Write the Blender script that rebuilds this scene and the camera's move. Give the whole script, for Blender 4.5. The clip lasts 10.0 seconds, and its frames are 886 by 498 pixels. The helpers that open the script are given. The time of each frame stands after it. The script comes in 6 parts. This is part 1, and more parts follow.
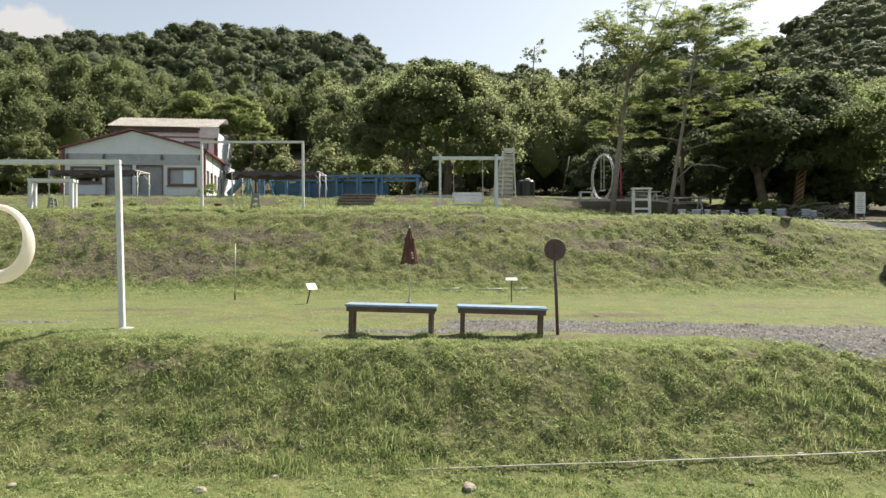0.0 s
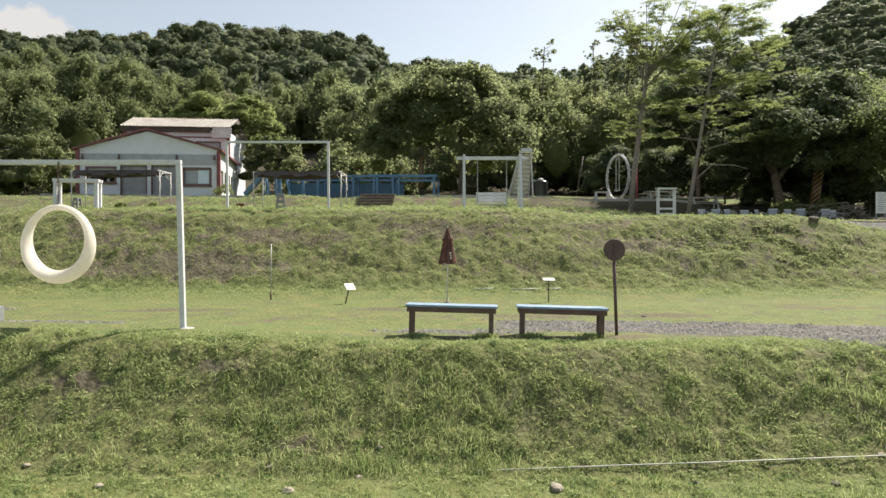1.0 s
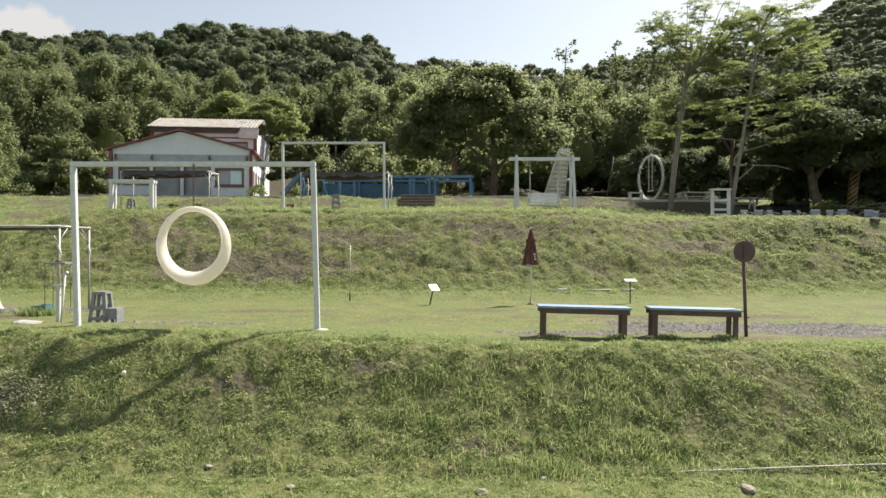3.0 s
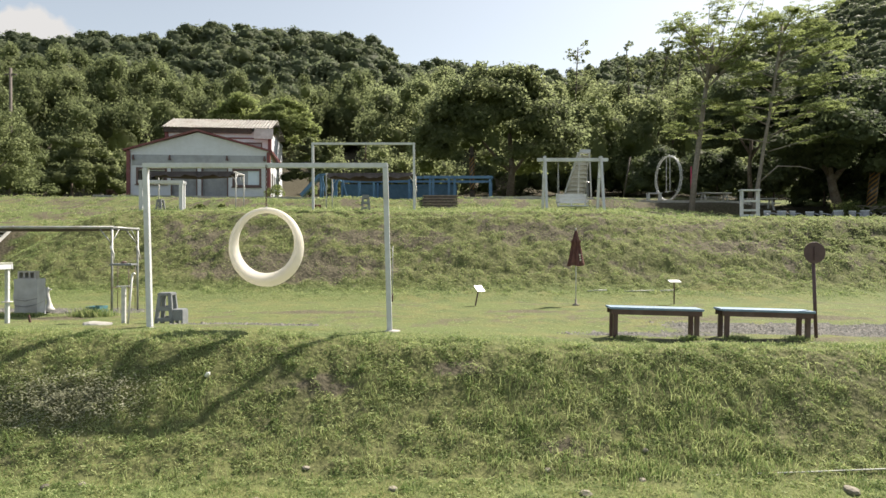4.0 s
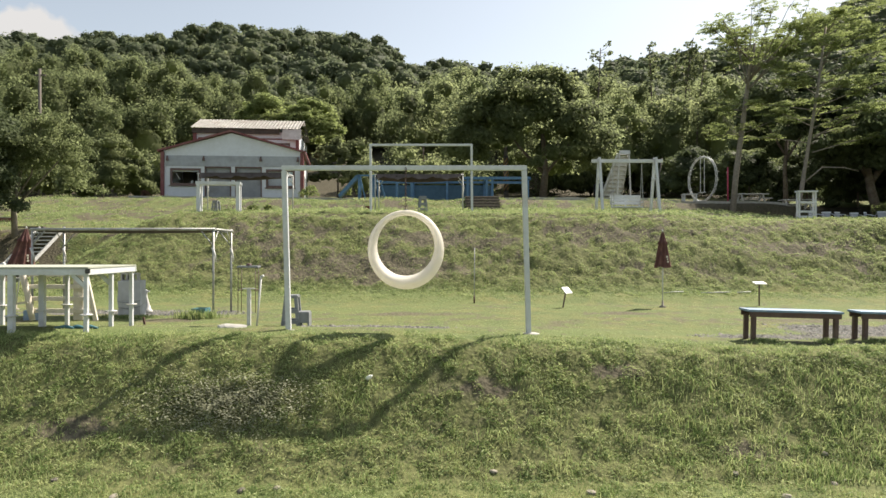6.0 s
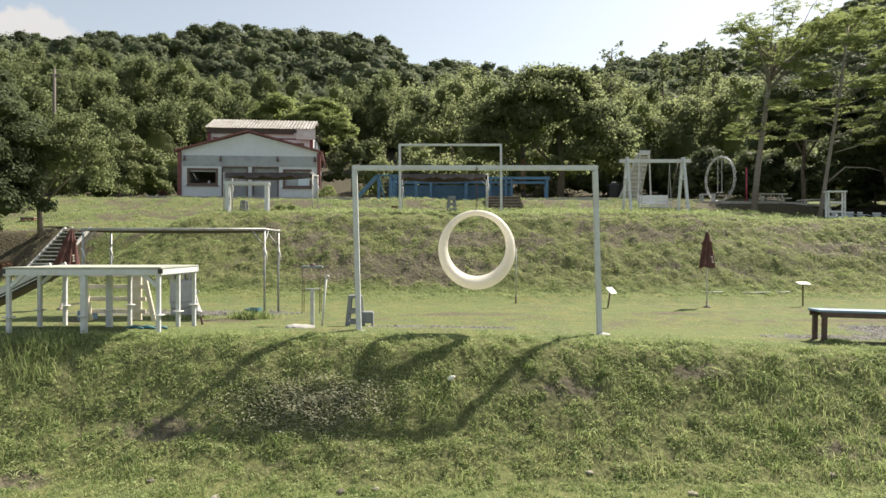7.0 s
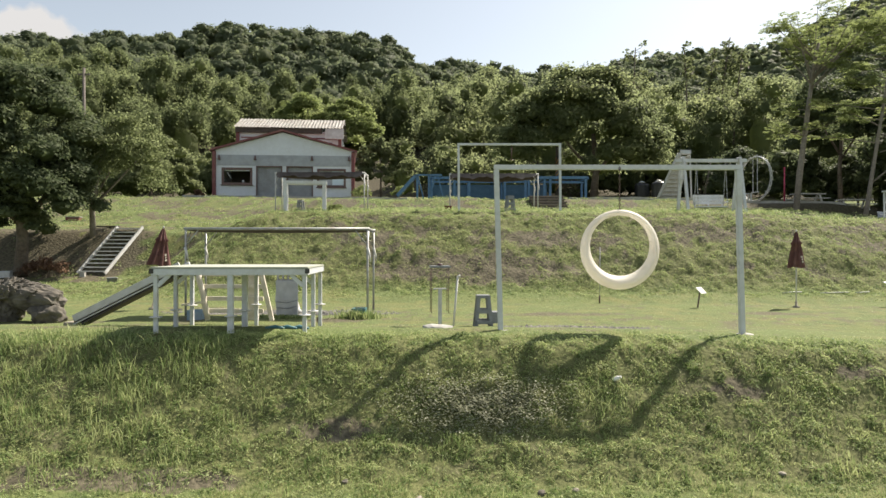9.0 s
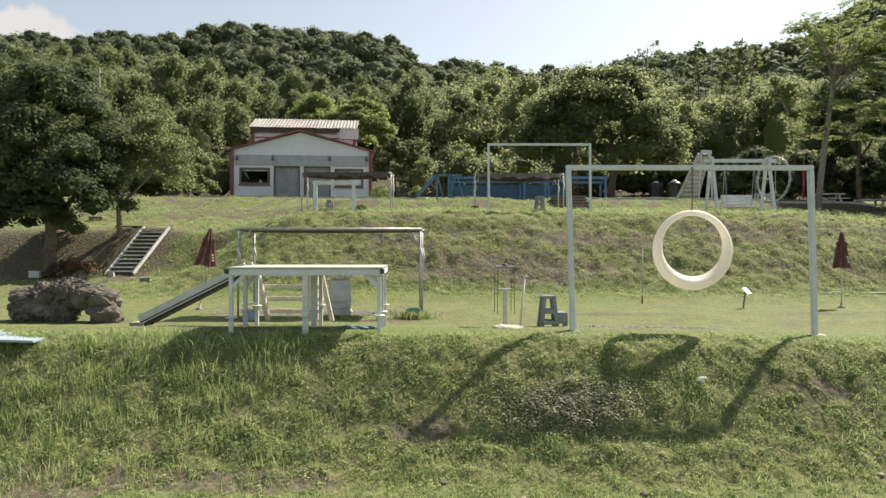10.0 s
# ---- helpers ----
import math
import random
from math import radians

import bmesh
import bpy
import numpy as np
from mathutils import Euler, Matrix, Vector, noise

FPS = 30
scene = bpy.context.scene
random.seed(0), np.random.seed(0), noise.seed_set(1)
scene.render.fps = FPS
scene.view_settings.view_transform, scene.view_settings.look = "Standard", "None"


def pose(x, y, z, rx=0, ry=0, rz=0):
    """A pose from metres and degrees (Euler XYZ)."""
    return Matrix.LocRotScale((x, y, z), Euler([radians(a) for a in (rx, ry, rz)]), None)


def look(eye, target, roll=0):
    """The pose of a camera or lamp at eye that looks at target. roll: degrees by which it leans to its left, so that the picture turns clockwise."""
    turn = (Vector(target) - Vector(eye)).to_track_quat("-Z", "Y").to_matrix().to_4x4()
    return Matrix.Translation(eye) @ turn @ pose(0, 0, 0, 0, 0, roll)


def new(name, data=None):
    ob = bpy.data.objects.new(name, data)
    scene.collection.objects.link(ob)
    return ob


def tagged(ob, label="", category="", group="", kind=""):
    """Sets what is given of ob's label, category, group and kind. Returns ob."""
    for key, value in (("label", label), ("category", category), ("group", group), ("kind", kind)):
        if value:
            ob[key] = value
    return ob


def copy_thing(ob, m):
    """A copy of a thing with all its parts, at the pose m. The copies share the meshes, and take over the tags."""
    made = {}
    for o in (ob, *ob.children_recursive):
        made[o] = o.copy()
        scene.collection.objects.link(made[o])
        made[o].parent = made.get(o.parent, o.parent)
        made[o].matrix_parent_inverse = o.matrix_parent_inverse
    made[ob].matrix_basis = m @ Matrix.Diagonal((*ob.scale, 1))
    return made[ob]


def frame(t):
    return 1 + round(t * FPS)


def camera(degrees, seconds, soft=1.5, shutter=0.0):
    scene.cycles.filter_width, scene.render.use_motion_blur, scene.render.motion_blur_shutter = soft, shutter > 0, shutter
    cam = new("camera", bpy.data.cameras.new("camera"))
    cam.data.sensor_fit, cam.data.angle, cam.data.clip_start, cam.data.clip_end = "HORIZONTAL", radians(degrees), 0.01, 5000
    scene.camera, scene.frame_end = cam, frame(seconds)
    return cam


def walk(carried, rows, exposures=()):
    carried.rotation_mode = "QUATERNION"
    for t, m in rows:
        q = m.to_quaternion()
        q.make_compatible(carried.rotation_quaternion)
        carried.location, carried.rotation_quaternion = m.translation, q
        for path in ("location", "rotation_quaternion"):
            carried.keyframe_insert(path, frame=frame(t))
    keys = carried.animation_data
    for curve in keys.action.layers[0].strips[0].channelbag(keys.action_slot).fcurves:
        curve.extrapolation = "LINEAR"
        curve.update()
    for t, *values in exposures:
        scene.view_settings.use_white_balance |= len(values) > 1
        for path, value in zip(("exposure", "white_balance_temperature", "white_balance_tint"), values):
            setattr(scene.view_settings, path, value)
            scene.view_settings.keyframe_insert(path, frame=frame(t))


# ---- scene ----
cam = camera(72.0, 10.0)
METRES, EYE, TILT, LEAN, TURN = 11.3, 1.41, 0.0, 0.0, 0.0
ROWS = [
    (0.0, 0.0000, 0.0000, 0.0000, -0.00, -0.00, 0.00),
    (0.5, -0.0432, 0.0001, 0.0003, 0.01, -0.01, 0.00),
    (1.0, -0.0879, 0.0001, 0.0005, 0.02, -0.01, -0.00),
    (1.5, -0.1336, 0.0000, 0.0015, 0.03, -0.02, 0.01),
    (2.0, -0.1809, -0.0006, 0.0021, 0.03, -0.01, 0.02),
    (2.5, -0.2305, -0.0014, 0.0022, 0.04, 0.00, 0.00),
    (4.0, -0.3869, -0.0027, 0.0039, 0.05, 0.04, -0.01),
    (4.5, -0.4383, -0.0030, 0.0045, 0.06, 0.07, -0.00),
    (5.0, -0.4879, -0.0025, 0.0055, 0.07, 0.07, -0.00),
    (5.5, -0.5378, -0.0027, 0.0066, 0.07, 0.07, -0.01),
    (7.0, -0.6913, -0.0001, 0.0073, 0.07, 0.07, -0.03),
    (7.5, -0.7420, 0.0009, 0.0067, 0.08, 0.06, -0.04),
    (8.0, -0.7936, 0.0015, 0.0067, 0.08, 0.06, -0.05),
    (8.5, -0.8444, 0.0022, 0.0075, 0.09, 0.05, -0.06),
    (9.0, -0.8962, 0.0031, 0.0074, 0.10, 0.03, -0.06),
    (9.5, -0.9479, 0.0034, 0.0078, 0.11, 0.03, -0.07),
    (10.0, -0.9998, 0.0038, 0.0078, 0.13, 0.03, -0.08),
]
walk(cam, [(t, pose(0, 0, EYE, TILT, LEAN, TURN) @ pose(METRES * x, METRES * y, METRES * z, 90 + pitch, roll, yaw)) for t, x, y, z, yaw, pitch, roll in ROWS],
     exposures=[(0.0, 0.96, 6600, 12), (10.0, 0.96, 6600, 12)])

# ---- world, sun ----
world = bpy.data.worlds.new("sky_world")
scene.world = world
world.use_nodes = True
wn, wl = world.node_tree.nodes, world.node_tree.links
SUN_TO = Vector((0.65, 0.55, 1.0)).normalized()
sky = wn.new("ShaderNodeTexSky")
sky.sky_type = "NISHITA"
sky.sun_disc = False
sky.sun_elevation = math.asin(SUN_TO.z)
sky.sun_rotation = math.atan2(SUN_TO.x, SUN_TO.y)
sky.altitude = 50
sky.air_density, sky.dust_density, sky.ozone_density = 1.0, 1.3, 1.0
wn["Background"].inputs["Strength"].default_value = 0.125
# one small cloud low over the hill
wco, wdist, wnoise = wn.new("ShaderNodeTexCoord"), wn.new("ShaderNodeVectorMath"), wn.new("ShaderNodeTexNoise")
wdist.operation = "DISTANCE"
wstretch = wn.new("ShaderNodeVectorMath")
wstretch.operation = "MULTIPLY"
wstretch.inputs[1].default_value = (0.6, 0.6, 1.5)
wl.new(wco.outputs["Generated"], wstretch.inputs[0])
wl.new(wstretch.outputs[0], wdist.inputs[0])
wdist.inputs[1].default_value = (-0.543 * 0.6, 0.787 * 0.6, 0.29 * 1.5)
wnoise.inputs["Scale"].default_value, wnoise.inputs["Detail"].default_value = 22.0, 6.0
wl.new(wco.outputs["Generated"], wnoise.inputs["Vector"])
wadd, wramp, wmix = wn.new("ShaderNodeMath"), wn.new("ShaderNodeMapRange"), wn.new("ShaderNodeMix")
wadd.operation = "MULTIPLY_ADD"
wl.new(wnoise.outputs["Fac"], wadd.inputs[0])
wadd.inputs[1].default_value = 0.07
wl.new(wdist.outputs["Value"], wadd.inputs[2])
wramp.inputs[1].default_value, wramp.inputs[2].default_value = 0.077, 0.066
wl.new(wadd.outputs[0], wramp.inputs[0])
wmix.data_type = "RGBA"
wmix.inputs[7].default_value = (3.2, 3.2, 3.15, 1)
wpale = wn.new("ShaderNodeHueSaturation")
wpale.inputs["Saturation"].default_value = 0.54
wpale.inputs["Value"].default_value = 0.73
wl.new(sky.outputs[0], wpale.inputs["Color"])
wtint = wn.new("ShaderNodeMix")
wtint.data_type, wtint.blend_type = "RGBA", "MULTIPLY"
wtint.inputs[0].default_value = 1.0
wtint.inputs[7].default_value = (0.985, 1.0, 0.945, 1)
wl.new(wpale.outputs[0], wtint.inputs[6])
wl.new(wtint.outputs[2], wmix.inputs[6])
wl.new(wramp.outputs[0], wmix.inputs[0])
wl.new(wmix.outputs[2], wn["Background"].inputs["Color"])

sun_data = bpy.data.lights.new("sun", "SUN")
sun_data.energy, sun_data.angle, sun_data.color = 5.0, radians(0.6), (1.0, 0.925, 0.785)
sun_ob = new("sun", sun_data)
sun_ob.matrix_world = look(SUN_TO * 60, (0, 0, 0))


# ---- materials ----
def surface(name, c1, c2, scale=8.0, rough=0.6, bump=0.15, metal=0.0, c3=None, scale3=1.2, amount3=0.5, detail=6.0, vary=0.0):
    """Two colours mixed by fine noise, a third by broad stains; fine relief."""
    m = bpy.data.materials.new(name)
    m.use_nodes = True
    n, l = m.node_tree.nodes, m.node_tree.links
    b = n["Principled BSDF"]
    b.inputs["Roughness"].default_value, b.inputs["Metallic"].default_value = rough, metal
    co = n.new("ShaderNodeTexCoord")
    src = co.outputs["Object"]
    t = n.new("ShaderNodeTexNoise")
    t.inputs["Scale"].default_value, t.inputs["Detail"].default_value = scale, detail
    l.new(src, t.inputs["Vector"])
    mix = n.new("ShaderNodeMix")
    mix.data_type = "RGBA"
    mix.inputs[6].default_value, mix.inputs[7].default_value = (*c1, 1), (*c2, 1)
    ramp = n.new("ShaderNodeMapRange")
    ramp.inputs[1].default_value, ramp.inputs[2].default_value = 0.35, 0.65
    l.new(t.outputs["Fac"], ramp.inputs[0])
    l.new(ramp.outputs[0], mix.inputs[0])
    out = mix.outputs[2]
    if c3:
        t3 = n.new("ShaderNodeTexNoise")
        t3.inputs["Scale"].default_value, t3.inputs["Detail"].default_value = scale3, 5
        l.new(src, t3.inputs["Vector"])
        r3 = n.new("ShaderNodeMapRange")
        r3.inputs[1].default_value, r3.inputs[2].default_value, r3.inputs[4].default_value = 0.48, 0.7, amount3
        l.new(t3.outputs["Fac"], r3.inputs[0])
        m3 = n.new("ShaderNodeMix")
        m3.data_type = "RGBA"
        m3.inputs[7].default_value = (*c3, 1)
        l.new(out, m3.inputs[6])
        l.new(r3.outputs[0], m3.inputs[0])
        out = m3.outputs[2]
    if vary:
        info, mr, hs = n.new("ShaderNodeObjectInfo"), n.new("ShaderNodeMapRange"), n.new("ShaderNodeHueSaturation")
        mr.inputs[3].default_value, mr.inputs[4].default_value = 1 - vary, 1 + vary
        l.new(info.outputs["Random"], mr.inputs[0])
        l.new(mr.outputs[0], hs.inputs["Value"])
        l.new(out, hs.inputs["Color"])
        out = hs.outputs[0]
    l.new(out, b.inputs["Base Color"])
    if bump:
        bp = n.new("ShaderNodeBump")
        bp.inputs["Strength"].default_value, bp.inputs["Distance"].default_value = bump, 0.02
        l.new(t.outputs["Fac"], bp.inputs["Height"])
        l.new(bp.outputs[0], b.inputs["Normal"])
    return m


def leafy(name, c1, c2, c3, scale=0.7, through_light=0.4, rough=0.65, spread=0.24, gloss=0.22):
    """Leaves or blades: colour by broad noise and leaf by leaf, some light let through."""
    m = bpy.data.materials.new(name)
    m.use_nodes = True
    n, l = m.node_tree.nodes, m.node_tree.links
    b = n["Principled BSDF"]
    b.inputs["Roughness"].default_value, b.inputs["Specular IOR Level"].default_value = rough, gloss
    geo, co = n.new("ShaderNodeNewGeometry"), n.new("ShaderNodeTexCoord")
    t = n.new("ShaderNodeTexNoise")
    t.inputs["Scale"].default_value, t.inputs["Detail"].default_value = scale, 4
    l.new(co.outputs["Object"], t.inputs["Vector"])
    add = n.new("ShaderNodeMath")
    add.operation = "MULTIPLY_ADD"
    l.new(geo.outputs["Random Per Island"], add.inputs[0])
    add.inputs[1].default_value = spread
    l.new(t.outputs["Fac"], add.inputs[2])
    ramp = n.new("ShaderNodeValToRGB")
    e = ramp.color_ramp.elements
    e[0].position, e[0].color = 0.38, (*c1, 1)
    e[1].position, e[1].color = 0.95, (*c3, 1)
    mid = e.new(0.66)
    mid.color = (*c2, 1)
    l.new(add.outputs[0], ramp.inputs[0])
    l.new(ramp.outputs[0], b.inputs["Base Color"])
    tr, mx = n.new("ShaderNodeBsdfTranslucent"), n.new("ShaderNodeMixShader")
    l.new(ramp.outputs[0], tr.inputs["Color"])
    mx.inputs[0].default_value = through_light
    l.new(b.outputs[0], mx.inputs[1])
    l.new(tr.outputs[0], mx.inputs[2])
    l.new(mx.outputs[0], n["Material Output"].inputs["Surface"])
    return m


WHITE = surface("white_paint", (0.6, 0.62, 0.65), (0.53, 0.55, 0.58), 14, 0.45, 0.08, c3=(0.42, 0.38, 0.33), scale3=2.5, amount3=0.35)
WHITE_OLD = surface("worn_white_paint", (0.6, 0.6, 0.59), (0.5, 0.5, 0.49), 10, 0.6, 0.15, c3=(0.35, 0.33, 0.29), scale3=3, amount3=0.5)
RING = surface("cream_plastic", (0.82, 0.79, 0.735), (0.77, 0.735, 0.675), 5, 0.5, 0.05, c3=(0.6, 0.54, 0.46), scale3=1.6, amount3=0.3)
# thin hollow plastic lets some light through
ring_nodes, ring_links = RING.node_tree.nodes, RING.node_tree.links
ring_through, ring_mix = ring_nodes.new("ShaderNodeBsdfTranslucent"), ring_nodes.new("ShaderNodeMixShader")
ring_through.inputs["Color"].default_value, ring_mix.inputs[0].default_value = (0.92, 0.88, 0.82, 1), 0.42
ring_links.new(ring_nodes["Principled BSDF"].outputs[0], ring_mix.inputs[1])
ring_links.new(ring_through.outputs[0], ring_mix.inputs[2])
ring_links.new(ring_mix.outputs[0], ring_nodes["Material Output"].inputs["Surface"])
STEEL = surface("galvanised_steel", (0.42, 0.43, 0.43), (0.3, 0.31, 0.31), 9, 0.5, 0.1, metal=0.4, c3=(0.25, 0.17, 0.12), scale3=3, amount3=0.4)
BROWN = surface("brown_paint", (0.1, 0.05, 0.045), (0.07, 0.04, 0.035), 10, 0.5, 0.15, c3=(0.16, 0.12, 0.1), scale3=3)
BENCH_BLUE = surface("faded_blue_paint", (0.16, 0.25, 0.36), (0.22, 0.31, 0.41), 8, 0.65, 0.1, c3=(0.3, 0.34, 0.38), scale3=2)
BLUE = surface("blue_paint", (0.06, 0.145, 0.26), (0.08, 0.18, 0.31), 7, 0.5, 0.1, c3=(0.05, 0.13, 0.22), scale3=1.5)
BLUE_DARK = surface("blue_panel", (0.04, 0.1, 0.16), (0.06, 0.13, 0.2), 4, 0.6, 0.1)
RUST = surface("rusty_sign_back", (0.075, 0.042, 0.045), (0.1, 0.058, 0.058), 12, 0.6, 0.2)
RED_CLOTH = surface("dark_red_cloth", (0.12, 0.048, 0.043), (0.085, 0.035, 0.032), 12, 0.85, 0.2, c3=(0.22, 0.115, 0.085), scale3=5)
GREY_PLASTIC = surface("grey_plastic", (0.22, 0.235, 0.25), (0.18, 0.19, 0.205), 10, 0.5, 0.1)
DARK = surface("dark_canopy_sheet", (0.05, 0.042, 0.036), (0.08, 0.065, 0.055), 5, 0.8, 0.2)
BLACK = surface("black_plastic", (0.025, 0.025, 0.028), (0.04, 0.04, 0.042), 6, 0.3, 0.05)
TEAL = surface("teal_plastic", (0.05, 0.15, 0.185), (0.07, 0.19, 0.225), 8, 0.5, 0.1)
WALL = surface("white_render", (0.66, 0.69, 0.75), (0.61, 0.64, 0.69), 5, 0.8, 0.05, c3=(0.46, 0.47, 0.49), scale3=0.7, amount3=0.3)
GREY_BAND = surface("grey_metal_sheet", (0.37, 0.39, 0.43), (0.33, 0.35, 0.385), 4, 0.6, 0.05, c3=(0.24, 0.245, 0.26), scale3=1.3, amount3=0.6)
SHUTTER = surface("grey_shutter", (0.3, 0.31, 0.33), (0.25, 0.26, 0.28), 4, 0.55, 0.1, c3=(0.18, 0.17, 0.17), scale3=1.0)
MAROON = surface("maroon_paint", (0.18, 0.05, 0.05), (0.14, 0.035, 0.04), 8, 0.55, 0.1, c3=(0.25, 0.14, 0.12), scale3=2)
FRAME = surface("brown_window_frame", (0.15, 0.09, 0.08), (0.11, 0.07, 0.065), 8, 0.6, 0.1)
ROOF = surface("weathered_roof_sheet", (0.6, 0.58, 0.55), (0.48, 0.46, 0.43), 3, 0.55, 0.1, c3=(0.3, 0.22, 0.17), scale3=1.1, amount3=0.4)
INSIDE = surface("dark_interior", (0.15, 0.135, 0.125), (0.19, 0.175, 0.16), 2, 0.9, 0)
POSTER = surface("pale_blue_poster", (0.62, 0.72, 0.8), (0.55, 0.66, 0.76), 3, 0.6, 0)
ROCK = surface("weathered_limestone", (0.135, 0.12, 0.098), (0.042, 0.037, 0.032), 9, 0.95, 1.0, c3=(0.2, 0.185, 0.155), scale3=4.5, amount3=0.6)
CREAM = surface("cream_painted_wood", (0.68, 0.63, 0.54), (0.58, 0.53, 0.45), 9, 0.6, 0.15, c3=(0.4, 0.35, 0.28), scale3=3, amount3=0.4)
PALE_BLUE = surface("pale_blue_board", (0.2, 0.29, 0.35), (0.27, 0.35, 0.4), 5, 0.6, 0.1, c3=(0.45, 0.48, 0.5), scale3=2)
STONE = surface("pale_stone", (0.3, 0.27, 0.22), (0.2, 0.18, 0.145), 14, 0.9, 0.4)
CONCRETE = surface("concrete", (0.42, 0.41, 0.38), (0.33, 0.32, 0.3), 6, 0.85, 0.25, c3=(0.24, 0.23, 0.2), scale3=0.8)
DRIVE = surface("drive_concrete", (0.25, 0.25, 0.245), (0.19, 0.19, 0.185), 5, 0.9, 0.3, c3=(0.14, 0.14, 0.135), scale3=0.7)
BARK = surface("bark", (0.16, 0.125, 0.095), (0.09, 0.07, 0.055), 9, 0.9, 0.6, c3=(0.24, 0.22, 0.18), scale3=2)
BARK_PALE = surface("pale_bark", (0.27, 0.24, 0.2), (0.19, 0.165, 0.135), 9, 0.9, 0.5, c3=(0.14, 0.12, 0.1), scale3=2)
WOOD = surface("grey_wood", (0.13, 0.11, 0.095), (0.09, 0.078, 0.068), 9, 0.8, 0.3)
PINK = surface("pink_paint", (0.5, 0.06, 0.13), (0.42, 0.05, 0.11), 8, 0.5, 0.05)
YELLOW = surface("yellow_paint", (0.3, 0.17, 0.045), (0.24, 0.13, 0.035), 8, 0.6, 0.1)
HOSE = surface("white_hose_plastic", (0.5, 0.5, 0.47), (0.36, 0.36, 0.32), 9, 0.5, 0.05)
TABLE_TOP = surface("weathered_table_paint", (0.4, 0.41, 0.35), (0.33, 0.345, 0.29), 6, 0.7, 0.1, c3=(0.25, 0.26, 0.21), scale3=1.5, amount3=0.4)
GREY_RENDER = surface("grey_render", (0.43, 0.45, 0.48), (0.36, 0.375, 0.4), 5, 0.85, 0.2, c3=(0.27, 0.27, 0.27), scale3=2.2, amount3=0.5)
BOARD = surface("white_board", (0.82, 0.82, 0.8), (0.76, 0.76, 0.74), 5, 0.4, 0)

LEAF_DARK = leafy("dark_leaves", (0.078, 0.103, 0.056), (0.122, 0.152, 0.075), (0.188, 0.222, 0.105), 0.5, 0.55)
LEAF_MID = leafy("green_leaves", (0.144, 0.185, 0.081), (0.19, 0.235, 0.1), (0.268, 0.306, 0.133), 0.35, 0.75)
LEAF_LIGHT = leafy("light_leaves", (0.18, 0.225, 0.085), (0.26, 0.31, 0.12), (0.39, 0.43, 0.19), 0.5, 0.74)
LEAF_OLIVE = leafy("olive_leaves", (0.172, 0.204, 0.104), (0.224, 0.259, 0.127), (0.310, 0.338, 0.164), 0.3, 0.8)
# Lightened and turned bluer: distance haze put into the leaf colour.
HAZED_FAR_LEAF = leafy("hazed_far_leaves", (0.118, 0.147, 0.088), (0.162, 0.193, 0.110), (0.253, 0.279, 0.148), 0.12, 0.6, spread=0.2)
TAN_LEAF = leafy("tan_olive_leaves", (0.151, 0.183, 0.087), (0.197, 0.231, 0.112), (0.276, 0.312, 0.152), 0.25, 0.78)
FOLD_LEAF = leafy("fold_leaves", (0.166, 0.191, 0.090), (0.224, 0.246, 0.112), (0.319, 0.334, 0.156), 0.09, 0.65, spread=0.25)
BROWN_LEAF = leafy("dry_leaves", (0.08, 0.045, 0.03), (0.14, 0.08, 0.05), (0.22, 0.14, 0.08), 1.2, 0.3)
GRAVEL = leafy("gravel", (0.04, 0.04, 0.04), (0.085, 0.084, 0.08), (0.19, 0.183, 0.17), 1.5, 0.0, 0.9, 0.62, 0.2)
WEED = leafy("pale_weeds", (0.25, 0.265, 0.17), (0.34, 0.35, 0.24), (0.45, 0.45, 0.34), 3.0, 0.4, 0.5, gloss=0.3)
BLADE = leafy("grass_blades", (0.094, 0.148, 0.046), (0.202, 0.284, 0.1), (0.415, 0.46, 0.215), 2.6, 0.5, 0.6, spread=0.62, gloss=0.25)


# ---- mesh helpers ----
def box(bm, c, s, m=None):
    x, y, z = (v / 2 for v in s)
    vs = []
    for dx, dy, dz in ((-x, -y, -z), (x, -y, -z), (x, y, -z), (-x, y, -z), (-x, -y, z), (x, -y, z), (x, y, z), (-x, y, z)):
        p = Vector((dx, dy, dz))
        if m is not None:
            p = m @ p
        vs.append(bm.verts.new(p + Vector(c)))
    for f in ((0, 3, 2, 1), (4, 5, 6, 7), (0, 1, 5, 4), (1, 2, 6, 5), (2, 3, 7, 6), (3, 0, 4, 7)):
        bm.faces.new([vs[i] for i in f])
    return bm


def tube(bm, pts, radii, n=8, cap=True):
    pts = [Vector(p) for p in pts]
    if not hasattr(radii, "__len__"):
        radii = [radii] * len(pts)
    rings = []
    for i, p in enumerate(pts):
        d = (pts[min(i + 1, len(pts) - 1)] - pts[max(i - 1, 0)]).normalized()
        ref = Vector((0, 0, 1)) if abs(d.z) < 0.9 else Vector((0, 1, 0))
        u = d.cross(ref).normalized()
        v = u.cross(d)
        rings.append([bm.verts.new(p + (u * math.cos(a) + v * math.sin(a)) * radii[i]) for a in (k * 2 * math.pi / n for k in range(n))])
    for a, b in zip(rings, rings[1:]):
        for k in range(n):
            f = bm.faces.new((a[k], a[(k + 1) % n], b[(k + 1) % n], b[k]))
            f.smooth = n > 5
    if cap:
        bm.faces.new(rings[0])
        bm.faces.new(rings[-1][::-1])
    return bm


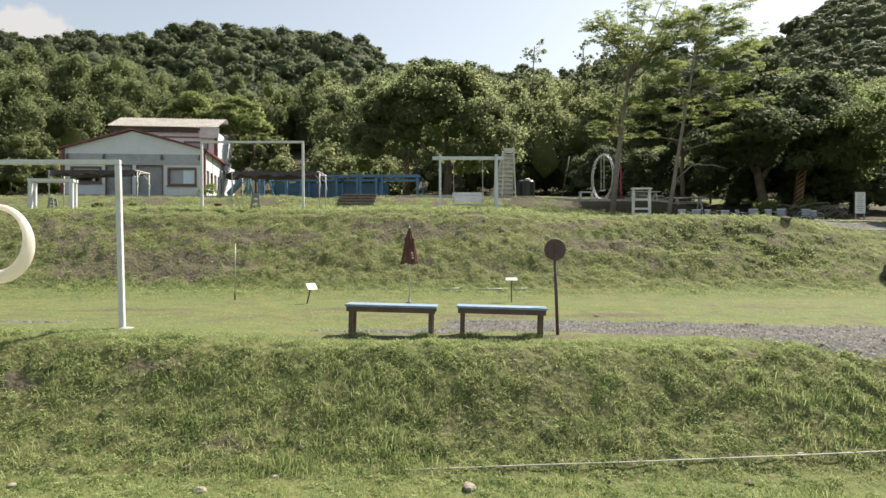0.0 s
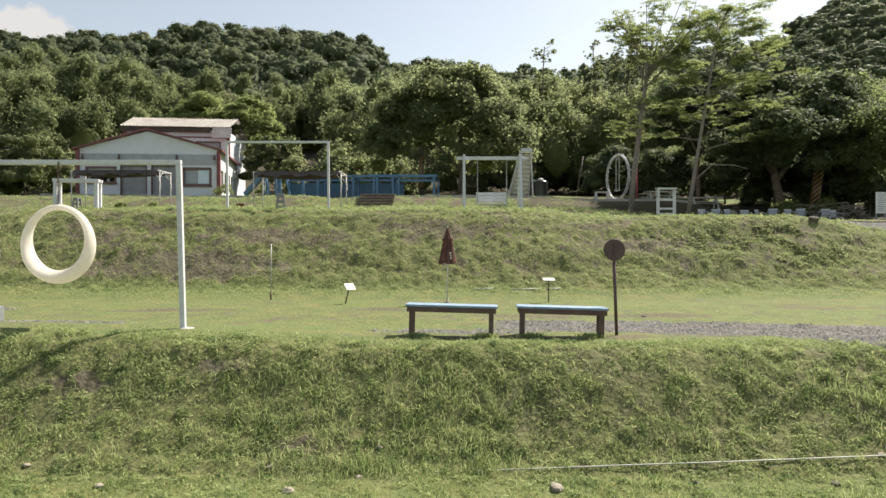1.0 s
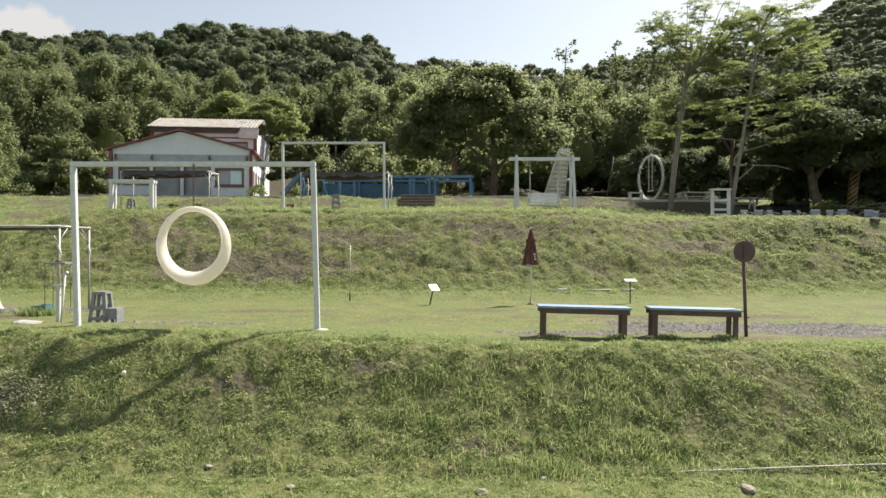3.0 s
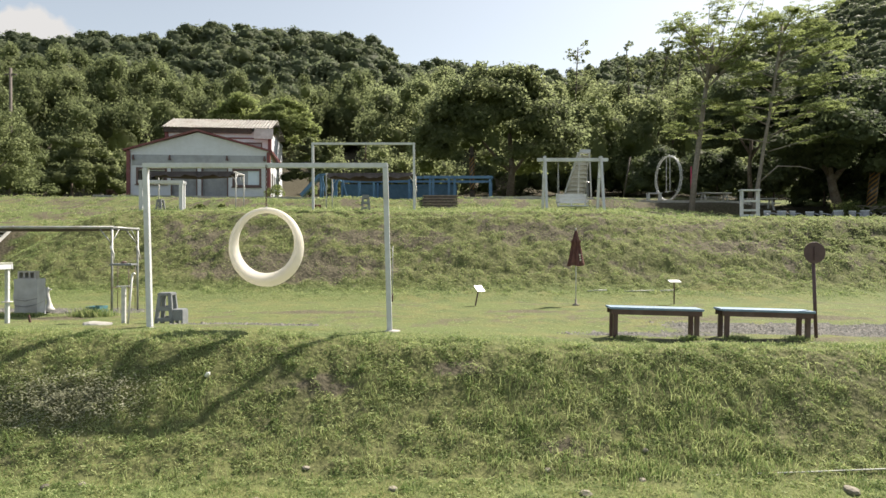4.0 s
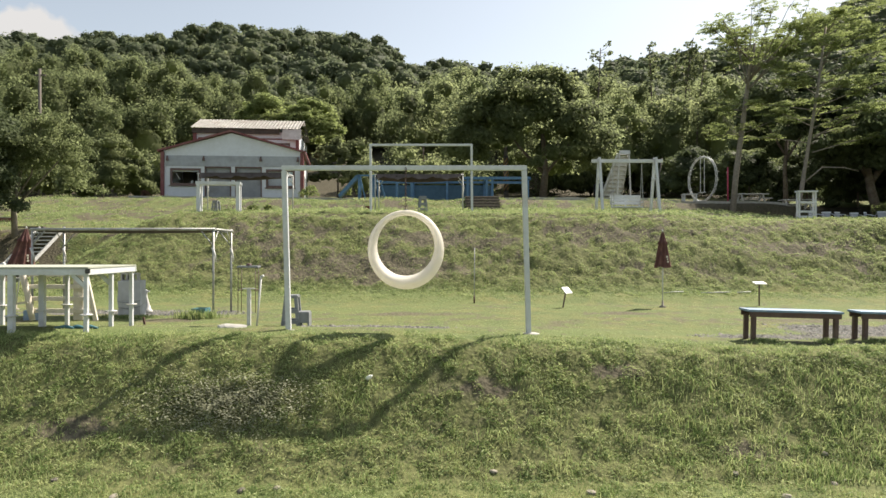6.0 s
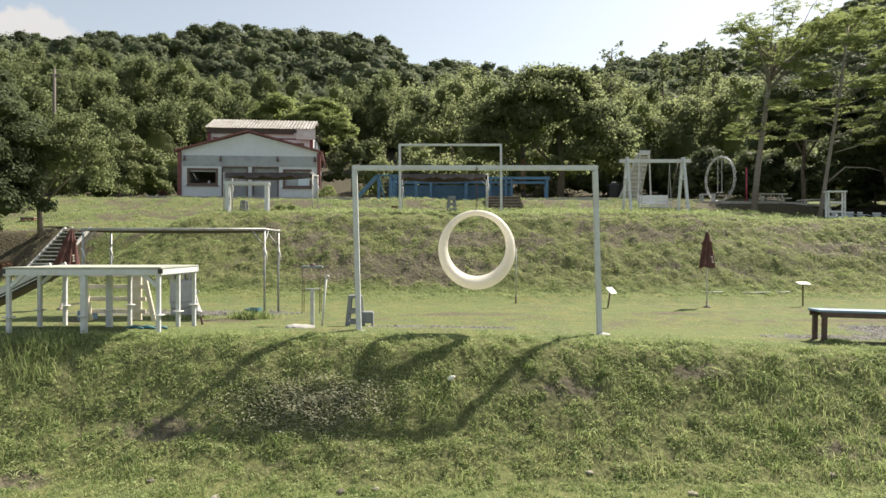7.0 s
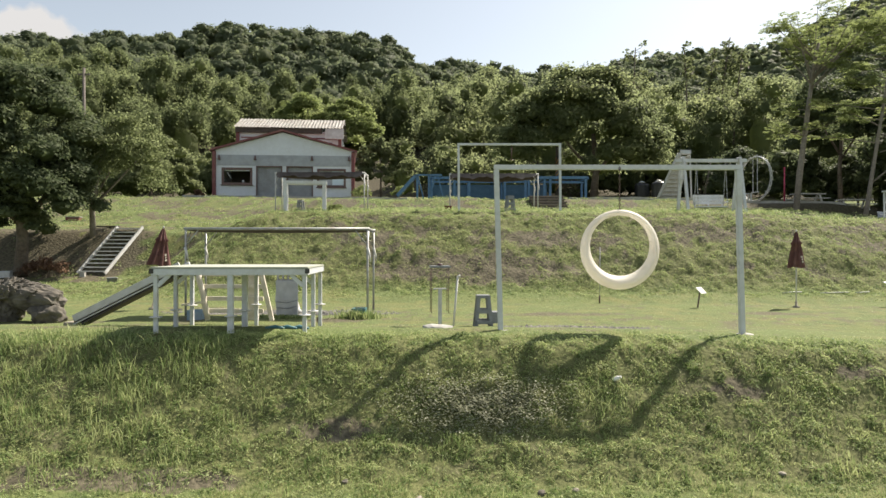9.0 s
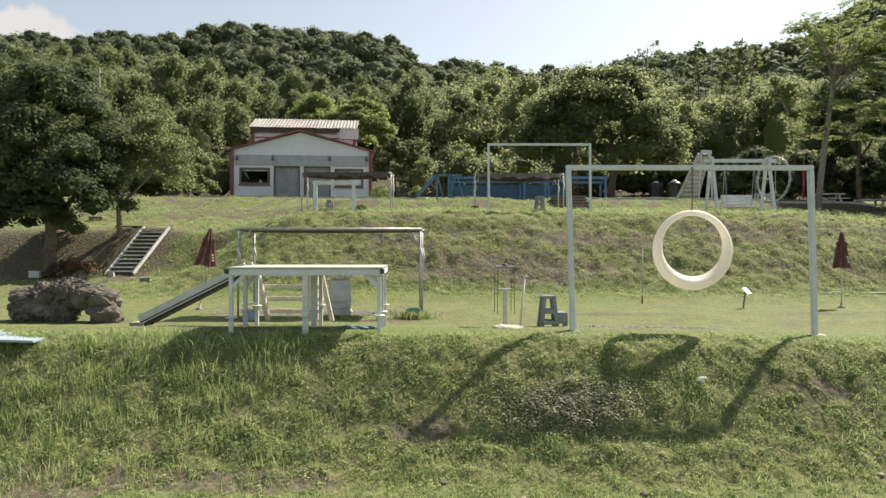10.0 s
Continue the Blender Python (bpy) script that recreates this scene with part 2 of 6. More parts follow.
def beam(bm, p, q, w, h):
    """A square bar from p to q, w wide (level) and h high."""
    p, q = Vector(p), Vector(q)
    d = q - p
    ref = Vector((0, 0, 1)) if abs(d.normalized().z) < 0.95 else Vector((0, 1, 0))
    u = d.normalized().cross(ref).normalized()
    v = u.cross(d.normalized())
    m = Matrix((u, d.normalized(), v)).transposed()
    return box(bm, (p + q) / 2, (w, d.length, h), m)


def lathe(bm, prof, n=24, c=(0, 0, 0)):
    """A body of revolution about z from (radius, height) pairs."""
    rings = [[bm.verts.new((c[0] + r * math.cos(k * 2 * math.pi / n), c[1] + r * math.sin(k * 2 * math.pi / n), c[2] + z)) for k in range(n)] for r, z in prof]
    for a, b in zip(rings, rings[1:]):
        for k in range(n):
            bm.faces.new((a[k], a[(k + 1) % n], b[(k + 1) % n], b[k])).smooth = True
    bm.faces.new(rings[0][::-1])
    bm.faces.new(rings[-1])
    return bm


def mesh_of(name, bm, material, bevel=0.0):
    if bevel:
        bmesh.ops.bevel(bm, geom=bm.edges[:], offset=bevel, segments=2, affect="EDGES", clamp_overlap=True)
    bmesh.ops.recalc_face_normals(bm, faces=bm.faces[:])
    me = bpy.data.meshes.new(name)
    bm.to_mesh(me)
    bm.free()
    me.materials.append(material)
    return me


def part(name, bm, material, parent, label="", bevel=0.0):
    ob = new(name, mesh_of(name, bm, material, bevel))
    ob.parent = parent
    return tagged(ob, label)


def thing(name, m, label, category, group=""):
    ob = new(name)
    ob.empty_display_size = 0.1
    ob.matrix_basis = m
    return tagged(ob, label, category, group)


def solo(name, bm, material, m, label, category, group="", bevel=0.0, kind=""):
    ob = new(name, mesh_of(name, bm, material, bevel))
    ob.matrix_basis = m
    return tagged(ob, label, category, group, kind)


def B():
    return bmesh.new()


def raw_mesh(name, verts, faces, material, smooth=False):
    """A mesh from number arrays: verts (n, 3), faces (m, 3 or 4)."""
    me = bpy.data.meshes.new(name)
    k = faces.shape[1]
    me.vertices.add(len(verts))
    me.vertices.foreach_set("co", np.ascontiguousarray(verts, dtype=np.float32).ravel())
    me.loops.add(faces.size)
    me.loops.foreach_set("vertex_index", np.ascontiguousarray(faces, dtype=np.int32).ravel())
    me.polygons.add(len(faces))
    me.polygons.foreach_set("loop_start", np.arange(0, faces.size, k, dtype=np.int32))
    if smooth:
        me.polygons.foreach_set("use_smooth", np.ones(len(faces), dtype=bool))
    me.update(calc_edges=True)
    me.materials.append(material)
    return me


# ---- the ground ----
def ss(a, b, x):
    t = np.clip((x - a) / (b - a), 0, 1)
    return t * t * (3 - 2 * t)


def vnoise(x, y, seed=0):
    """Smooth value noise in 0..1."""
    xi, yi = np.floor(x).astype(np.int64), np.floor(y).astype(np.int64)
    fx, fy = x - xi, y - yi
    fx, fy = fx * fx * (3 - 2 * fx), fy * fy * (3 - 2 * fy)

    def h(i, j):
        k = (i * 374761393 + j * 668265263 + seed * 974634) & 0x7FFFFFFF
        k = ((k ^ (k >> 13)) * 1274126177) & 0x7FFFFFFF
        return ((k ^ (k >> 16)) & 0xFFFF) / 65535.0
    a, b, c, d = h(xi, yi), h(xi + 1, yi), h(xi, yi + 1), h(xi + 1, yi + 1)
    return (a * (1 - fx) + b * fx) * (1 - fy) + (c * (1 - fx) + d * fx) * fy


PROF_Y = [-40, 6.8, 7.25, 7.6, 8.0, 8.55, 9.0, 9.4, 10, 14, 17, 18.3, 19.2, 21.8, 22.6, 24.1, 25.2, 26, 27.1, 28, 31.5, 33.3, 34.5, 38, 41, 46]
PROF_C = [-1.4, -1.34, -1.28, -1.12, -0.87, -0.42, -0.1, 0.0, 0.02, -0.02, -0.02, 0.22, 0.75, 2.6, 2.86, 2.97, 3.05, 3.1, 3.18, 3.25, 3.45, 4.2, 4.25, 4.5, 5.0, 5.4]
PROF_L = [-1.4, -1.34, -1.28, -1.12, -0.87, -0.42, -0.1, 0.0, 0.02, 0.02, 0.02, 0.03, 0.05, 0.1, 0.12, 0.18, 0.38, 1.1, 2.28, 2.42, 2.95, 3.5, 3.8, 4.7, 5.0, 5.3]
PROF_R = [-1.4, -1.3, -1.06, -0.78, -0.5, -0.26, -0.14, -0.06, 0.0, -0.02, 0.0, 0.2, 0.65, 2.3, 2.6, 2.7, 2.72, 2.72, 2.72, 2.72, 2.75, 2.95, 3.1, 3.6, 4.3, 5.2]
RIDGE_B = [-900, -300, 0, 60, 130, 180, 250, 300, 370, 440, 500, 560, 620, 660, 700, 725, 780, 830, 900, 950, 1000, 1040, 1100, 1200, 1260, 1330, 1400, 1450, 1568, 1900, 2600]
RIDGE_E = [60, 55, 58, 64, 60, 62, 60, 60, 40, 40, 52, 58, 60, 68, 92, 108, 113, 117, 122, 122, 132, 120, 106, 94, 86, 80, 62, 15, -50, -110, -110]
RIDGE_R = [240, 240, 240, 240, 240, 240, 240, 240, 240, 240, 240, 240, 240, 240, 245, 250, 260, 270, 280, 290, 330, 420, 450, 450, 430, 400, 300, 260, 250, 250, 250]

FOLD_B = [-300, 62, 227, 330, 392, 542, 682, 772, 850, 1100, 1450, 2000]
FOLD_E = [90, 88, 104, 128, 146, 146, 138, 132, 142, 148, 150, 150]


def gz(x, y):
    """Height of the ground."""
    x, y = np.broadcast_arrays(np.asarray(x, float), np.asarray(y, float))
    yc = y - 2.2 * ss(4, 8, x) * ss(29, 32, y) * ss(46, 38, y)
    c, lft, r = np.interp(yc, PROF_Y, PROF_C), np.interp(y, PROF_Y, PROF_L), np.interp(y, PROF_Y, PROF_R)
    a, b = ss(-16.3, -22.3, x), np.where(y < 14, ss(3, 8, x), ss(4 - 3.5 * ss(25.5, 23.5, y), 10 - 4.5 * ss(25.5, 23.5, y), x - 8 * ss(31.6, 33.2, yc)))
    z = c * (1 - a) * (1 - b) + lft * a + r * b
    z = z + 0.17 * ss(0, -9.5, x) * ss(8.3, 9.4, y) * ss(12.3, 10.0, y)
    z = z - 0.055 * ss(-4, -1.8, x) * ss(9.0, 9.6, y) * ss(13, 10.8, y) * ss(5, 3, x)
    # far woods: a rise up to the ridge
    yy = np.maximum(y, 1.0)
    bear = (x + 5.5) / yy * 1079 + 784
    R = np.interp(bear, RIDGE_B, RIDGE_R)
    H = 1.45 + (441 - np.interp(bear, RIDGE_B, RIDGE_E)) * R / 1079 - 7.0
    # a nearer wooded fold, a shelf behind it, then the hill
    fold = 1.45 + (441 - np.interp(bear, FOLD_B, FOLD_E)) * 95 / 1079 - 11.0
    t = (y - 132) / (R - 132)
    up = np.where(t < 1, np.clip(t, 0, 1) ** 0.9, np.clip(1 - 0.8 * (t - 1), 0.3, 1))
    z = z + (fold - 5.4) * ss(46, 95, y) ** 1.1 + (H - fold) * up
    # the bank falls away beside the drive
    z = z + 0.2 * (vnoise(x * 0.45, y * 0.4, 23) - 0.5) * ss(24, 27, y) * ss(41, 37, y) * ss(6, 2, x)
    z = z - 0.62 * ss(11.6, 16.6, x) * ss(19, 22, y) * ss(28.5, 23.5, y)
    # unevenness
    warp = vnoise(x * 0.9, y * 0.9, 17) * 1.6
    lump = (vnoise(x * 1.3 + warp, y * 2.0, 3) - 0.5) * 0.065 + (vnoise(x * 3.4, y * 4.6 + warp, 5) - 0.5) * np.where(y < 12, 0.055, 0.09) + (vnoise(x * 0.35, y * 0.5, 9) - 0.5) * 0.12 + (vnoise(x * 5.5 + warp, y * 7.0, 15) - 0.5) * np.where(y < 12, 0.075, 0.1)
    steep = np.clip(ss(6.9, 7.6, y) * ss(9.7, 8.9, y) + 1.25 * ss(17.6, 19.2, y) * ss(35, 31, y) * (1 - 0.5 * ss(21.8, 23.2, y)), 0.16, 1.25)
    # small trodden terraces across the upper bank
    z = z + 0.13 * (vnoise(x * 0.7 + 40, y * 2.6 + warp, 37) - 0.5) * ss(18.4, 19.4, y) * ss(23.0, 22.0, y)
    return z + lump * steep


def gzf(x, y):
    return float(gz(x, y))


def spaced(stops):
    out = [stops[0][0]]
    for (a, step), (b, _) in zip(stops, stops[1:]):
        k = max(1, round((b - a) / step))
        out += [a + (b - a) * (i + 1) / k for i in range(k)]
    return np.array(out)
gx = spaced([(-1500, 250), (-500, 40), (-140, 8), (-60, 1.2), (-36, 0.3), (-21, 0.12), (9, 0.3), (24, 1.2), (140, 8), (500, 40), (1500, 250), (1500, 1)][:-1])
gy = spaced([(-1200, 200), (-200, 30), (-20, 3), (5, 0.1), (10, 0.3), (18, 0.17), (24, 0.3), (36, 1.0), (60, 8), (320, 20), (700, 60), (2500, 300)])
GX, GY = np.meshgrid(gx, gy)
GZ = gz(GX, GY)
nx, ny = len(gx), len(gy)
gi = np.arange(nx * ny).reshape(ny, nx)
gfaces = np.stack([gi[:-1, :-1], gi[:-1, 1:], gi[1:, 1:], gi[1:, :-1]], -1).reshape(-1, 4)


def ground_cover(x, y):
    """Shares of bare soil and of gravel on the ground, 0 to 1."""
    n1, n2, n3 = vnoise(x * 0.9, y * 1.2, 101), vnoise(x * 3.1, y * 4.0, 103), vnoise(x * 9, y * 11, 107)
    soft = 0.3 * n1 + 0.42 * n2 + 0.28 * n3
    bank = ss(18.2, 19.5, y) * ss(23.2, 22.2, y) * ss(-17, -14, x)
    near = ss(7.0, 7.5, y) * ss(9.5, 9.0, y)
    left_bank = ss(-22.8, -24.6, x) * ss(24.0, 24.8, y) * ss(28.6, 27.4, y)
    worn = ss(9.4, 10, y) * ss(18, 16.5, y)
    yl = y - 2.2 * ss(4, 8, x)
    ledge = ss(31.3, 32.0, yl) * ss(33.6, 33.0, yl) * (1 + ss(2, 6, x))
    shade = ss(5, 9, x) * ss(27, 30, y) * ss(44, 38, y)
    soil = ss(0.5, 0.68, soft) * (0.7 * bank + 0.38 * near + 0.5 * worn + 0.5 * ledge) + left_bank * ss(0.2, 0.5, soft) + 0.6 * shade * ss(0.35, 0.55, soft) + 0.7 * ss(0.45, 0.62, soft) * ss(23, 25, y) * ss(44, 40, y)
    for cx, cy, rx, ry in ((3.5, 13.0, 1.6, 0.5), (0.9, 13.0, 1.5, 0.6), (-2.4, 14.4, 1.2, 0.4), (0.5, 10.0, 2.6, 0.3), (-7.6, 14.2, 2.0, 0.4), (-12.4, 12.9, 1.0, 0.5), (4.2, 10.2, 1.6, 0.3), (-16.5, 10.3, 1.0, 0.3), (-16.8, 7.2, 2.4, 0.4), (-13.9, 7.25, 1.4, 0.25), (-9.0, 19.3, 3.4, 0.8), (-7.0, 20.8, 1.8, 0.5), (-1.0, 21.2, 2.2, 0.4), (5.5, 20.6, 2.2, 0.5), (-4.2, 8.75, 0.5, 0.12), (-6.1, 8.5, 0.6, 0.15), (-2.9, 7.75, 0.5, 0.12), (-11.6, 8.0, 0.7, 0.2)):
        q = ((x - cx) / rx) ** 2 + ((y - cy) / ry) ** 2
        soil = np.maximum(soil, ss(1.2, 0.2, q + (soft - 0.5) * 2.2) * np.where((y > 9.6) & (y < 17), 0.6, 0.85))
    up = np.interp(x, [0.2, 2.2, 4, 6.5, 9, 14], [12.3, 12.4, 12.2, 11.4, 11.0, 10.6])
    lo = np.interp(x, [0.2, 2.2, 4, 4.9, 6.1, 9, 14], [11.0, 10.6, 10.0, 9.5, 8.8, 7.2, 5.0])
    edge = (soft - 0.5) * 0.9
    gravel = ss(0.0, 0.25, up - y + edge) * ss(0.0, 0.25, y - lo + edge) * ss(-0.6, 0.8, x)
    for cx, cy, rx, ry in ((-7.6, 10.75, 1.5, 0.22), (-13.8, 14.6, 2.8, 0.7), (-8.4, 11.3, 0.8, 0.15), (-0.4, 10.75, 1.7, 0.4)):
        q = ((x - cx) / rx) ** 2 + ((y - cy) / ry) ** 2
        gravel = np.maximum(gravel, ss(1.2, 0.3, q + (soft - 0.5) * 2.8) * 0.75)
    return np.clip(soil, 0, 1), np.clip(gravel, 0, 1)


def ground_material():
    m = bpy.data.materials.new("grassy_soil")
    m.use_nodes = True
    n, l = m.node_tree.nodes, m.node_tree.links
    b = n["Principled BSDF"]
    b.inputs["Roughness"].default_value, b.inputs["Specular IOR Level"].default_value = 0.95, 0.2
    co = n.new("ShaderNodeTexCoord")

    def noise_tex(scale, lo, hi, detail=6):
        t, r = n.new("ShaderNodeTexNoise"), n.new("ShaderNodeMapRange")
        t.inputs["Scale"].default_value, t.inputs["Detail"].default_value = scale, detail
        r.inputs[1].default_value, r.inputs[2].default_value = lo, hi
        l.new(co.outputs["Object"], t.inputs["Vector"])
        l.new(t.outputs["Fac"], r.inputs[0])
        return r.outputs[0], t.outputs["Fac"]

    def mix(fac, a, c):
        x = n.new("ShaderNodeMix")
        x.data_type = "RGBA"
        l.new(fac, x.inputs[0])
        for s, v in ((6, a), (7, c)):
            if isinstance(v, tuple):
                x.inputs[s].default_value = (*v, 1)
            else:
                l.new(v, x.inputs[s])
        return x.outputs[2]

    def cover(name, fuzz):
        a, ad, r = n.new("ShaderNodeAttribute"), n.new("ShaderNodeMath"), n.new("ShaderNodeMapRange")
        a.attribute_name = name
        ad.operation = "MULTIPLY_ADD"
        l.new(fuzz, ad.inputs[0])
        ad.inputs[1].default_value = 0.5
        l.new(a.outputs["Fac"], ad.inputs[2])
        r.inputs[1].default_value, r.inputs[2].default_value = 0.5, 0.85
        l.new(ad.outputs[0], r.inputs[0])
        return r.outputs[0]
    fine, fine_raw = noise_tex(11.0, 0.35, 0.65, 10)
    mid, _ = noise_tex(1.7, 0.42, 0.62)
    broad, _ = noise_tex(0.35, 0.42, 0.66)
    speck, speck_raw = noise_tex(38.0, 0.4, 0.6, 4)
    c = mix(fine, (0.078, 0.104, 0.041), (0.13, 0.155, 0.062))
    c = mix(mid, c, (0.152, 0.154, 0.062))
    c = mix(broad, c, (0.115, 0.145, 0.053))
    c = mix(cover("thatch", fine_raw), c, mix(fine, (0.085, 0.09, 0.04), (0.15, 0.16, 0.065)))
    earth = mix(fine, (0.066, 0.059, 0.04), (0.138, 0.122, 0.084))
    c = mix(cover("soil", fine_raw), c, earth)
    stones = mix(speck, (0.052, 0.053, 0.052), (0.135, 0.135, 0.13))
    c = mix(cover("gravel", speck_raw), c, stones)
    # woodland floor colour, also used to paint the trees' shade on the lawn
    c = mix(cover("litter_and_shade", fine_raw), c, mix(fine, (0.045, 0.042, 0.027), (0.1, 0.088, 0.06)))
    l.new(c, b.inputs["Base Color"])
    bp = n.new("ShaderNodeBump")
    bp.inputs["Strength"].default_value, bp.inputs["Distance"].default_value = 0.9, 0.05
    l.new(fine_raw, bp.inputs["Height"])
    l.new(bp.outputs[0], b.inputs["Normal"])
    return m


ground = new("ground", raw_mesh("ground", np.stack([GX, GY, GZ], -1).reshape(-1, 3), gfaces, ground_material(), True))
# Third share: woodland litter; by the chairs, bare earth darkened with painted tree shade.
for cover_name, share in zip(("soil", "gravel", "litter_and_shade", "thatch"), (*ground_cover(GX, GY), np.maximum(ss(47, 52, GY), 0.9 * np.maximum(ss(6, 10, GX) * ss(27.5, 30, GY), ss(2.5, 4.5, GX) * ss(30.2, 31.2, GY)) * ss(44, 39, GY) * ss(40, 34, GX)), 0.75 * ss(6.6, 7.6, GY) * ss(9.7, 8.9, GY) + 0.65 * ss(17.8, 19.2, GY) * ss(24, 22.5, GY))):
    at = ground.data.attributes.new(cover_name, "FLOAT", "POINT")
    at.data.foreach_set("value", share.ravel().astype(np.float32))
tagged(ground, "uneven grassy ground in two terraces below a wooded hill", "ground", kind="structure")

rng = np.random.default_rng(5)


# ---- leaves ----
def unit(v):
    return v / np.maximum(np.linalg.norm(v, axis=1, keepdims=True), 1e-6)


def leaf_arrays(c, size, up=0.6, aspect=0.55, out=None, corners=4, wild=0.6):
    """Small leaves at the points c, turned outward from their clump."""
    n = len(c)
    size = np.broadcast_to(np.asarray(size, float), (n,))[:, None]
    nor = rng.normal(size=(n, 3)) * wild + np.array([0, 0, up])
    nor = unit(nor + out * 1.1 if out is not None else nor)
    u = unit(np.cross(nor, rng.normal(size=(n, 3))))
    v = np.cross(nor, u) * aspect
    s = size * rng.uniform(0.6, 1.4, (n, 1)) * 0.5
    if corners == 3:
        verts = np.stack([c - u * s, c + u * s * 0.4 + v * s, c + u * s * 0.6 - v * s], 1)
    else:
        verts = np.stack([c - u * s, c + v * s - nor * s * 0.15, c + u * s, c - v * s - nor * s * 0.15], 1)
    return verts.reshape(-1, 3), np.arange(corners * n).reshape(n, corners)


def blob_points(blobs, per, inner=0.55):
    """Points in the outer shells of ellipsoids (m, 6: centre, radii), more of them on the larger ones, and the way out."""
    blobs = np.asarray(blobs, float)
    size = blobs[:, 3] * (blobs[:, 3] + blobs[:, 5])
    rep = np.repeat(blobs, np.maximum(4, per * (0.3 + 0.7 * size / size.mean())).astype(int), 0)
    d = unit(rng.normal(size=(len(rep), 3)))
    d[:, 2] = np.where(d[:, 2] < -0.5, -d[:, 2] * 0.6, d[:, 2])
    r = rng.uniform(inner, 1.08, (len(d), 1))
    return rep[:, :3] + d * r * rep[:, 3:], d


def crown_blobs(c, rad, n, size, seed, low=0.35, inner=0.35):
    """Clumps spread through an ellipsoid, for an uneven outline."""
    g = np.random.default_rng(seed)
    d = unit(g.normal(size=(n, 3)))
    d[:, 2] = np.abs(d[:, 2]) * (0.85 + low) - low
    r = g.uniform(inner, 1.0, (n, 1)) ** 0.7
    p = np.array(c) + d * r * np.array(rad)
    s = size * g.uniform(0.6, 1.3, (n, 1))
    return np.hstack([p, s, s, s * 0.75])


def ico_arrays(sub):
    bm = B()
    bmesh.ops.create_icosphere(bm, subdivisions=sub, radius=1)
    bm.verts.ensure_lookup_table()
    v, f = np.array([w.co[:] for w in bm.verts]), np.array([[w.index for w in p.verts] for p in bm.faces])
    bm.free()
    return v, f


ICO = {sub: ico_arrays(sub) for sub in (1, 2, 3)}


def lumps(blobs, sub=1, k=0.85, rough=0.22, seed=0):
    """Dense uneven insides of the foliage: one knobbly closed shell a clump."""
    blobs = np.asarray(blobs, float)
    g = np.random.default_rng(seed + 900)
    v, f = ICO[sub]
    n, m = len(blobs), len(v)
    turn = g.uniform(0, 2 * math.pi, n)
    ca, sa = np.cos(turn)[:, None], np.sin(turn)[:, None]
    swell = 1 + rough * g.normal(size=(12, m)).clip(-1.6, 1.6)
    r = swell[g.integers(0, 12, n)]
    x, y, z = v[:, 0] * ca - v[:, 1] * sa, v[:, 0] * sa + v[:, 1] * ca, np.broadcast_to(v[:, 2], (n, m))
    p = np.stack([x * r, y * r, z * r], -1) * blobs[:, None, 3:] * k + blobs[:, None, :3]
    return p.reshape(-1, 3), (f[None] + (np.arange(n) * m)[:, None, None]).reshape(-1, 3)


def joined(*meshes):
    """Several (verts, triangles) as one."""
    vs, fs, at = [], [], 0
    for v, f in meshes:
        if f.shape[1] == 4:
            f = np.concatenate([f[:, :3], f[:, [0, 2, 3]]])
        vs.append(v)
        fs.append(f + at)
        at += len(v)
    return np.concatenate(vs), np.concatenate(fs)


def tree(name, base, trunk_pts, trunk_r, limbs, blobs, per, leaf, leaf_mat, bark, label, core=0.0, up=0.6, aspect=0.55, corners=4):
    """trunk_pts and limbs local to the base."""
    t = thing(name, pose(*base), label, "tree")
    bm = B()
    tube(bm, trunk_pts, np.linspace(trunk_r, trunk_r * 0.45, len(trunk_pts)), 9)
    part("trunk", bm, bark, t)
    if limbs:
        for pts, r in limbs:
            part("limb", tube(B(), pts, np.linspace(r, r * 0.3, len(pts)), 6), bark, t)
    c, out = blob_points(blobs, per)
    v, f = leaf_arrays(c, leaf, up, aspect, out, corners)
    crown = new("crown", raw_mesh("crown", v, f, leaf_mat))
    crown.parent = t
    if core:
        v, f = lumps(blobs, 2, core, 0.22, len(blobs))
        inner = new("inner_foliage", raw_mesh("inner_foliage", v, f, leaf_mat))
        inner.parent = t
    return t


# far woods on the hill, uncountable
def woods(name, x, y, h, w, per, leaf, material, label, clumps=5, sink=0.1, sub=1, k=0.88, flat=0.8, wild=0.35, aspect=0.8):
    """Crowns packed side by side: each one dome with knobs round its upper side."""
    z = gz(x, y)
    n = len(x)
    g = np.random.default_rng(n)
    a = g.uniform(0, 2 * math.pi, (n, clumps))
    e = g.uniform(-0.15, 1.0, (n, clumps)) ** 1.0
    out = np.sqrt(np.clip(1 - e ** 2, 0, 1))
    rx, rz = w[:, None] * 0.34, h[:, None] * 0.36
    zc = (z + h * (0.5 - sink))[:, None]
    s = w[:, None] * g.uniform(0.13, 0.28, (n, clumps))
    knob = np.stack([x[:, None] + rx * out * np.cos(a), y[:, None] + rx * out * np.sin(a), zc + rz * e, s, s, s * flat], -1).reshape(-1, 6)
    dome = np.stack([x, y, zc[:, 0] - 0.06 * h, w * 0.42, w * 0.42, h * 0.42], -1)
    blobs = np.concatenate([knob, dome])
    c, way = blob_points(blobs, per, 0.8)
    leaves = leaf_arrays(c, leaf, 0.35, aspect, way, 3, wild)
    v, f = joined(lumps(blobs, sub, k, 0.2, n), leaves)
    ob = new(name, raw_mesh(name, v, f, material))
    tagged(ob, label, "woods", kind="stuff")
    return ob


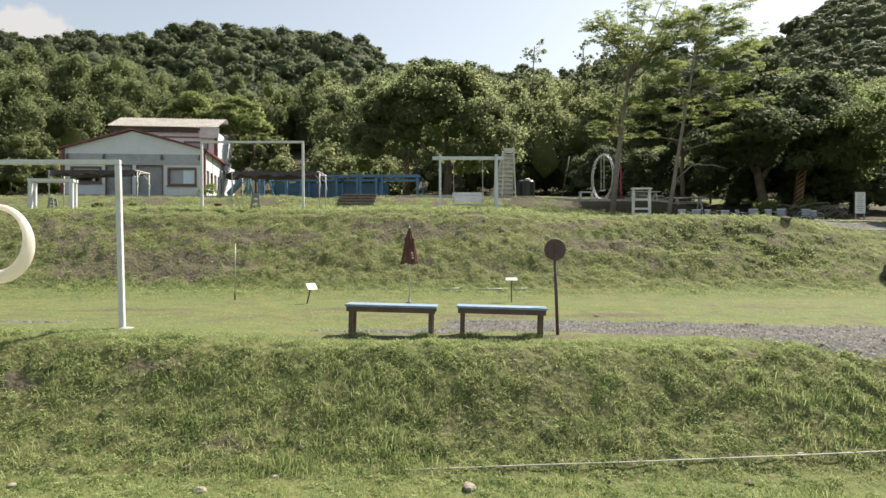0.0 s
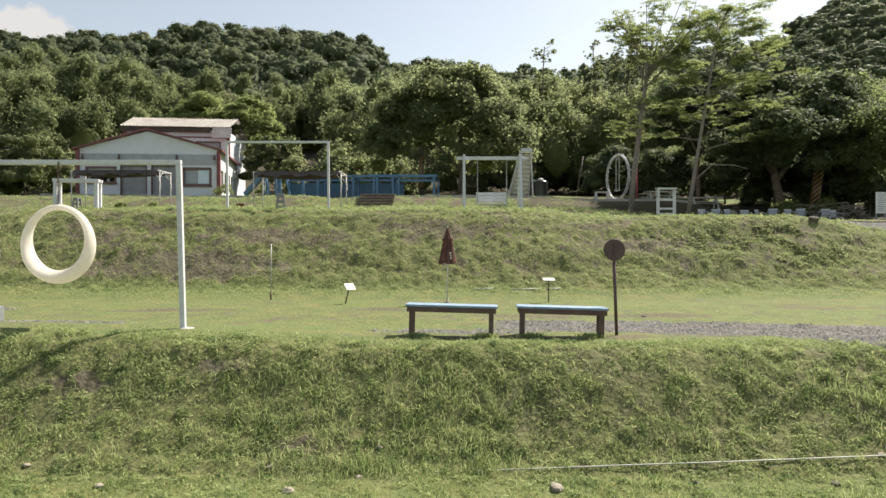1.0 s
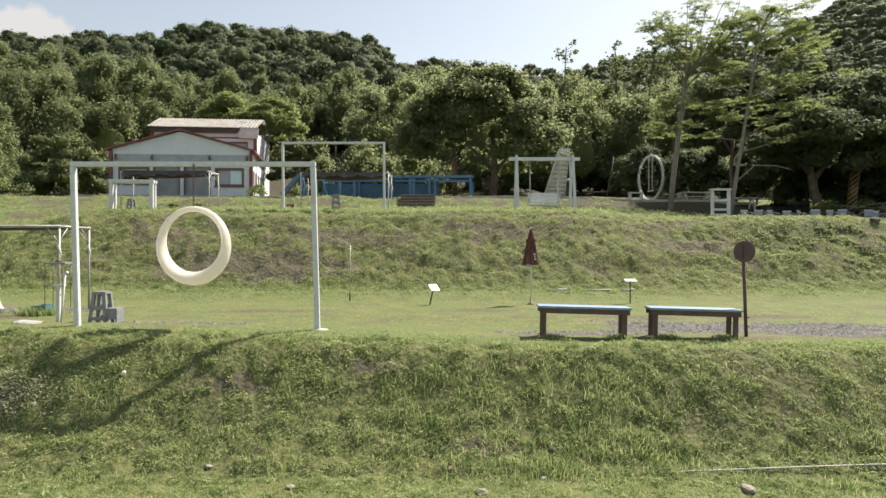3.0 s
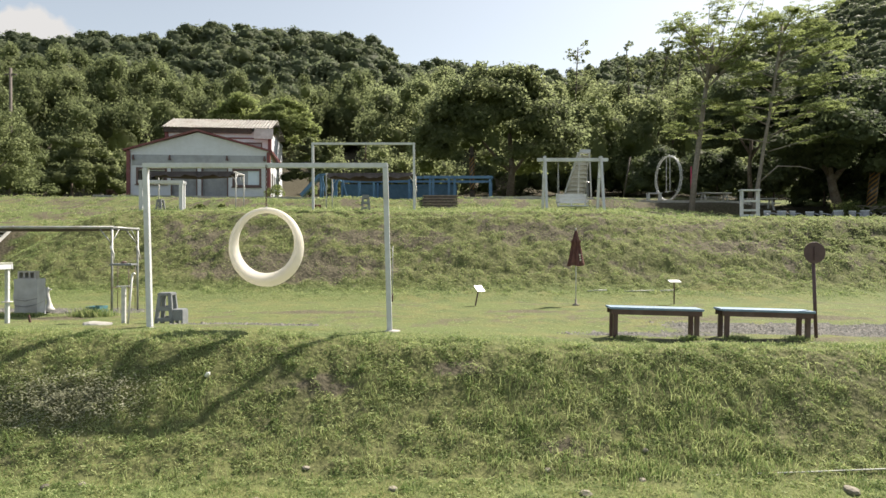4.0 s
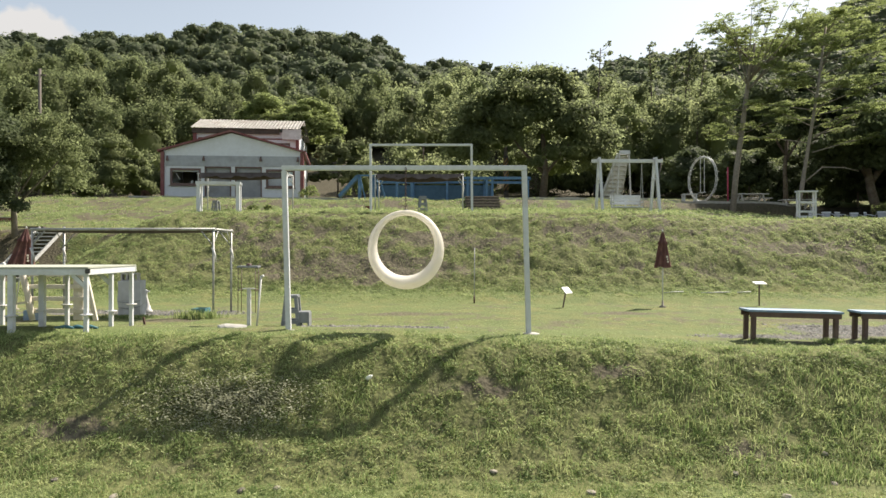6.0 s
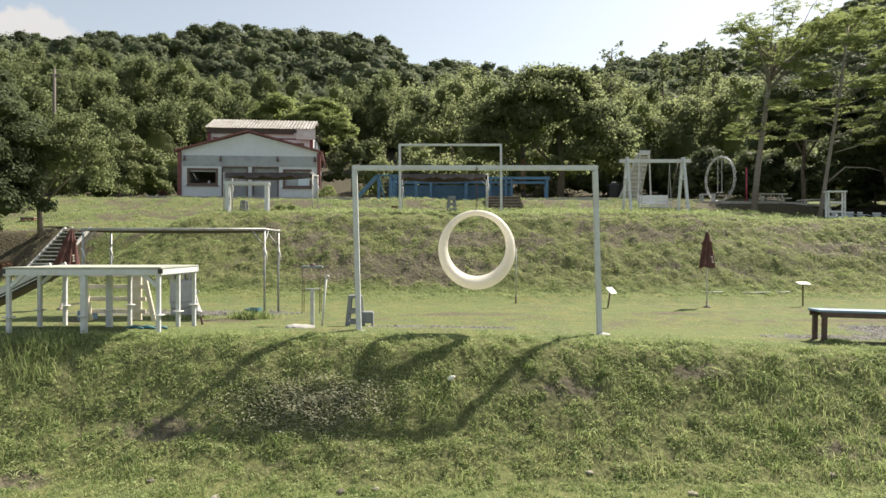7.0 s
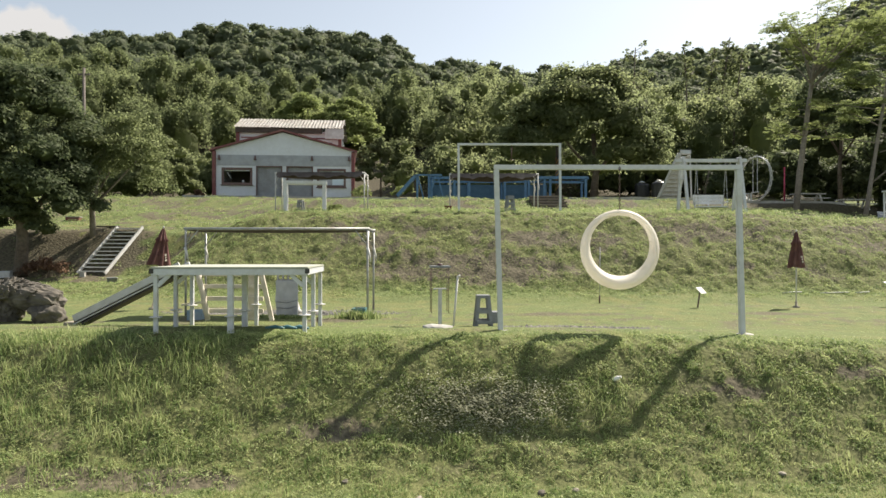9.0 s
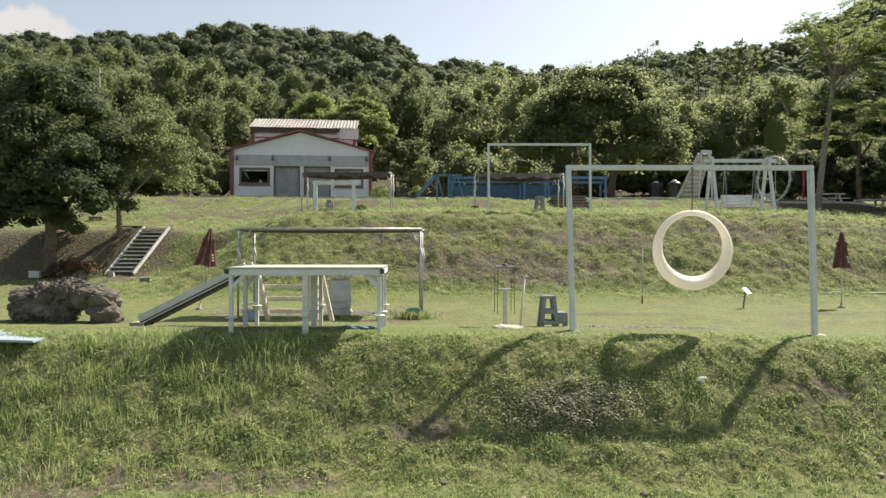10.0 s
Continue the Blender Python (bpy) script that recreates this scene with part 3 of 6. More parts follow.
def scatter(n, y0, y1, spread, x0=-5.5, p=1.0, gap=0.0):
    """Places in a fan before the lawn; of two closer than gap, one stays."""
    y = y0 + (y1 - y0) * rng.uniform(0, 1, n) ** p
    x = x0 + rng.uniform(-1, 1, n) * (spread * y + 9)
    if gap:
        keep = []
        for i in range(n):
            if all((x[i] - x[j]) ** 2 + (y[i] - y[j]) ** 2 > gap * gap for j in keep):
                keep.append(i)
        x, y = x[keep], y[keep]
    return x, y


fx, fy = scatter(900, 80, 126, 0.75, gap=3.8)
woods("hillside_woods", fx, fy, rng.uniform(5.5, 10.5, len(fx)), rng.uniform(5, 8.5, len(fx)), 88, 0.55, FOLD_LEAF, "dense green forest on the lower hillside", 7, 0.1, 1, 0.8, 0.85, 0.45)
fx, fy = scatter(1500, 150, 258, 0.75, p=0.85, gap=6.0)
steep_side = fx + 5.5 > 0.36 * fy
ax, ay = fx[~steep_side], fy[~steep_side]
woods("far_woods", ax, ay, rng.uniform(7, 11.5, len(ax)), rng.uniform(8.5, 15, len(ax)), 66, 0.95, HAZED_FAR_LEAF, "dense green forest covering the distant hilltop", 7, 0.1, 1, 0.84, 0.75, 0.45)
fx, fy = scatter(5200, 150, 258, 0.75, p=0.85, gap=4.0)
steep_side = fx + 5.5 > 0.36 * fy
ax, ay = fx[steep_side], fy[steep_side]
woods("steep_woods", ax, ay, rng.uniform(5, 8.0, len(ax)), rng.uniform(7.5, 12.0, len(ax)), 46, 0.8, HAZED_FAR_LEAF, "dense green forest on the steep side of the hill", 6, 0.3, 1, 0.84, 0.75, 0.45)
fx, fy = scatter(560, 262, 470, 0.75, gap=9.5)
woods("ridge_woods", fx, fy, rng.uniform(9, 12, len(fx)), rng.uniform(12, 18, len(fx)), 12, 2.4, HAZED_FAR_LEAF, "forest on the far ridge", 6, 0.12, 1, 0.76, 0.75, 0.5)
fx, fy = scatter(330, 52, 90, 0.76, p=0.9, gap=2.7)
ok = ~((fx > -32) & (fx < -14) & (fy < 64) | (fx > -24) & (fx < -10) & (fy < 71))
fx, fy = fx[ok], fy[ok]
tan = fx < -14
woods("bamboo_wood", fx[tan], fy[tan], rng.uniform(8.5, 13, tan.sum()), rng.uniform(3.6, 5.6, tan.sum()), 235, 0.3, TAN_LEAF, "feathery olive wood behind the house", 11, 0.05, 1, 0.6, 1.3, 0.8, 0.42)
fx, fy = fx[~tan], fy[~tan]
woods("wood_edge", fx, fy, rng.uniform(8.5, 13.5, len(fx)), rng.uniform(4.5, 7, len(fx)), 245, 0.31, LEAF_OLIVE, "tangled olive-green wood behind the upper lawn", 10, 0.05, 1, 0.52, 1.0, 0.8, 0.5)
fx = rng.uniform(-50, 50, 130)
fy = rng.uniform(47, 54, 130)
ok = ~((fx > -28.5) & (fx < -14) | (fx > -0.5) & (fx < 16))
fx, fy = fx[ok], fy[ok]
gx_, gy_ = rng.uniform(-0.5, 17, 26), rng.uniform(53.8, 57, 26)
fx, fy = np.concatenate([fx, gx_]), np.concatenate([fy, gy_])
woods("undergrowth", fx, fy, rng.uniform(3.5, 6.5, len(fx)), rng.uniform(3, 5, len(fx)), 120, 0.28, LEAF_OLIVE, "olive-green bushes along the foot of the wood", 6, 0.15, 1, 0.52, 0.9, 0.7, 0.5)


# ---- lower terrace: things ----
def goal_frame(xl, xr, y, zl, zr, ztop, lean, s, label):
    """A tall frame of two posts and a crossbar."""
    t = thing("swing_frame", pose(xl, y, zl), label, "swing frame", "tall swing frames")
    w, h = xr - xl, ztop - zl
    part("post", beam(B(), (0, 0, -0.1), (-lean, 0, h - s), s, s), WHITE, t, bevel=0.008)
    part("post", beam(B(), (w, 0, zr - zl - 0.1), (w - lean, 0, h - s), s, s), WHITE, t, bevel=0.008)
    part("crossbar", beam(B(), (-lean - s / 2, 0, h - s / 2), (w - lean + s / 2, 0, h - s / 2), s, s * 0.95), WHITE, t, bevel=0.008)
    for x, z in ((0, 0), (w, zr - zl)):
        bm = B()
        lathe(bm, [(0.15, -0.06), (0.14, 0.015), (0.07, 0.03)], 9, (x + 0.04, 0, z))
        part("footing", bm, CONCRETE, t)
    return t


goal_frame(-9.2, -5.255, 10.0, 0.15, 0.1, 2.875, 0.075, 0.083, "tall white painted steel swing frame on the lower lawn")
goal_frame(-9.54, -5.53, 24.15, 2.98, 2.96, 5.69, 0.02, 0.09, "tall white steel swing frame on the upper lawn")
hr = thing("hanging_rope", pose(-7.47, 24.15, 4.95), "short dark rope with a handle hanging from the frame", "rope")
part("rope", tube(B(), [(0, 0, 0.08), (0.01, 0, 0.68)], 0.02, 6), BROWN, hr)
part("handle", tube(B(), [(-0.09, 0, 0.07), (0, 0, 0.09), (0.09, 0, 0.07)], 0.016, 6), BROWN, hr)


def ring_swing():
    bm = B()
    n, k = 64, 16
    rings = []
    for i in range(n):
        a = 2 * math.pi * i / n
        low = (1 - math.sin(a)) / 2
        half = 0.046 + 0.064 * low ** 0.85
        mid = 0.64 - half
        ring = []
        for j in range(k):
            b = 2 * math.pi * j / k
            cr = math.copysign(abs(math.cos(b)) ** 1.25, math.cos(b)) * half
            cy = math.copysign(abs(math.sin(b)) ** 1.25, math.sin(b)) * (0.045 + 0.09 * low ** 1.1)
            r = mid + cr
            ring.append(bm.verts.new((r * math.cos(a) * 0.955, cy, r * math.sin(a))))
        rings.append(ring)
    for i in range(n):
        for j in range(k):
            bm.faces.new((rings[i][j], rings[(i + 1) % n][j], rings[(i + 1) % n][(j + 1) % k], rings[i][(j + 1) % k])).smooth = True
    t = thing("ring_swing", pose(-7.275, 9.95, 1.492, 0, 0, -5), "large cream plastic ring swing hung from a white frame", "ring swing")
    bmesh.ops.scale(bm, vec=(1.03, 1.35, 1.015), verts=bm.verts[:])
    part("ring", bm, RING, t)
    bm = B()
    for i in range(17):
        z, flat = 0.645 + 0.042 * i, i % 2
        loop = [(0.013 * math.cos(a) * (1 - flat), 0.013 * math.cos(a) * flat, z + 0.028 * math.sin(a)) for a in (2 * math.pi * k / 8 for k in range(9))]
        tube(bm, loop, 0.005, 5)
    part("chain", bm, BROWN, t, "dark rusty hanging chain")
    part("eye_bolt", tube(B(), [(0.02 * math.cos(a), 0, 0.645 + 0.02 * math.sin(a)) for a in (2 * math.pi * k / 10 for k in range(11))], 0.006, 5), STEEL, t)
    part("seam_boss", box(B(), (0.53, -0.06, -0.02), (0.06, 0.04, 0.025)), RING, t, bevel=0.01)


ring_swing()


def bench(xl, xr, y, z, top, dy, label):
    """A plain bench with a blue slab and brown legs."""
    w = xr - xl
    t = thing("bench", pose((xl + xr) / 2, y, z, 0, 1.3, math.degrees(math.atan2(dy, w))), label, "bench", "benches by the slope")
    part("seat", box(B(), (0, 0.17, top - 0.015), (w, 0.4, 0.035)), BENCH_BLUE, t, "faded blue seat board", 0.006)
    for sy in (0.005, 0.335):
        part("rail", box(B(), (0, sy, top - 0.075), (w - 0.05, 0.035, 0.085)), BROWN, t, bevel=0.004)
    for sx in (-1, 1):
        for sy in (0.03, 0.31):
            part("leg", box(B(), (sx * (w / 2 - 0.1), sy, (top - 0.07) / 2 - 0.03), (0.07, 0.065, top - 0.05)), BROWN, t, bevel=0.005)


bench(-1.63, -0.11, 10.02, -0.055, 0.54, -0.08, "low brown wooden bench with a pale blue seat")
bench(0.21, 1.7, 10.0, -0.075, 0.53, -0.1, "low brown wooden bench with a pale blue seat beside the gravel")


def round_sign():
    t = thing("round_sign", pose(1.94, 10.3, -0.05), "dark round road sign seen from its rusty back", "road sign")
    part("pole", tube(B(), [(0, 0, -0.1), (-0.055, 0, 1.46)], 0.028, 10), RUST, t)
    bm = B()
    lathe(bm, [(0.178, 0), (0.183, 0.004), (0.183, 0.012), (0.178, 0.016)], 32)
    bmesh.ops.transform(bm, matrix=Matrix.Translation((-0.055, -0.034, 1.45)) @ Matrix.Rotation(radians(90), 4, "X"), verts=bm.verts[:])
    part("disc", bm, RUST, t)
    part("bracket", box(B(), (-0.058, -0.06, 1.44), (0.03, 0.02, 0.22)), RUST, t, bevel=0.003)


round_sign()


def parasol(x, y, top, hem, rz, label, full=1.0, lean=0.0):
    g = gzf(x, y)
    t = thing("closed_parasol", pose(x, y, g, 0, lean, 0) @ pose(0, 0, 0, 0, 0, rz), label, "parasol", "closed parasols")
    part("pole", tube(B(), [(0, 0, -0.1), (0, 0, top - g)], 0.016, 8), WHITE_OLD, t)
    bm = B()
    n, folds = 48, 8
    rings = []
    span = top - hem
    for s in (0, 0.05, 0.25, 0.33, 0.36, 0.6, 0.85, 1.0):
        r = 0.02 + 0.175 * full * s ** 0.8 + (0.035 if s in (0.33,) else 0)
        ring = []
        for i in range(n):
            a = 2 * math.pi * i / n
            rr = r * (1 + 0.28 * math.cos(folds * a + 2 * s))
            ring.append(bm.verts.new((rr * math.cos(a), rr * math.sin(a) * 0.8, top - g - span * s - 0.02 * math.sin(3 * a) * s)))
        rings.append(ring)
    for a, b in zip(rings, rings[1:]):
        for i in range(n):
            bm.faces.new((a[i], a[(i + 1) % n], b[(i + 1) % n], b[i])).smooth = True
    part("canopy", bm, RED_CLOTH, t, "folded dark red cloth")
    part("finial", lathe(B(), [(0.012, 0), (0.02, 0.03), (0.008, 0.06)], 8, (0, 0, top - g)), WHITE_OLD, t)
    part("base", lathe(B(), [(0.09, -0.02), (0.09, 0.03), (0.03, 0.05), (0.03, 0.16)], 12), STONE, t)
    for i in range(3):
        part("printed_mark", box(B(), (0.03 + 0.004 * i, -(0.136 + i * 0.012) * full, top - g - span * (0.7 + i * 0.07)), (0.05 - 0.015 * (i % 2), 0.008, 0.045)), CREAM, t)


parasol(-0.88, 16.06, 1.96, 1.03, 20, "closed dark red parasol standing on the lower lawn")
parasol(-17.43, 15.3, 2.03, 1.1, 60, "closed dark red parasol leaning behind the white play table", 1.3, 7.7)


def notice(x, y, z, lean, rz, label, tilt=38, wide=0.31):
    t = thing("notice_board", pose(x, y, gzf(x, y), 0, 0, rz), label, "notice board", "small notice boards")
    h = z - gzf(x, y)
    part("stake", beam(B(), (-lean, 0, -0.05), (0, 0, h), 0.028, 0.028), BROWN, t)
    part("panel", box(B(), (0, -0.03, h), (wide, 0.22, 0.016), Matrix.Rotation(radians(tilt), 3, "X")), BOARD, t, "white tilted panel", 0.003)


notice(-3.45, 15.95, 0.43, 0.13, 38, "small white notice panel on a leaning dark stake", 44, 0.26)
notice(1.84, 16.4, 0.6, 0.0, 0, "small white notice panel on a dark stake", 14)

rod = thing("thin_rod", pose(-5.8, 17.0, 0), "thin grey metal rod standing in the lawn", "rod")
part("rod", tube(B(), [(0, 0, -0.1), (0.01, 0, 1.55)], 0.012, 6), STEEL, rod)
part("sleeve", tube(B(), [(0, 0, 0), (0, 0, 0.22)], 0.022, 6), BROWN, rod)


def step_stool(x, y, h, rz, label):
    g = gzf(x, y)
    t = thing("step_stool", pose(x, y, g, 0, 0, rz), label, "step stool", "grey step stools")
    s = h / 0.52
    for sx in (-1, 1):
        for sy in (-1, 1):
            part("leg", beam(B(), (sx * 0.13 * s, sy * 0.13 * s, -0.02), (sx * 0.08 * s, sy * 0.09 * s, 0.5 * s), 0.06 * s, 0.06 * s), GREY_PLASTIC, t, bevel=0.008)
    part("top", box(B(), (0, 0, 0.5 * s), (0.23 * s, 0.25 * s, 0.05 * s)), GREY_PLASTIC, t, bevel=0.012)
    for sy in (-1, 1):
        part("cross_panel", box(B(), (0, sy * 0.135 * s, 0.26 * s), (0.22 * s, 0.03 * s, 0.07 * s)), GREY_PLASTIC, t, bevel=0.006)
        if not 0.53 < h < 0.6:
            part("face_panel", box(B(), (0, sy * 0.125 * s, 0.44 * s), (0.2 * s, 0.03 * s, 0.08 * s)), GREY_PLASTIC, t, bevel=0.006)
        part("foot_panel", box(B(), (0, sy * 0.16 * s, 0.08 * s), (0.26 * s, 0.03 * s, 0.06 * s)), GREY_PLASTIC, t, bevel=0.006)
    return t


st = step_stool(-9.42, 11.1, 0.56, 3, "grey plastic step stool with a low side step on the lawn")
part("side_step", box(B(), (0.22, 0, 0.245), (0.21, 0.28, 0.04)), GREY_PLASTIC, st, bevel=0.01)
part("side_panel", box(B(), (0.315, 0, 0.115), (0.03, 0.28, 0.25)), GREY_PLASTIC, st, bevel=0.006)
part("side_panel", box(B(), (0.21, -0.13, 0.15), (0.19, 0.025, 0.17)), GREY_PLASTIC, st, bevel=0.006)
step_stool(-7.5, 24.4, 0.62, 12, "grey plastic step stool on the upper lawn")
step_stool(-16.0, 25.0, 0.5, -8, "grey plastic step stool beside a thick white table")


def white_table():
    t = thing("play_table", pose(-13.51, 10.45, 0.17, 0, 0, 2.5), "long white painted table on nine thin legs", "table")
    top = 1.03
    part("tabletop", box(B(), (0, -0.09, top), (2.42, 1.66, 0.03)), TABLE_TOP, t, "weathered grey-green tabletop", 0.006)
    for sy in (-0.9, 0.72):
        part("edge_board", box(B(), (0, sy, top - 0.065), (2.42, 0.04, 0.095)), WHITE, t, bevel=0.005)
    for sx in (-1.185, 1.185):
        part("edge_board", box(B(), (sx, -0.09, top - 0.065), (0.04, 1.58, 0.095)), WHITE, t, bevel=0.005)
    for sx in (-1.2, 1.2):
        part("corner_cap", box(B(), (sx, -0.915, top - 0.05), (0.07, 0.035, 0.075)), BLACK, t, "black corner cap", 0.006)
    for i, lx in enumerate((-1.15, 0.0, 1.15)):
        for ly in (-0.86, -0.07, 0.67):
            w = 0.085 if lx == 0 and ly < 0 else 0.062
            leg = part("leg", box(B(), (lx, ly, top / 2 - 0.06), (w, w, top + 0.04)), WHITE, t, bevel=0.005)
            part("leg_collar", lathe(B(), [(0.09, 0), (0.095, 0.008), (0.09, 0.016)], 16, (lx, ly, 0.28 + 0.03 * math.sin(5 * lx + 3 * ly))), WHITE_OLD, leg)
            if ly < 0 and lx:
                s = -1 if lx > 0 else 1
                part("brace", beam(B(), (lx + s * 0.03, ly, top - 0.28), (lx + s * 0.22, ly, top - 0.1), 0.04, 0.06), WHITE, t)


white_table()


def ladder_rack():
    t = thing("climbing_rack", pose(-14.25, 12.0, 0.12, 0, 0, -3), "cream painted wooden climbing rack behind the white table", "climbing rack")
    part("upright", box(B(), (0.37, 0.06, 0.52), (0.2, 0.05, 1.08)), CREAM, t, bevel=0.004)
    part("slanted_leg", beam(B(), (0.76, 0.0, -0.03), (0.52, 0, 1.02), 0.085, 0.05), CREAM, t, bevel=0.004)
    part("curved_side", tube(B(), [(-0.5, -0.05, -0.02), (-0.56, -0.05, 0.25), (-0.6, -0.05, 0.5), (-0.68, -0.05, 0.78), (-0.7, -0.05, 1.02)], [0.05, 0.062, 0.055, 0.06, 0.05], 8), CREAM, t)
    for z in (0.16, 0.4, 0.64, 0.88):
        part("rung", box(B(), (-0.02, 0.02, z), (1.2, 0.05, 0.08)), CREAM, t, bevel=0.006)
    part("arm", beam(B(), (-1.0, -0.1, 0.28), (-0.55, -0.1, 0.34), 0.05, 0.04), CREAM, t)
    tb = thing("blue_crate", pose(-15.41, 13.0, gzf(-15.41, 13.0), 0, 0, 8), "faded blue plastic crate on the grass", "crate")
    for sy in (-0.12, 0.12):
        part("side", box(B(), (0, sy, 0.1), (0.3, 0.02, 0.22)), BENCH_BLUE, tb, bevel=0.005)
    for sx in (-0.14, 0.14):
        part("end", box(B(), (sx, 0, 0.1), (0.02, 0.216, 0.22)), BENCH_BLUE, tb, bevel=0.005)
    part("bottom", box(B(), (0, 0, 0.02), (0.258, 0.216, 0.02)), BENCH_BLUE, tb)


ladder_rack()


def block_pillar():
    t = thing("block_pillar", pose(-13.62, 13.6, 0.02, 0, 0, 12), "grey rendered block pillar with a hollow block on top", "pillar")
    bm = box(B(), (0, 0, 0.37), (0.46, 0.44, 0.82))
    bmesh.ops.subdivide_edges(bm, edges=bm.edges[:], cuts=3, use_grid_fill=True)
    for v in bm.verts:
        v.co += Vector((noise.noise(v.co * 4), noise.noise(v.co * 4 + Vector((3, 1, 2))), 0)) * 0.02
    part("body", bm, GREY_RENDER, t)
    bm = B()
    for z in (0.785, 0.935):
        box(bm, (-0.03, 0, z), (0.36, 0.19, 0.03))
    for x in (-0.195, -0.085, 0.025, 0.135):
        box(bm, (x, 0, 0.86), (0.032, 0.19, 0.12))
    part("hollow_block", bm, CONCRETE, t, "hollow concrete block with three holes")
    bm = B()
    for z in (0.2, 0.33):
        tube(bm, [(-0.22, -0.225, z), (0, -0.23, z - 0.03), (0.225, -0.22, z + 0.02), (0.225, 0.2, z + 0.08)], 0.008, 5)
    part("wrapped_cord", bm, GREY_PLASTIC, t)
    s = lathe(B(), [(0.13, 0), (0.14, 0.05), (0.09, 0.1), (0.07, 0.16), (0.05, 0.22), (0.045, 0.42), (0.05, 0.46), (0.07, 0.52), (0.04, 0.58)], 14)
    box(s, (0.07, 0, 0.53), (0.09, 0.03, 0.03))
    for v in s.verts:
        v.co.x += 0.03 * math.sin(v.co.z * 9)
    bmesh.ops.scale(s, vec=(0.98, 0.9, 0.95), verts=s.verts[:])
    solo("garden_statue", s, WHITE_OLD, pose(-13.56, 14.12, 0.02), "small white garden statue beside the block pillar", "statue")


block_pillar()


def canopy_frame(x, y, z, w, d, h, rz, metal, label, sag=0.12, ropes=True):
    """Four thin posts that carry a long dark sheet."""
    t = thing("canopy_frame", pose(x, y, z, 0, 0, rz), label, "canopy frame", "pipe canopy frames")
    for px, py in ((0, 0), (w, 0), (0, d), (w, d)):
        post = part("post", tube(B(), [(px, py, -0.12), (px, py, h)], 0.025, 8), metal, t)
        if ropes:
            s = 1 if px == 0 else -1
            part("brace", tube(B(), [(px, py, h - 0.38), (px + s * 0.28, py, h - 0.03)], 0.014, 6), metal, t)
            q = 1 if py == 0 else -1
            part("brace", tube(B(), [(px, py, h - 0.34), (px, py + q * 0.3, h - 0.03)], 0.012, 6), metal, t)
            part("tied_cloth", tube(B(), [(px + 0.03, py - 0.03, h - 0.5), (px, py - 0.04, h - 0.42), (px + 0.05, py - 0.03, h - 0.6), (px + 0.07, py - 0.02, h - 0.75)], [0.02, 0.035, 0.02, 0.006], 6), WHITE_OLD, post)
    for py in (0, d):
        part("long_rail", tube(B(), [(-0.04, py, h), (w + 0.04, py, h)], 0.03, 8), metal, t)
    for px in (0, w):
        part("end_rail", tube(B(), [(px, 0, h), (px, d, h)], 0.026, 8), metal, t)
    bm = B()
    nx_, ny_ = 24, 6
    vs = [[bm.verts.new((w * i / nx_, d * (0.02 + 0.96 * j / ny_), h - 0.03 - sag * math.sin(math.pi * j / ny_) * (0.5 + 0.5 * math.sin(math.pi * i / nx_)))) for i in range(nx_ + 1)] for j in range(ny_ + 1)]
    for j in range(ny_):
        for i in range(nx_):
            bm.faces.new((vs[j][i], vs[j][i + 1], vs[j + 1][i + 1], vs[j + 1][i])).smooth = True
    bmesh.ops.solidify(bm, geom=bm.faces[:], thickness=0.02)
    part("sheet", bm, DARK, t, "sagging dark canopy sheet")
    if sag > 0.2:
        # the front edge of the sheet hangs over the rail
        bm = B()
        rows = []
        for i in range(nx_ + 1):
            dip = 0.17 + 0.05 * math.sin(i * 0.9 + x) + 0.03 * math.sin(i * 2.3)
            rows.append([bm.verts.new((w * (0.02 + 0.96 * i / nx_), yy, zz)) for yy, zz in ((0.04, h + 0.036), (-0.045, h + 0.03), (-0.06 - 0.015 * math.sin(i * 1.7), h - dip))])
        for a, b in zip(rows, rows[1:]):
            for k in range(2):
                bm.faces.new((a[k], b[k], b[k + 1], a[k + 1])).smooth = True
        bmesh.ops.solidify(bm, geom=bm.faces[:], thickness=0.008)
        part("sheet_edge", bm, BLACK, t, "dark cloth edge hanging over the rail")
    return t


canopy_frame(-15.92, 13.7, 0.06, 4.08, 1.15, 1.89, 0, STEEL, "grey pipe frame with a narrow dark canopy on the lower lawn", 0.05)
canopy_frame(-9.86, 28.5, 3.28, 4.1, 1.4, 1.72, -1, WHITE_OLD, "white pipe frame with a brown canopy on the upper lawn", 0.26)
canopy_frame(-17.7, 27.4, 3.22, 4.0, 1.05, 1.7, -1, WHITE_OLD, "white pipe frame with a dark canopy before the house", 0.22)

tub = thing("planter_tub", pose(-11.97, 13.35, -0.02), "square teal plastic tub with weeds round it", "tub")
tub_bm = B()
for sy in (-0.15, 0.15):
    box(tub_bm, (0, sy, 0.11), (0.28, 0.025, 0.24))
for sx in (-0.13, 0.13):
    box(tub_bm, (sx, 0, 0.11), (0.025, 0.274, 0.24))
box(tub_bm, (0, 0, 0.02), (0.24, 0.27, 0.03))
part("tub", tub_bm, TEAL, tub)
part("rim", box(B(), (0, -0.165, 0.215), (0.31, 0.02, 0.03)), TEAL, tub)
part("soil", box(B(), (0, 0, 0.14), (0.23, 0.27, 0.06)), BROWN, tub, "dark soil in the tub")
stk = thing("small_stake", pose(-12.6, 12.1, gzf(-12.6, 12.1), 0, -12, 0), "short brown wooden stake in the lawn", "stake")
part("stake", beam(B(), (0, 0, -0.05), (0, 0, 0.15), 0.035, 0.03), BROWN, stk)

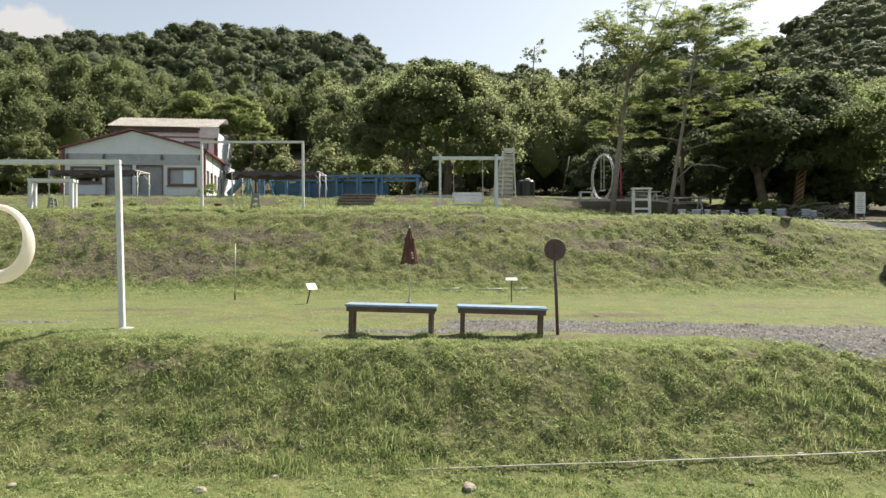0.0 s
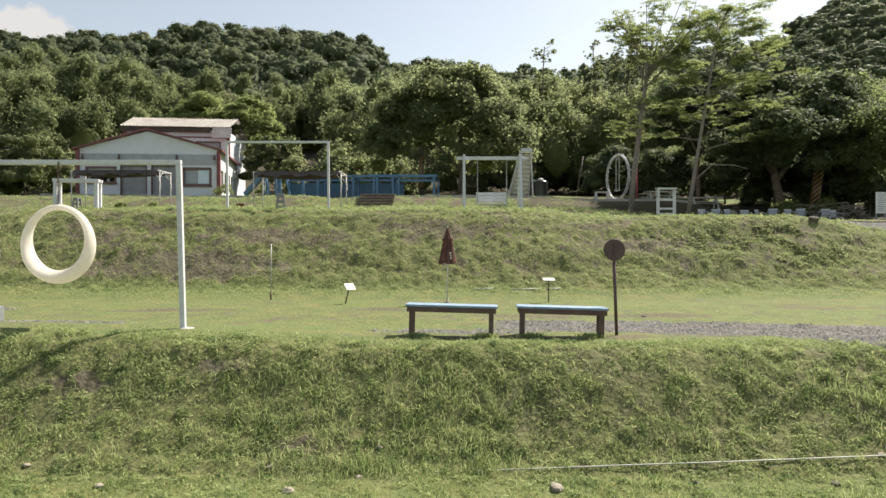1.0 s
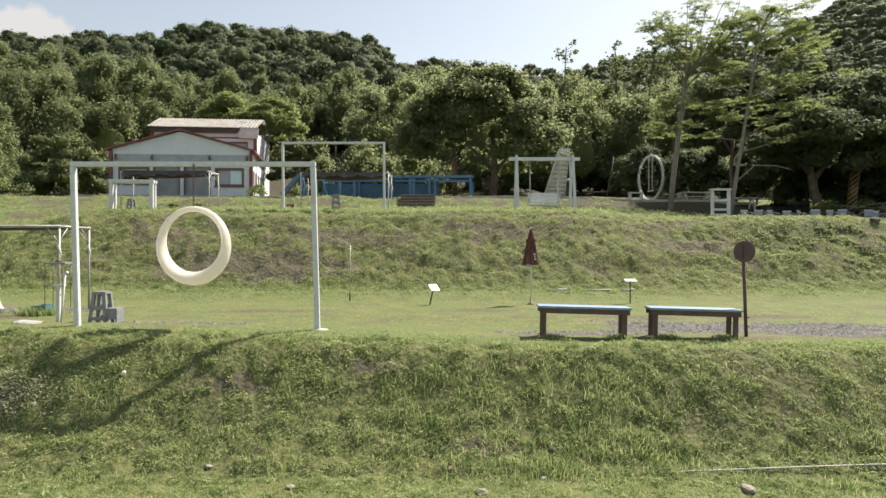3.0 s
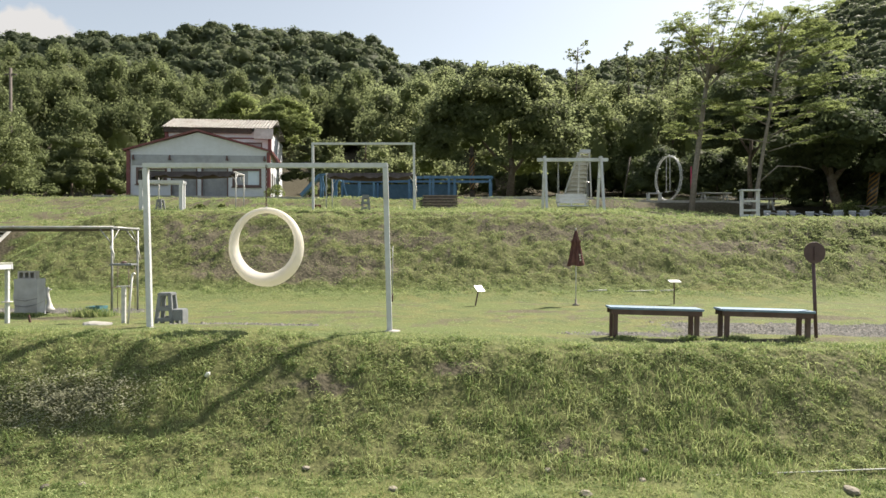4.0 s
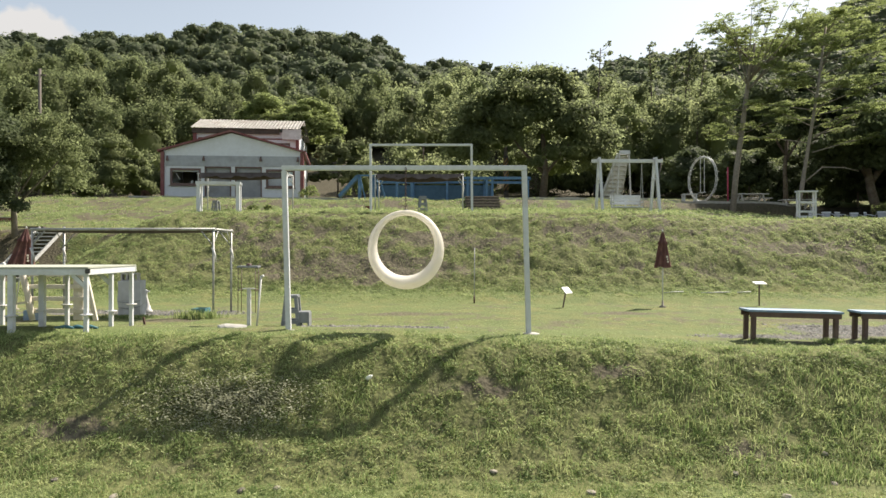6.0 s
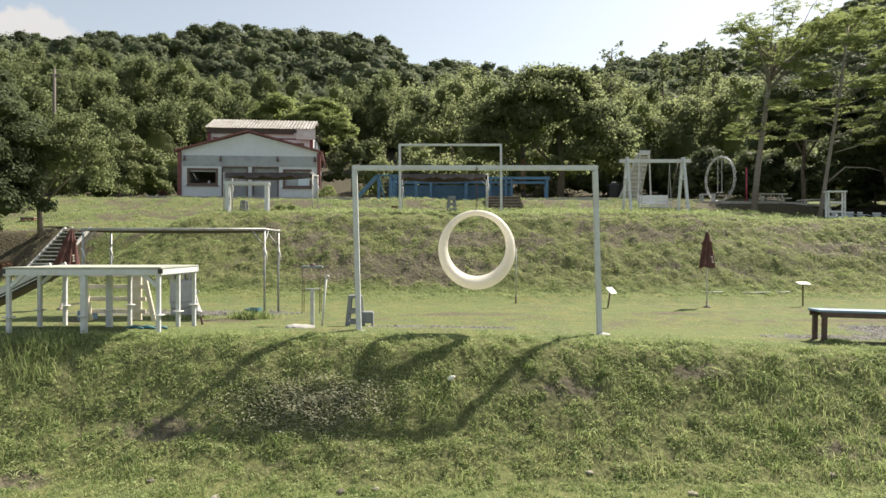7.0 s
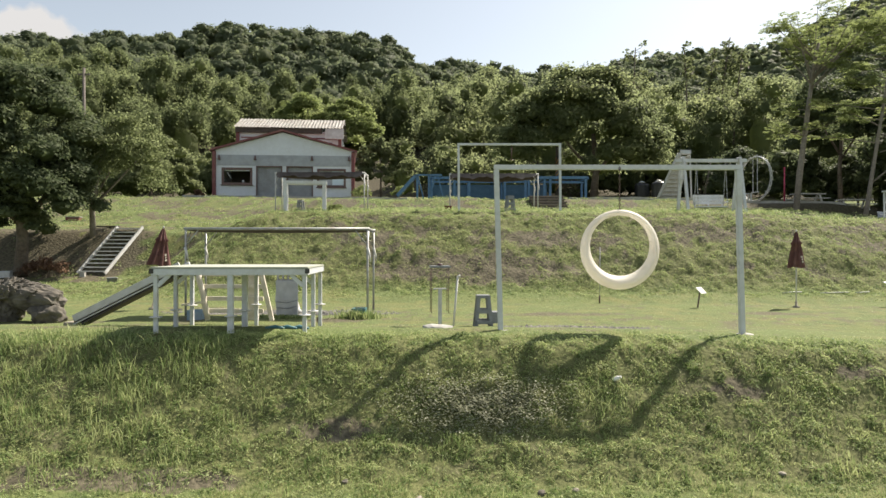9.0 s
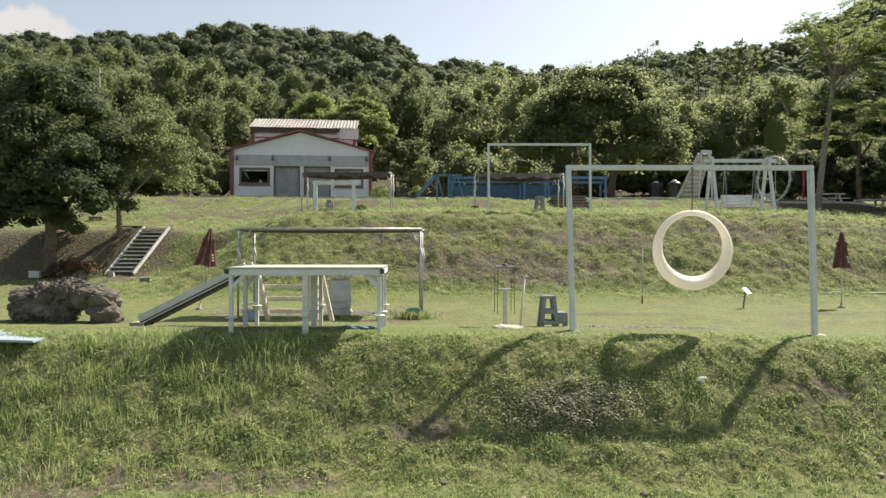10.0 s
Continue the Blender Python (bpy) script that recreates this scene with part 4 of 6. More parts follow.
bt = thing("bird_table", pose(-10.2, 11.08, 0.12, 0, 0, 6), "white post with a raised slate-grey tray on thin rods", "bird table")
part("post", box(B(), (0, 0, 0.3), (0.065, 0.065, 0.7)), WHITE_OLD, bt, bevel=0.004)
part("crosspiece", box(B(), (0, 0, 0.66), (0.24, 0.06, 0.02)), WHITE_OLD, bt, bevel=0.003)
part("tray", box(B(), (0.0, 0, 1.06), (0.37, 0.3, 0.035)), GREY_PLASTIC, bt, "dark slate-grey tray", 0.006)
part("tray_knob", lathe(B(), [(0.05, 1.08), (0.05, 1.11), (0.02, 1.12)], 10), BROWN, bt)
for sx in (-0.16, 0.14):
    part("crossbar", box(B(), (sx, 0, 0.64), (0.015, 0.3, 0.012)), BROWN, bt)
    for sy in (-0.14, 0.14):
        part("rod", tube(B(), [(sx * 1.03, sy, 0.23), (sx, sy, 1.05)], 0.006, 6), BROWN, bt)
lp = thing("leaning_pole", pose(-9.97, 10.77, 0.14), "white pole leaning slightly in the lawn", "pole")
part("pole", tube(B(), [(0, 0, -0.1), (0.085, 0, 0.88)], 0.018, 8), WHITE_OLD, lp)
part("elbow", tube(B(), [(0.085, 0, 0.87), (0.13, 0, 0.89)], 0.021, 8), WHITE_OLD, lp)


def lumpy(name, m, size, material, label, category, group="", rough=0.25, sub=2, seed=0, kind=""):
    bm = B()
    bmesh.ops.create_icosphere(bm, subdivisions=sub, radius=0.5)
    off = Vector((seed * 1.7, seed * 0.9, seed * 2.3))
    for v in bm.verts:
        p = v.co.copy()
        k = 1 + rough * (noise.noise(p * 2.2 + off) + 0.5 * noise.noise(p * 6 + off) + (0.3 * noise.noise(p * 14 + off) if sub > 3 else 0))
        v.co = Vector((p.x * size[0], p.y * size[1], p.z * size[2])) * k
    for f in bm.faces:
        f.smooth = sub > 3
    return solo(name, bm, material, m, label, category, group, kind=kind)


lumpy("flat_stone", pose(-10.24, 10.3, 0.17), (0.5, 0.32, 0.14), CONCRETE, "flat pale stone slab lying in the grass", "stone", seed=2)


def slide_chute():
    """The chute that runs down to the lawn beside the table."""
    a, b = Vector((-16.72, 11.1, 0.2)), Vector((-14.85, 11.15, 1.15))
    t = thing("slide", pose(*a), "grey metal slide chute leaning from the white table to the lawn", "slide")
    d = b - a
    u = Vector((0, 1, 0))
    for s in (-0.22, 0.22):
        part("side_rail", beam(B(), u * s + Vector((0, 0, 0.055)), d + u * s + Vector((0, 0, 0.055)), 0.05, 0.12), WHITE_OLD, t, bevel=0.005)
        part("side_board", beam(B(), u * s * 0.9, d + u * s * 0.9, 0.03, 0.09), DARK, t)
        part("lower_rail", beam(B(), u * s + Vector((0, 0, -0.05)), d + u * s + Vector((0, 0, -0.05)), 0.04, 0.022), WHITE_OLD, t)
    part("bed", beam(B(), Vector((0, 0, -0.03)), d + Vector((0, 0, -0.03)), 0.38, 0.03), DARK, t)
    part("underside", beam(B(), Vector((0.03, 0, -0.085)), d + Vector((0, 0, -0.085)), 0.42, 0.03), DARK, t)
    part("foot_block", box(B(), (-0.08, 0, -0.05), (0.22, 0.44, 0.07)), STONE, t, bevel=0.01)


slide_chute()


def bank_stairs():
    t = thing("bank_stairs", pose(-25.3, 25.25, 0.48), "grey metal open stair up the grassy bank", "stairs")
    run = Vector((0.62, 1.95, 2.0))
    side = Vector((1.15, -0.05, 0.0))
    for s in (0, 1):
        part("stringer", beam(B(), side * s, run + side * s, 0.07, 0.13), WHITE_OLD, t, bevel=0.004)
    for i in range(12):
        p = run * ((i + 0.5) / 12)
        part("tread", beam(B(), p, p + side, 0.16, 0.045), WHITE_OLD, t)
    for s in (0.35,):
        part("support", box(B(), side * s + Vector((0, -0.3, -0.22)), (0.2, 0.12, 0.56)), CONCRETE, t)


bank_stairs()


def big_rock():
    """One closed lump: the outline of several swellings, then broken up."""
    lumps_in = (((-0.72, 0, 0.22), (0.92, 0.8, 0.8)), ((-0.78, 0, 0.46), (0.8, 0.75, 0.5)), ((-0.25, 0, 0.22), (1.05, 0.8, 0.8)), ((-0.3, 0, 0.54), (0.95, 0.75, 0.52)), ((0.1, 0, 0.6), (0.85, 0.75, 0.54)), ((0.5, 0, 0.46), (1.1, 0.7, 0.6)), ((0.88, 0, 0.42), (0.58, 0.6, 0.5)))
    swell = [(Vector(c), Vector(s) * 0.5) for c, s in lumps_in]
    mid = Vector((-0.25, 0, 0.48))
    bm = B()
    bmesh.ops.create_icosphere(bm, subdivisions=6, radius=1)
    for v in bm.verts:
        d = v.co.normalized()
        far = 0.1
        for c, s in swell:
            o = Vector(((mid.x - c.x) / s.x, (mid.y - c.y) / s.y, (mid.z - c.z) / s.z))
            e = Vector((d.x / s.x, d.y / s.y, d.z / s.z))
            aa, bb, cc = e.dot(e), o.dot(e), o.dot(o) - 1
            q = bb * bb - aa * cc
            if q > 0:
                far = max(far, (-bb + math.sqrt(q)) / aa)
        p = mid + d * far
        k = noise.noise(p * 2.3) * 0.1 + noise.noise(p * 5.5) * 0.1 - abs(noise.noise(p * 9)) * 0.13 - abs(noise.noise(p * 17)) * 0.08 + noise.noise(p * 34) * 0.03
        v.co = p + d * k * 0.85
    solo("boulder", bm, ROCK, pose(-19.1, 12.6, 0.04), "long weathered limestone boulder with a hollow below", "boulder")
    lumpy("foot_stone", pose(-18.2, 12.45, 0.15), (0.62, 0.5, 0.44), ROCK, "rough stone under the end of the boulder", "stone", rough=0.5, sub=4, seed=5)


big_rock()

# ---- upper lawn: things ----
uf = thing("garden_table", pose(-16.55, 24.3, 3.05, 0, 0, 8), "open white painted table with thick square legs", "table")
for sx in (0.1, 1.62):
    for sy in (0, 0.32):
        part("leg", box(B(), (sx, sy, 0.5), (0.14, 0.13, 1.12)), WHITE, uf, bevel=0.008)
for sy in (0, 0.32):
    part("top_beam", box(B(), (0.86, sy, 1.11), (1.72, 0.14, 0.13)), WHITE, uf, bevel=0.008)
for sx in (0.1, 1.62):
    part("end_beam", box(B(), (sx, 0.16, 1.11), (0.14, 0.18, 0.12)), WHITE, uf, bevel=0.008)


def porch_swing():
    t = thing("porch_swing", pose(-0.12, 25.6, 2.96, 0, 0, 0), "white wooden porch swing hung from an A-frame", "swing")
    for x in (0, 2.35):
        for s in (-1, 1):
            part("leg", beam(B(), (x, s * 0.6, -0.1), (x, s * 0.06, 2.4), 0.1, 0.12), WHITE, t, bevel=0.006)
        part("brace", box(B(), (x, 0, 1.5), (0.05, 0.45, 0.08)), WHITE, t)
    part("crossbar", box(B(), (1.17, 0, 2.26), (2.98, 0.11, 0.14)), WHITE, t, bevel=0.006)
    seat = part("seat", box(B(), (1.18, 0.0, 0.32), (1.22, 0.42, 0.05)), WHITE, t, bevel=0.005)
    for z in (0.47, 0.61, 0.75):
        part("back_slat", box(B(), (1.18, 0.2 + (z - 0.32) * 0.2, z + 0.04), (1.32, 0.03, 0.125)), WHITE, seat, bevel=0.004)
    for x in (0.6, 1.18, 1.76):
        part("back_stile", beam(B(), (x, 0.24, 0.3), (x, 0.33, 0.84), 0.05, 0.03), WHITE, seat)
    for x in (0.57, 1.79):
        part("armrest", box(B(), (x, -0.02, 0.52), (0.06, 0.4, 0.03)), WHITE, seat)
        for y in (-0.18, 0.22):
            part("rope", tube(B(), [(x, y, 0.34), (x, 0.02, 2.2)], 0.012, 5), STEEL, t)


porch_swing()


def white_rack(x, y, z):
    t = thing("slatted_rack", pose(x, y, z), "white wooden open rack with slatted shelves", "rack")
    for sx in (-0.33, 0.33):
        for sy in (0, 0.16):
            part("upright", box(B(), (sx, sy, 0.56), (0.06, 0.05, 1.2)), WHITE, t, bevel=0.004)
    part("top", box(B(), (0, 0.08, 1.17), (0.8, 0.28, 0.06)), WHITE, t, bevel=0.006)
    for h in (0.15, 0.36, 0.73):
        for sy in (-0.035, 0.16):
            part("rail", box(B(), (0, sy, h), (0.66, 0.03, 0.07)), WHITE, t, bevel=0.003)


white_rack(8.03, 24.6, 2.68)


def plastic_chair(m, label):
    t = thing("plastic_chair", m, label, "chair", "white plastic chairs in a row")
    part("seat", box(B(), (0, 0, 0.42), (0.44, 0.42, 0.03)), WHITE, t, bevel=0.01)
    part("top_rail", box(B(), (0, 0.21, 0.77), (0.44, 0.03, 0.07)), WHITE, t, bevel=0.008)
    part("backrest", box(B(), (0, 0.2, 0.6), (0.4, 0.02, 0.26)), GREY_BAND, t, "blue-grey woven back", 0.006)
    for s in (-1, 1):
        for yy in (-0.18, 0.19):
            part("leg", beam(B(), (s * 0.24, yy * 1.15, -0.02), (s * 0.2, yy, 0.42), 0.04, 0.04), WHITE, t)
        part("armrest", tube(B(), [(s * 0.23, 0.2, 0.68), (s * 0.25, 0.0, 0.66), (s * 0.25, -0.18, 0.6), (s * 0.23, -0.2, 0.4)], 0.02, 6), WHITE, t)
    return t


ch0 = plastic_chair(pose(12.35, 31.2, gzf(12.35, 31.2) - 0.1, 0, 0, 12), "white garden chair with a blue-grey back")
for i, (cx, cy, rz) in enumerate(((13.0, 31.2, -14), (13.75, 31.3, 25), (14.6, 31.4, -5), (15.5, 31.7, 40), (16.2, 31.8, 150), (17.0, 31.6, 10), (17.7, 31.9, -30), (18.6, 31.4, 170), (19.2, 31.3, 20))):
    copy_thing(ch0, pose(cx, cy, gzf(cx, cy) - 0.1, 0, 0, rz))


# ---- upper level: steps, shelter, towers ----
steps = thing("timber_steps", pose(-5.5, 31.2, 3.32), "weathered timber steps up the bank", "steps")
for i in range(6):
    st_ = part("step", box(B(), (0.94, 0.16 + 0.4 * i, 0.04 + 0.185 * i), (1.8, 0.4, 0.14)), WOOD, steps, bevel=0.01)
    # Paler than the step below: the lit plank edge put into the colour.
    part("tread", box(B(), (0.94, 0.12 + 0.4 * i, 0.135 + 0.185 * i), (1.9, 0.46, 0.05)), BARK_PALE, st_, "grey-brown plank, paler for its lit edge", bevel=0.008)


def blue_shelter():
    t = thing("blue_shelter", pose(0, 37.0, 4.35), "low blue painted timber shelter with dark blue panels", "shelter")
    h = 1.45
    front = (-10.9, -9.5, -8.6, -6.45, -5.2, -5.0, -4.05, -3.7, -1.55)
    for x in front:
        part("post", box(B(), (x, 0, h / 2 - 0.1), (0.14, 0.14, h + 0.2)), BLUE, t, bevel=0.006)
    for x in (-10.9, -8.6, -6.45, -4.05, -1.3):
        part("rear_post", box(B(), (x, 2.2, h / 2 - 0.1), (0.12, 0.12, h + 0.2)), BLUE, t, bevel=0.006)
    part("front_beam", box(B(), (-8.35, 0, h + 0.02), (5.4, 0.14, 0.16)), BLUE, t, bevel=0.006)
    part("front_beam", box(B(), (-3.5, 0, h + 0.04), (4.2, 0.14, 0.17)), BLUE, t, bevel=0.006)
    part("rear_beam", box(B(), (-6.1, 2.2, h + 0.02), (9.7, 0.12, 0.14)), BLUE, t)
    for x in (-10.9, -6.45, -4.05, -1.4):
        part("cross_beam", box(B(), (x, 1.1, h + 0.02), (0.12, 2.1, 0.12)), BLUE, t)
    part("back_panel", box(B(), (-7.2, 2.28, 0.65), (7.4, 0.04, 1.3)), BLUE_DARK, t)
    part("mid_rail", box(B(), (-2.6, 0.1, h - 0.25), (2.2, 0.05, 0.08)), BLUE, t)


blue_shelter()


def blue_slide():
    t = thing("blue_slide", pose(-12.95, 36.9, 4.5), "blue painted wooden slide with a ladder", "slide")
    part("chute", beam(B(), (0, 0, 0.15), (1.1, 0, 1.35), 0.5, 0.08), BLUE, t)
    for s in (-0.26, 0.26):
        part("side_board", beam(B(), (0, s, 0.22), (1.1, s, 1.42), 0.04, 0.2), BLUE, t)
    for x in (1.2, 1.9):
        for s in (-0.3, 0.3):
            part("post", box(B(), (x, s, 0.7), (0.1, 0.1, 1.5)), BLUE, t)
    for a, b in (((1.25, -0.3, 1.4), (1.6, -0.3, 0)), ((2.3, -0.3, 1.4), (1.95, -0.3, 0)), ((2.45, -0.3, 1.4), (2.8, -0.3, 0))):
        part("strut", beam(B(), a, b, 0.08, 0.1), BLUE, t)
    part("top_beam", box(B(), (1.9, -0.3, 1.45), (1.6, 0.1, 0.1)), BLUE, t)


blue_slide()


def stair_tower():
    """A stair that climbs towards the lawn, narrowing to a small top platform."""
    t = thing("stair_tower", pose(3.75, 36.4, 4.5, 0, 0, 4), "tall white wooden stair tower narrowing to its top platform", "tower")
    n, h = 11, 2.55
    for s in (-1, 1):
        part("stringer", beam(B(), (s * 0.66, 1.45, -0.1), (s * 0.31, -0.85, h), 0.05, 0.22), WHITE_OLD, t)
        part("front_leg", beam(B(), (s * 0.4, -1.0, -0.15), (s * 0.28, -1.05, h), 0.07, 0.07), WHITE_OLD, t)
    for i in range(n):
        k = (i + 0.4) / n
        y, z, w = 1.4 - 2.3 * k, h * k, 1.28 - 0.7 * k
        part("tread", box(B(), (0, y, z), (w, 0.27, 0.045)), WHITE_OLD, t)
        part("riser", box(B(), (0, y + 0.11, z - 0.12), (w, 0.025, 0.19)), WHITE_OLD, t)
    part("platform", box(B(), (0, -0.95, h + 0.02), (0.64, 0.36, 0.07)), WHITE, t, bevel=0.006)
    part("top_board", box(B(), (0, -1.1, h + 0.1), (0.64, 0.05, 0.2)), WHITE, t)


stair_tower()


def water_tank(x, y, z, r, h, label):
    t = thing("water_tank", pose(x, y, z), label, "water tank", "black water tanks")
    prof = [(r, -0.1)] + [(r * (1 + 0.02 * (i % 2)), h * i / 10) for i in range(11)] + [(r * 0.85, h * 1.08), (r * 0.4, h * 1.16)]
    part("body", lathe(B(), prof, 28), BLACK, t)
    part("lid", lathe(B(), [(r * 0.42, h * 1.15), (r * 0.42, h * 1.2), (r * 0.2, h * 1.26)], 20), BOARD, t, "pale round lid")


water_tank(6.6, 47.6, 5.47, 0.56, 1.15, "black plastic water tank with a pale lid")
water_tank(6.72, 52.0, 5.85, 0.6, 1.15, "black plastic water tank with a pale lid, farther back")


def ring_with_swing():
    t = thing("flower_ring", pose(10.7, 40.9, gzf(10.7, 40.9) + 0.1, 0, 0, -76), "tall white ring with a small swing inside", "ring swing")
    n = 56
    pts = [(1.42 * math.cos(a), 0, 1.42 + 1.48 * math.sin(a)) for a in (2 * math.pi * i / n for i in range(n + 1))]
    for side in (-0.06, 0.06):
        part("hoop", tube(B(), [(x, side, z) for x, _, z in pts], 0.032, 7), WHITE, t)
    for i in range(0, n, 2):
        part("hoop_strut", beam(B(), (pts[i][0], -0.06, pts[i][2]), (pts[i + 1][0], 0.06, pts[i + 1][2]), 0.03, 0.03), WHITE, t)
    bm = B()
    gr_ = np.random.default_rng(19)
    for i in range(300):
        a = 2 * math.pi * (i + gr_.uniform(-1, 1)) / 300
        r = 1.43 + gr_.normal() * 0.045
        d_ = gr_.uniform(0.025, 0.05)
        box(bm, (r * math.cos(a), gr_.normal() * 0.055, 1.42 + (r + 0.06) * math.sin(a)), (d_, d_ * 0.8, d_ * 0.7), Euler(gr_.uniform(0, 3, 3)).to_matrix())
    tagged(part("garland", bm, BOARD, t, "white artificial flower garland"), kind="stuff")
    for s in (-0.2, 0.2):
        part("rope", tube(B(), [(s, 0, 2.85), (s, 0, 0.55)], 0.02, 5), WHITE, t)
    part("swing_seat", box(B(), (0, 0, 0.52), (0.5, 0.22, 0.05)), WHITE, t)


ring_with_swing()

bx = thing("white_bench", pose(9.3, 39.6, gzf(9.3, 39.6)), "small white wooden bench beside the ring", "bench")
part("seat", box(B(), (0, 0, 0.62), (0.9, 0.45, 0.06)), WHITE, bx)
for sx in (-0.38, 0.38):
    for sy in (-0.17, 0.17):
        part("leg", box(B(), (sx, sy, 0.28), (0.09, 0.08, 0.64)), WHITE, bx)


def picnic_table(m, label):
    t = thing("picnic_table", m, label, "picnic table", "picnic tables under the trees")
    part("top", box(B(), (0, 0, 0.72), (1.9, 0.75, 0.05)), WHITE_OLD, t)
    for s in (-0.7, 0.7):
        for d in (-1, 1):
            part("leg", beam(B(), (s, d * 0.45, -0.05), (s, d * 0.12, 0.7), 0.1, 0.06), WHITE_OLD, t)
    for d in (-0.65, 0.65):
        part("bench_board", box(B(), (0, d, 0.42), (1.9, 0.25, 0.04)), WHITE_OLD, t)
    return t


pt = picnic_table(pose(12.6, 38.2, gzf(12.6, 38.2) - 0.08, 0, 0, 4), "weathered white picnic table under the trees")
copy_thing(pt, pose(15.2, 37.8, gzf(15.2, 37.8) - 0.05, 0, 0, -3))

pk = thing("pink_pole", pose(11.15, 38.2, gzf(11.15, 38.2)), "slim pink painted pole", "pole")
part("pole", tube(B(), [(0, 0, -0.1), (0, 0, 2.3)], 0.045, 8), PINK, pk)
ug = thing("utility_rod", pose(8.6, 44, gzf(8.6, 44)), "thin grey pole leaning behind the lawn", "pole")
part("pole", tube(B(), [(0, 0, -0.1), (0.5, 0, 2.9)], 0.05, 6), WOOD, ug)


def striped_pole(x, y, r, h, lean, label):
    z = gzf(x, y)
    t = thing("striped_pole", pose(x, y, z), label, "utility pole", "striped utility poles")
    part("pole", tube(B(), [(0, 0, -0.2), (lean * 0.3, 0, h * 0.3), (lean, 0, h)], [r, r * 0.97, r * 0.75], 14), WOOD, t)
    bm = B()
    n = 26
    for k in range(13):
        lo = -0.95 + 0.29 * k
        prev = None
        for i in range(n + 1):
            a = 2 * math.pi * i / n
            zz = lo + 1.45 * a / (2 * math.pi)
            rr = r + 0.012
            ex = lean * zz / h
            if not 0.4 < zz < 2.65:
                prev = None
                continue
            cur = (bm.verts.new((ex + rr * math.cos(a), rr * math.sin(a), zz)), bm.verts.new((ex + rr * math.cos(a), rr * math.sin(a), zz + 0.12)))
            if prev:
                bm.faces.new((prev[0], cur[0], cur[1], prev[1]))
            prev = cur
    part("stripes", bm, YELLOW, t, "slanting yellow bands")
    bm = lathe(B(), [(r + 0.006, 0.4), (r + 0.006, 2.8)], 20)
    for v in bm.verts:
        v.co.x += lean * v.co.z / h
    part("black_band", bm, BLACK, t)


striped_pole(21.15, 36.5, 0.25, 4.2, 0.5, "thick utility pole with yellow and black bands at its foot")
striped_pole(-2.42, 41.2, 0.17, 3.4, -0.05, "utility pole with yellow and black bands behind the blue shelter")

nb = thing("standing_sign", pose(20.5, 30.0, gzf(20.5, 30.0)), "white sign board on two grey legs beside the drive", "sign board")
for s in (-0.2, 0.22):
    part("leg", box(B(), (s, 0, 0.5), (0.05, 0.05, 1.4)), STEEL, nb)
part("panel", box(B(), (0, -0.04, 0.95), (0.5, 0.03, 1.05)), BOARD, nb, bevel=0.004)
bm = B()
for i in range(9):
    box(bm, (0, -0.058, 1.38 - 0.1 * i), (0.36 - 0.06 * (i % 3), 0.006, 0.025))
part("printed_lines", bm, GREY_PLASTIC, nb)


# ---- the house ----
def wall_panel(bm, w, h, t, holes, y=0.0):
    """An upright wall along x with rectangular holes (x0, x1, z0, z1)."""
    xs = sorted({0.0, w, *(v for o in holes for v in o[:2])})
    zs = sorted({0.0, h, *(v for o in holes for v in o[2:])})
    for a, b in zip(xs, xs[1:]):
        for c, d in zip(zs, zs[1:]):
            mx, mz = (a + b) / 2, (c + d) / 2
            if not any(o[0] < mx < o[1] and o[2] < mz < o[3] for o in holes):
                box(bm, (mx, y + t / 2, mz), (b - a, t, d - c))
    bmesh.ops.remove_doubles(bm, verts=bm.verts[:], dist=0.0005)


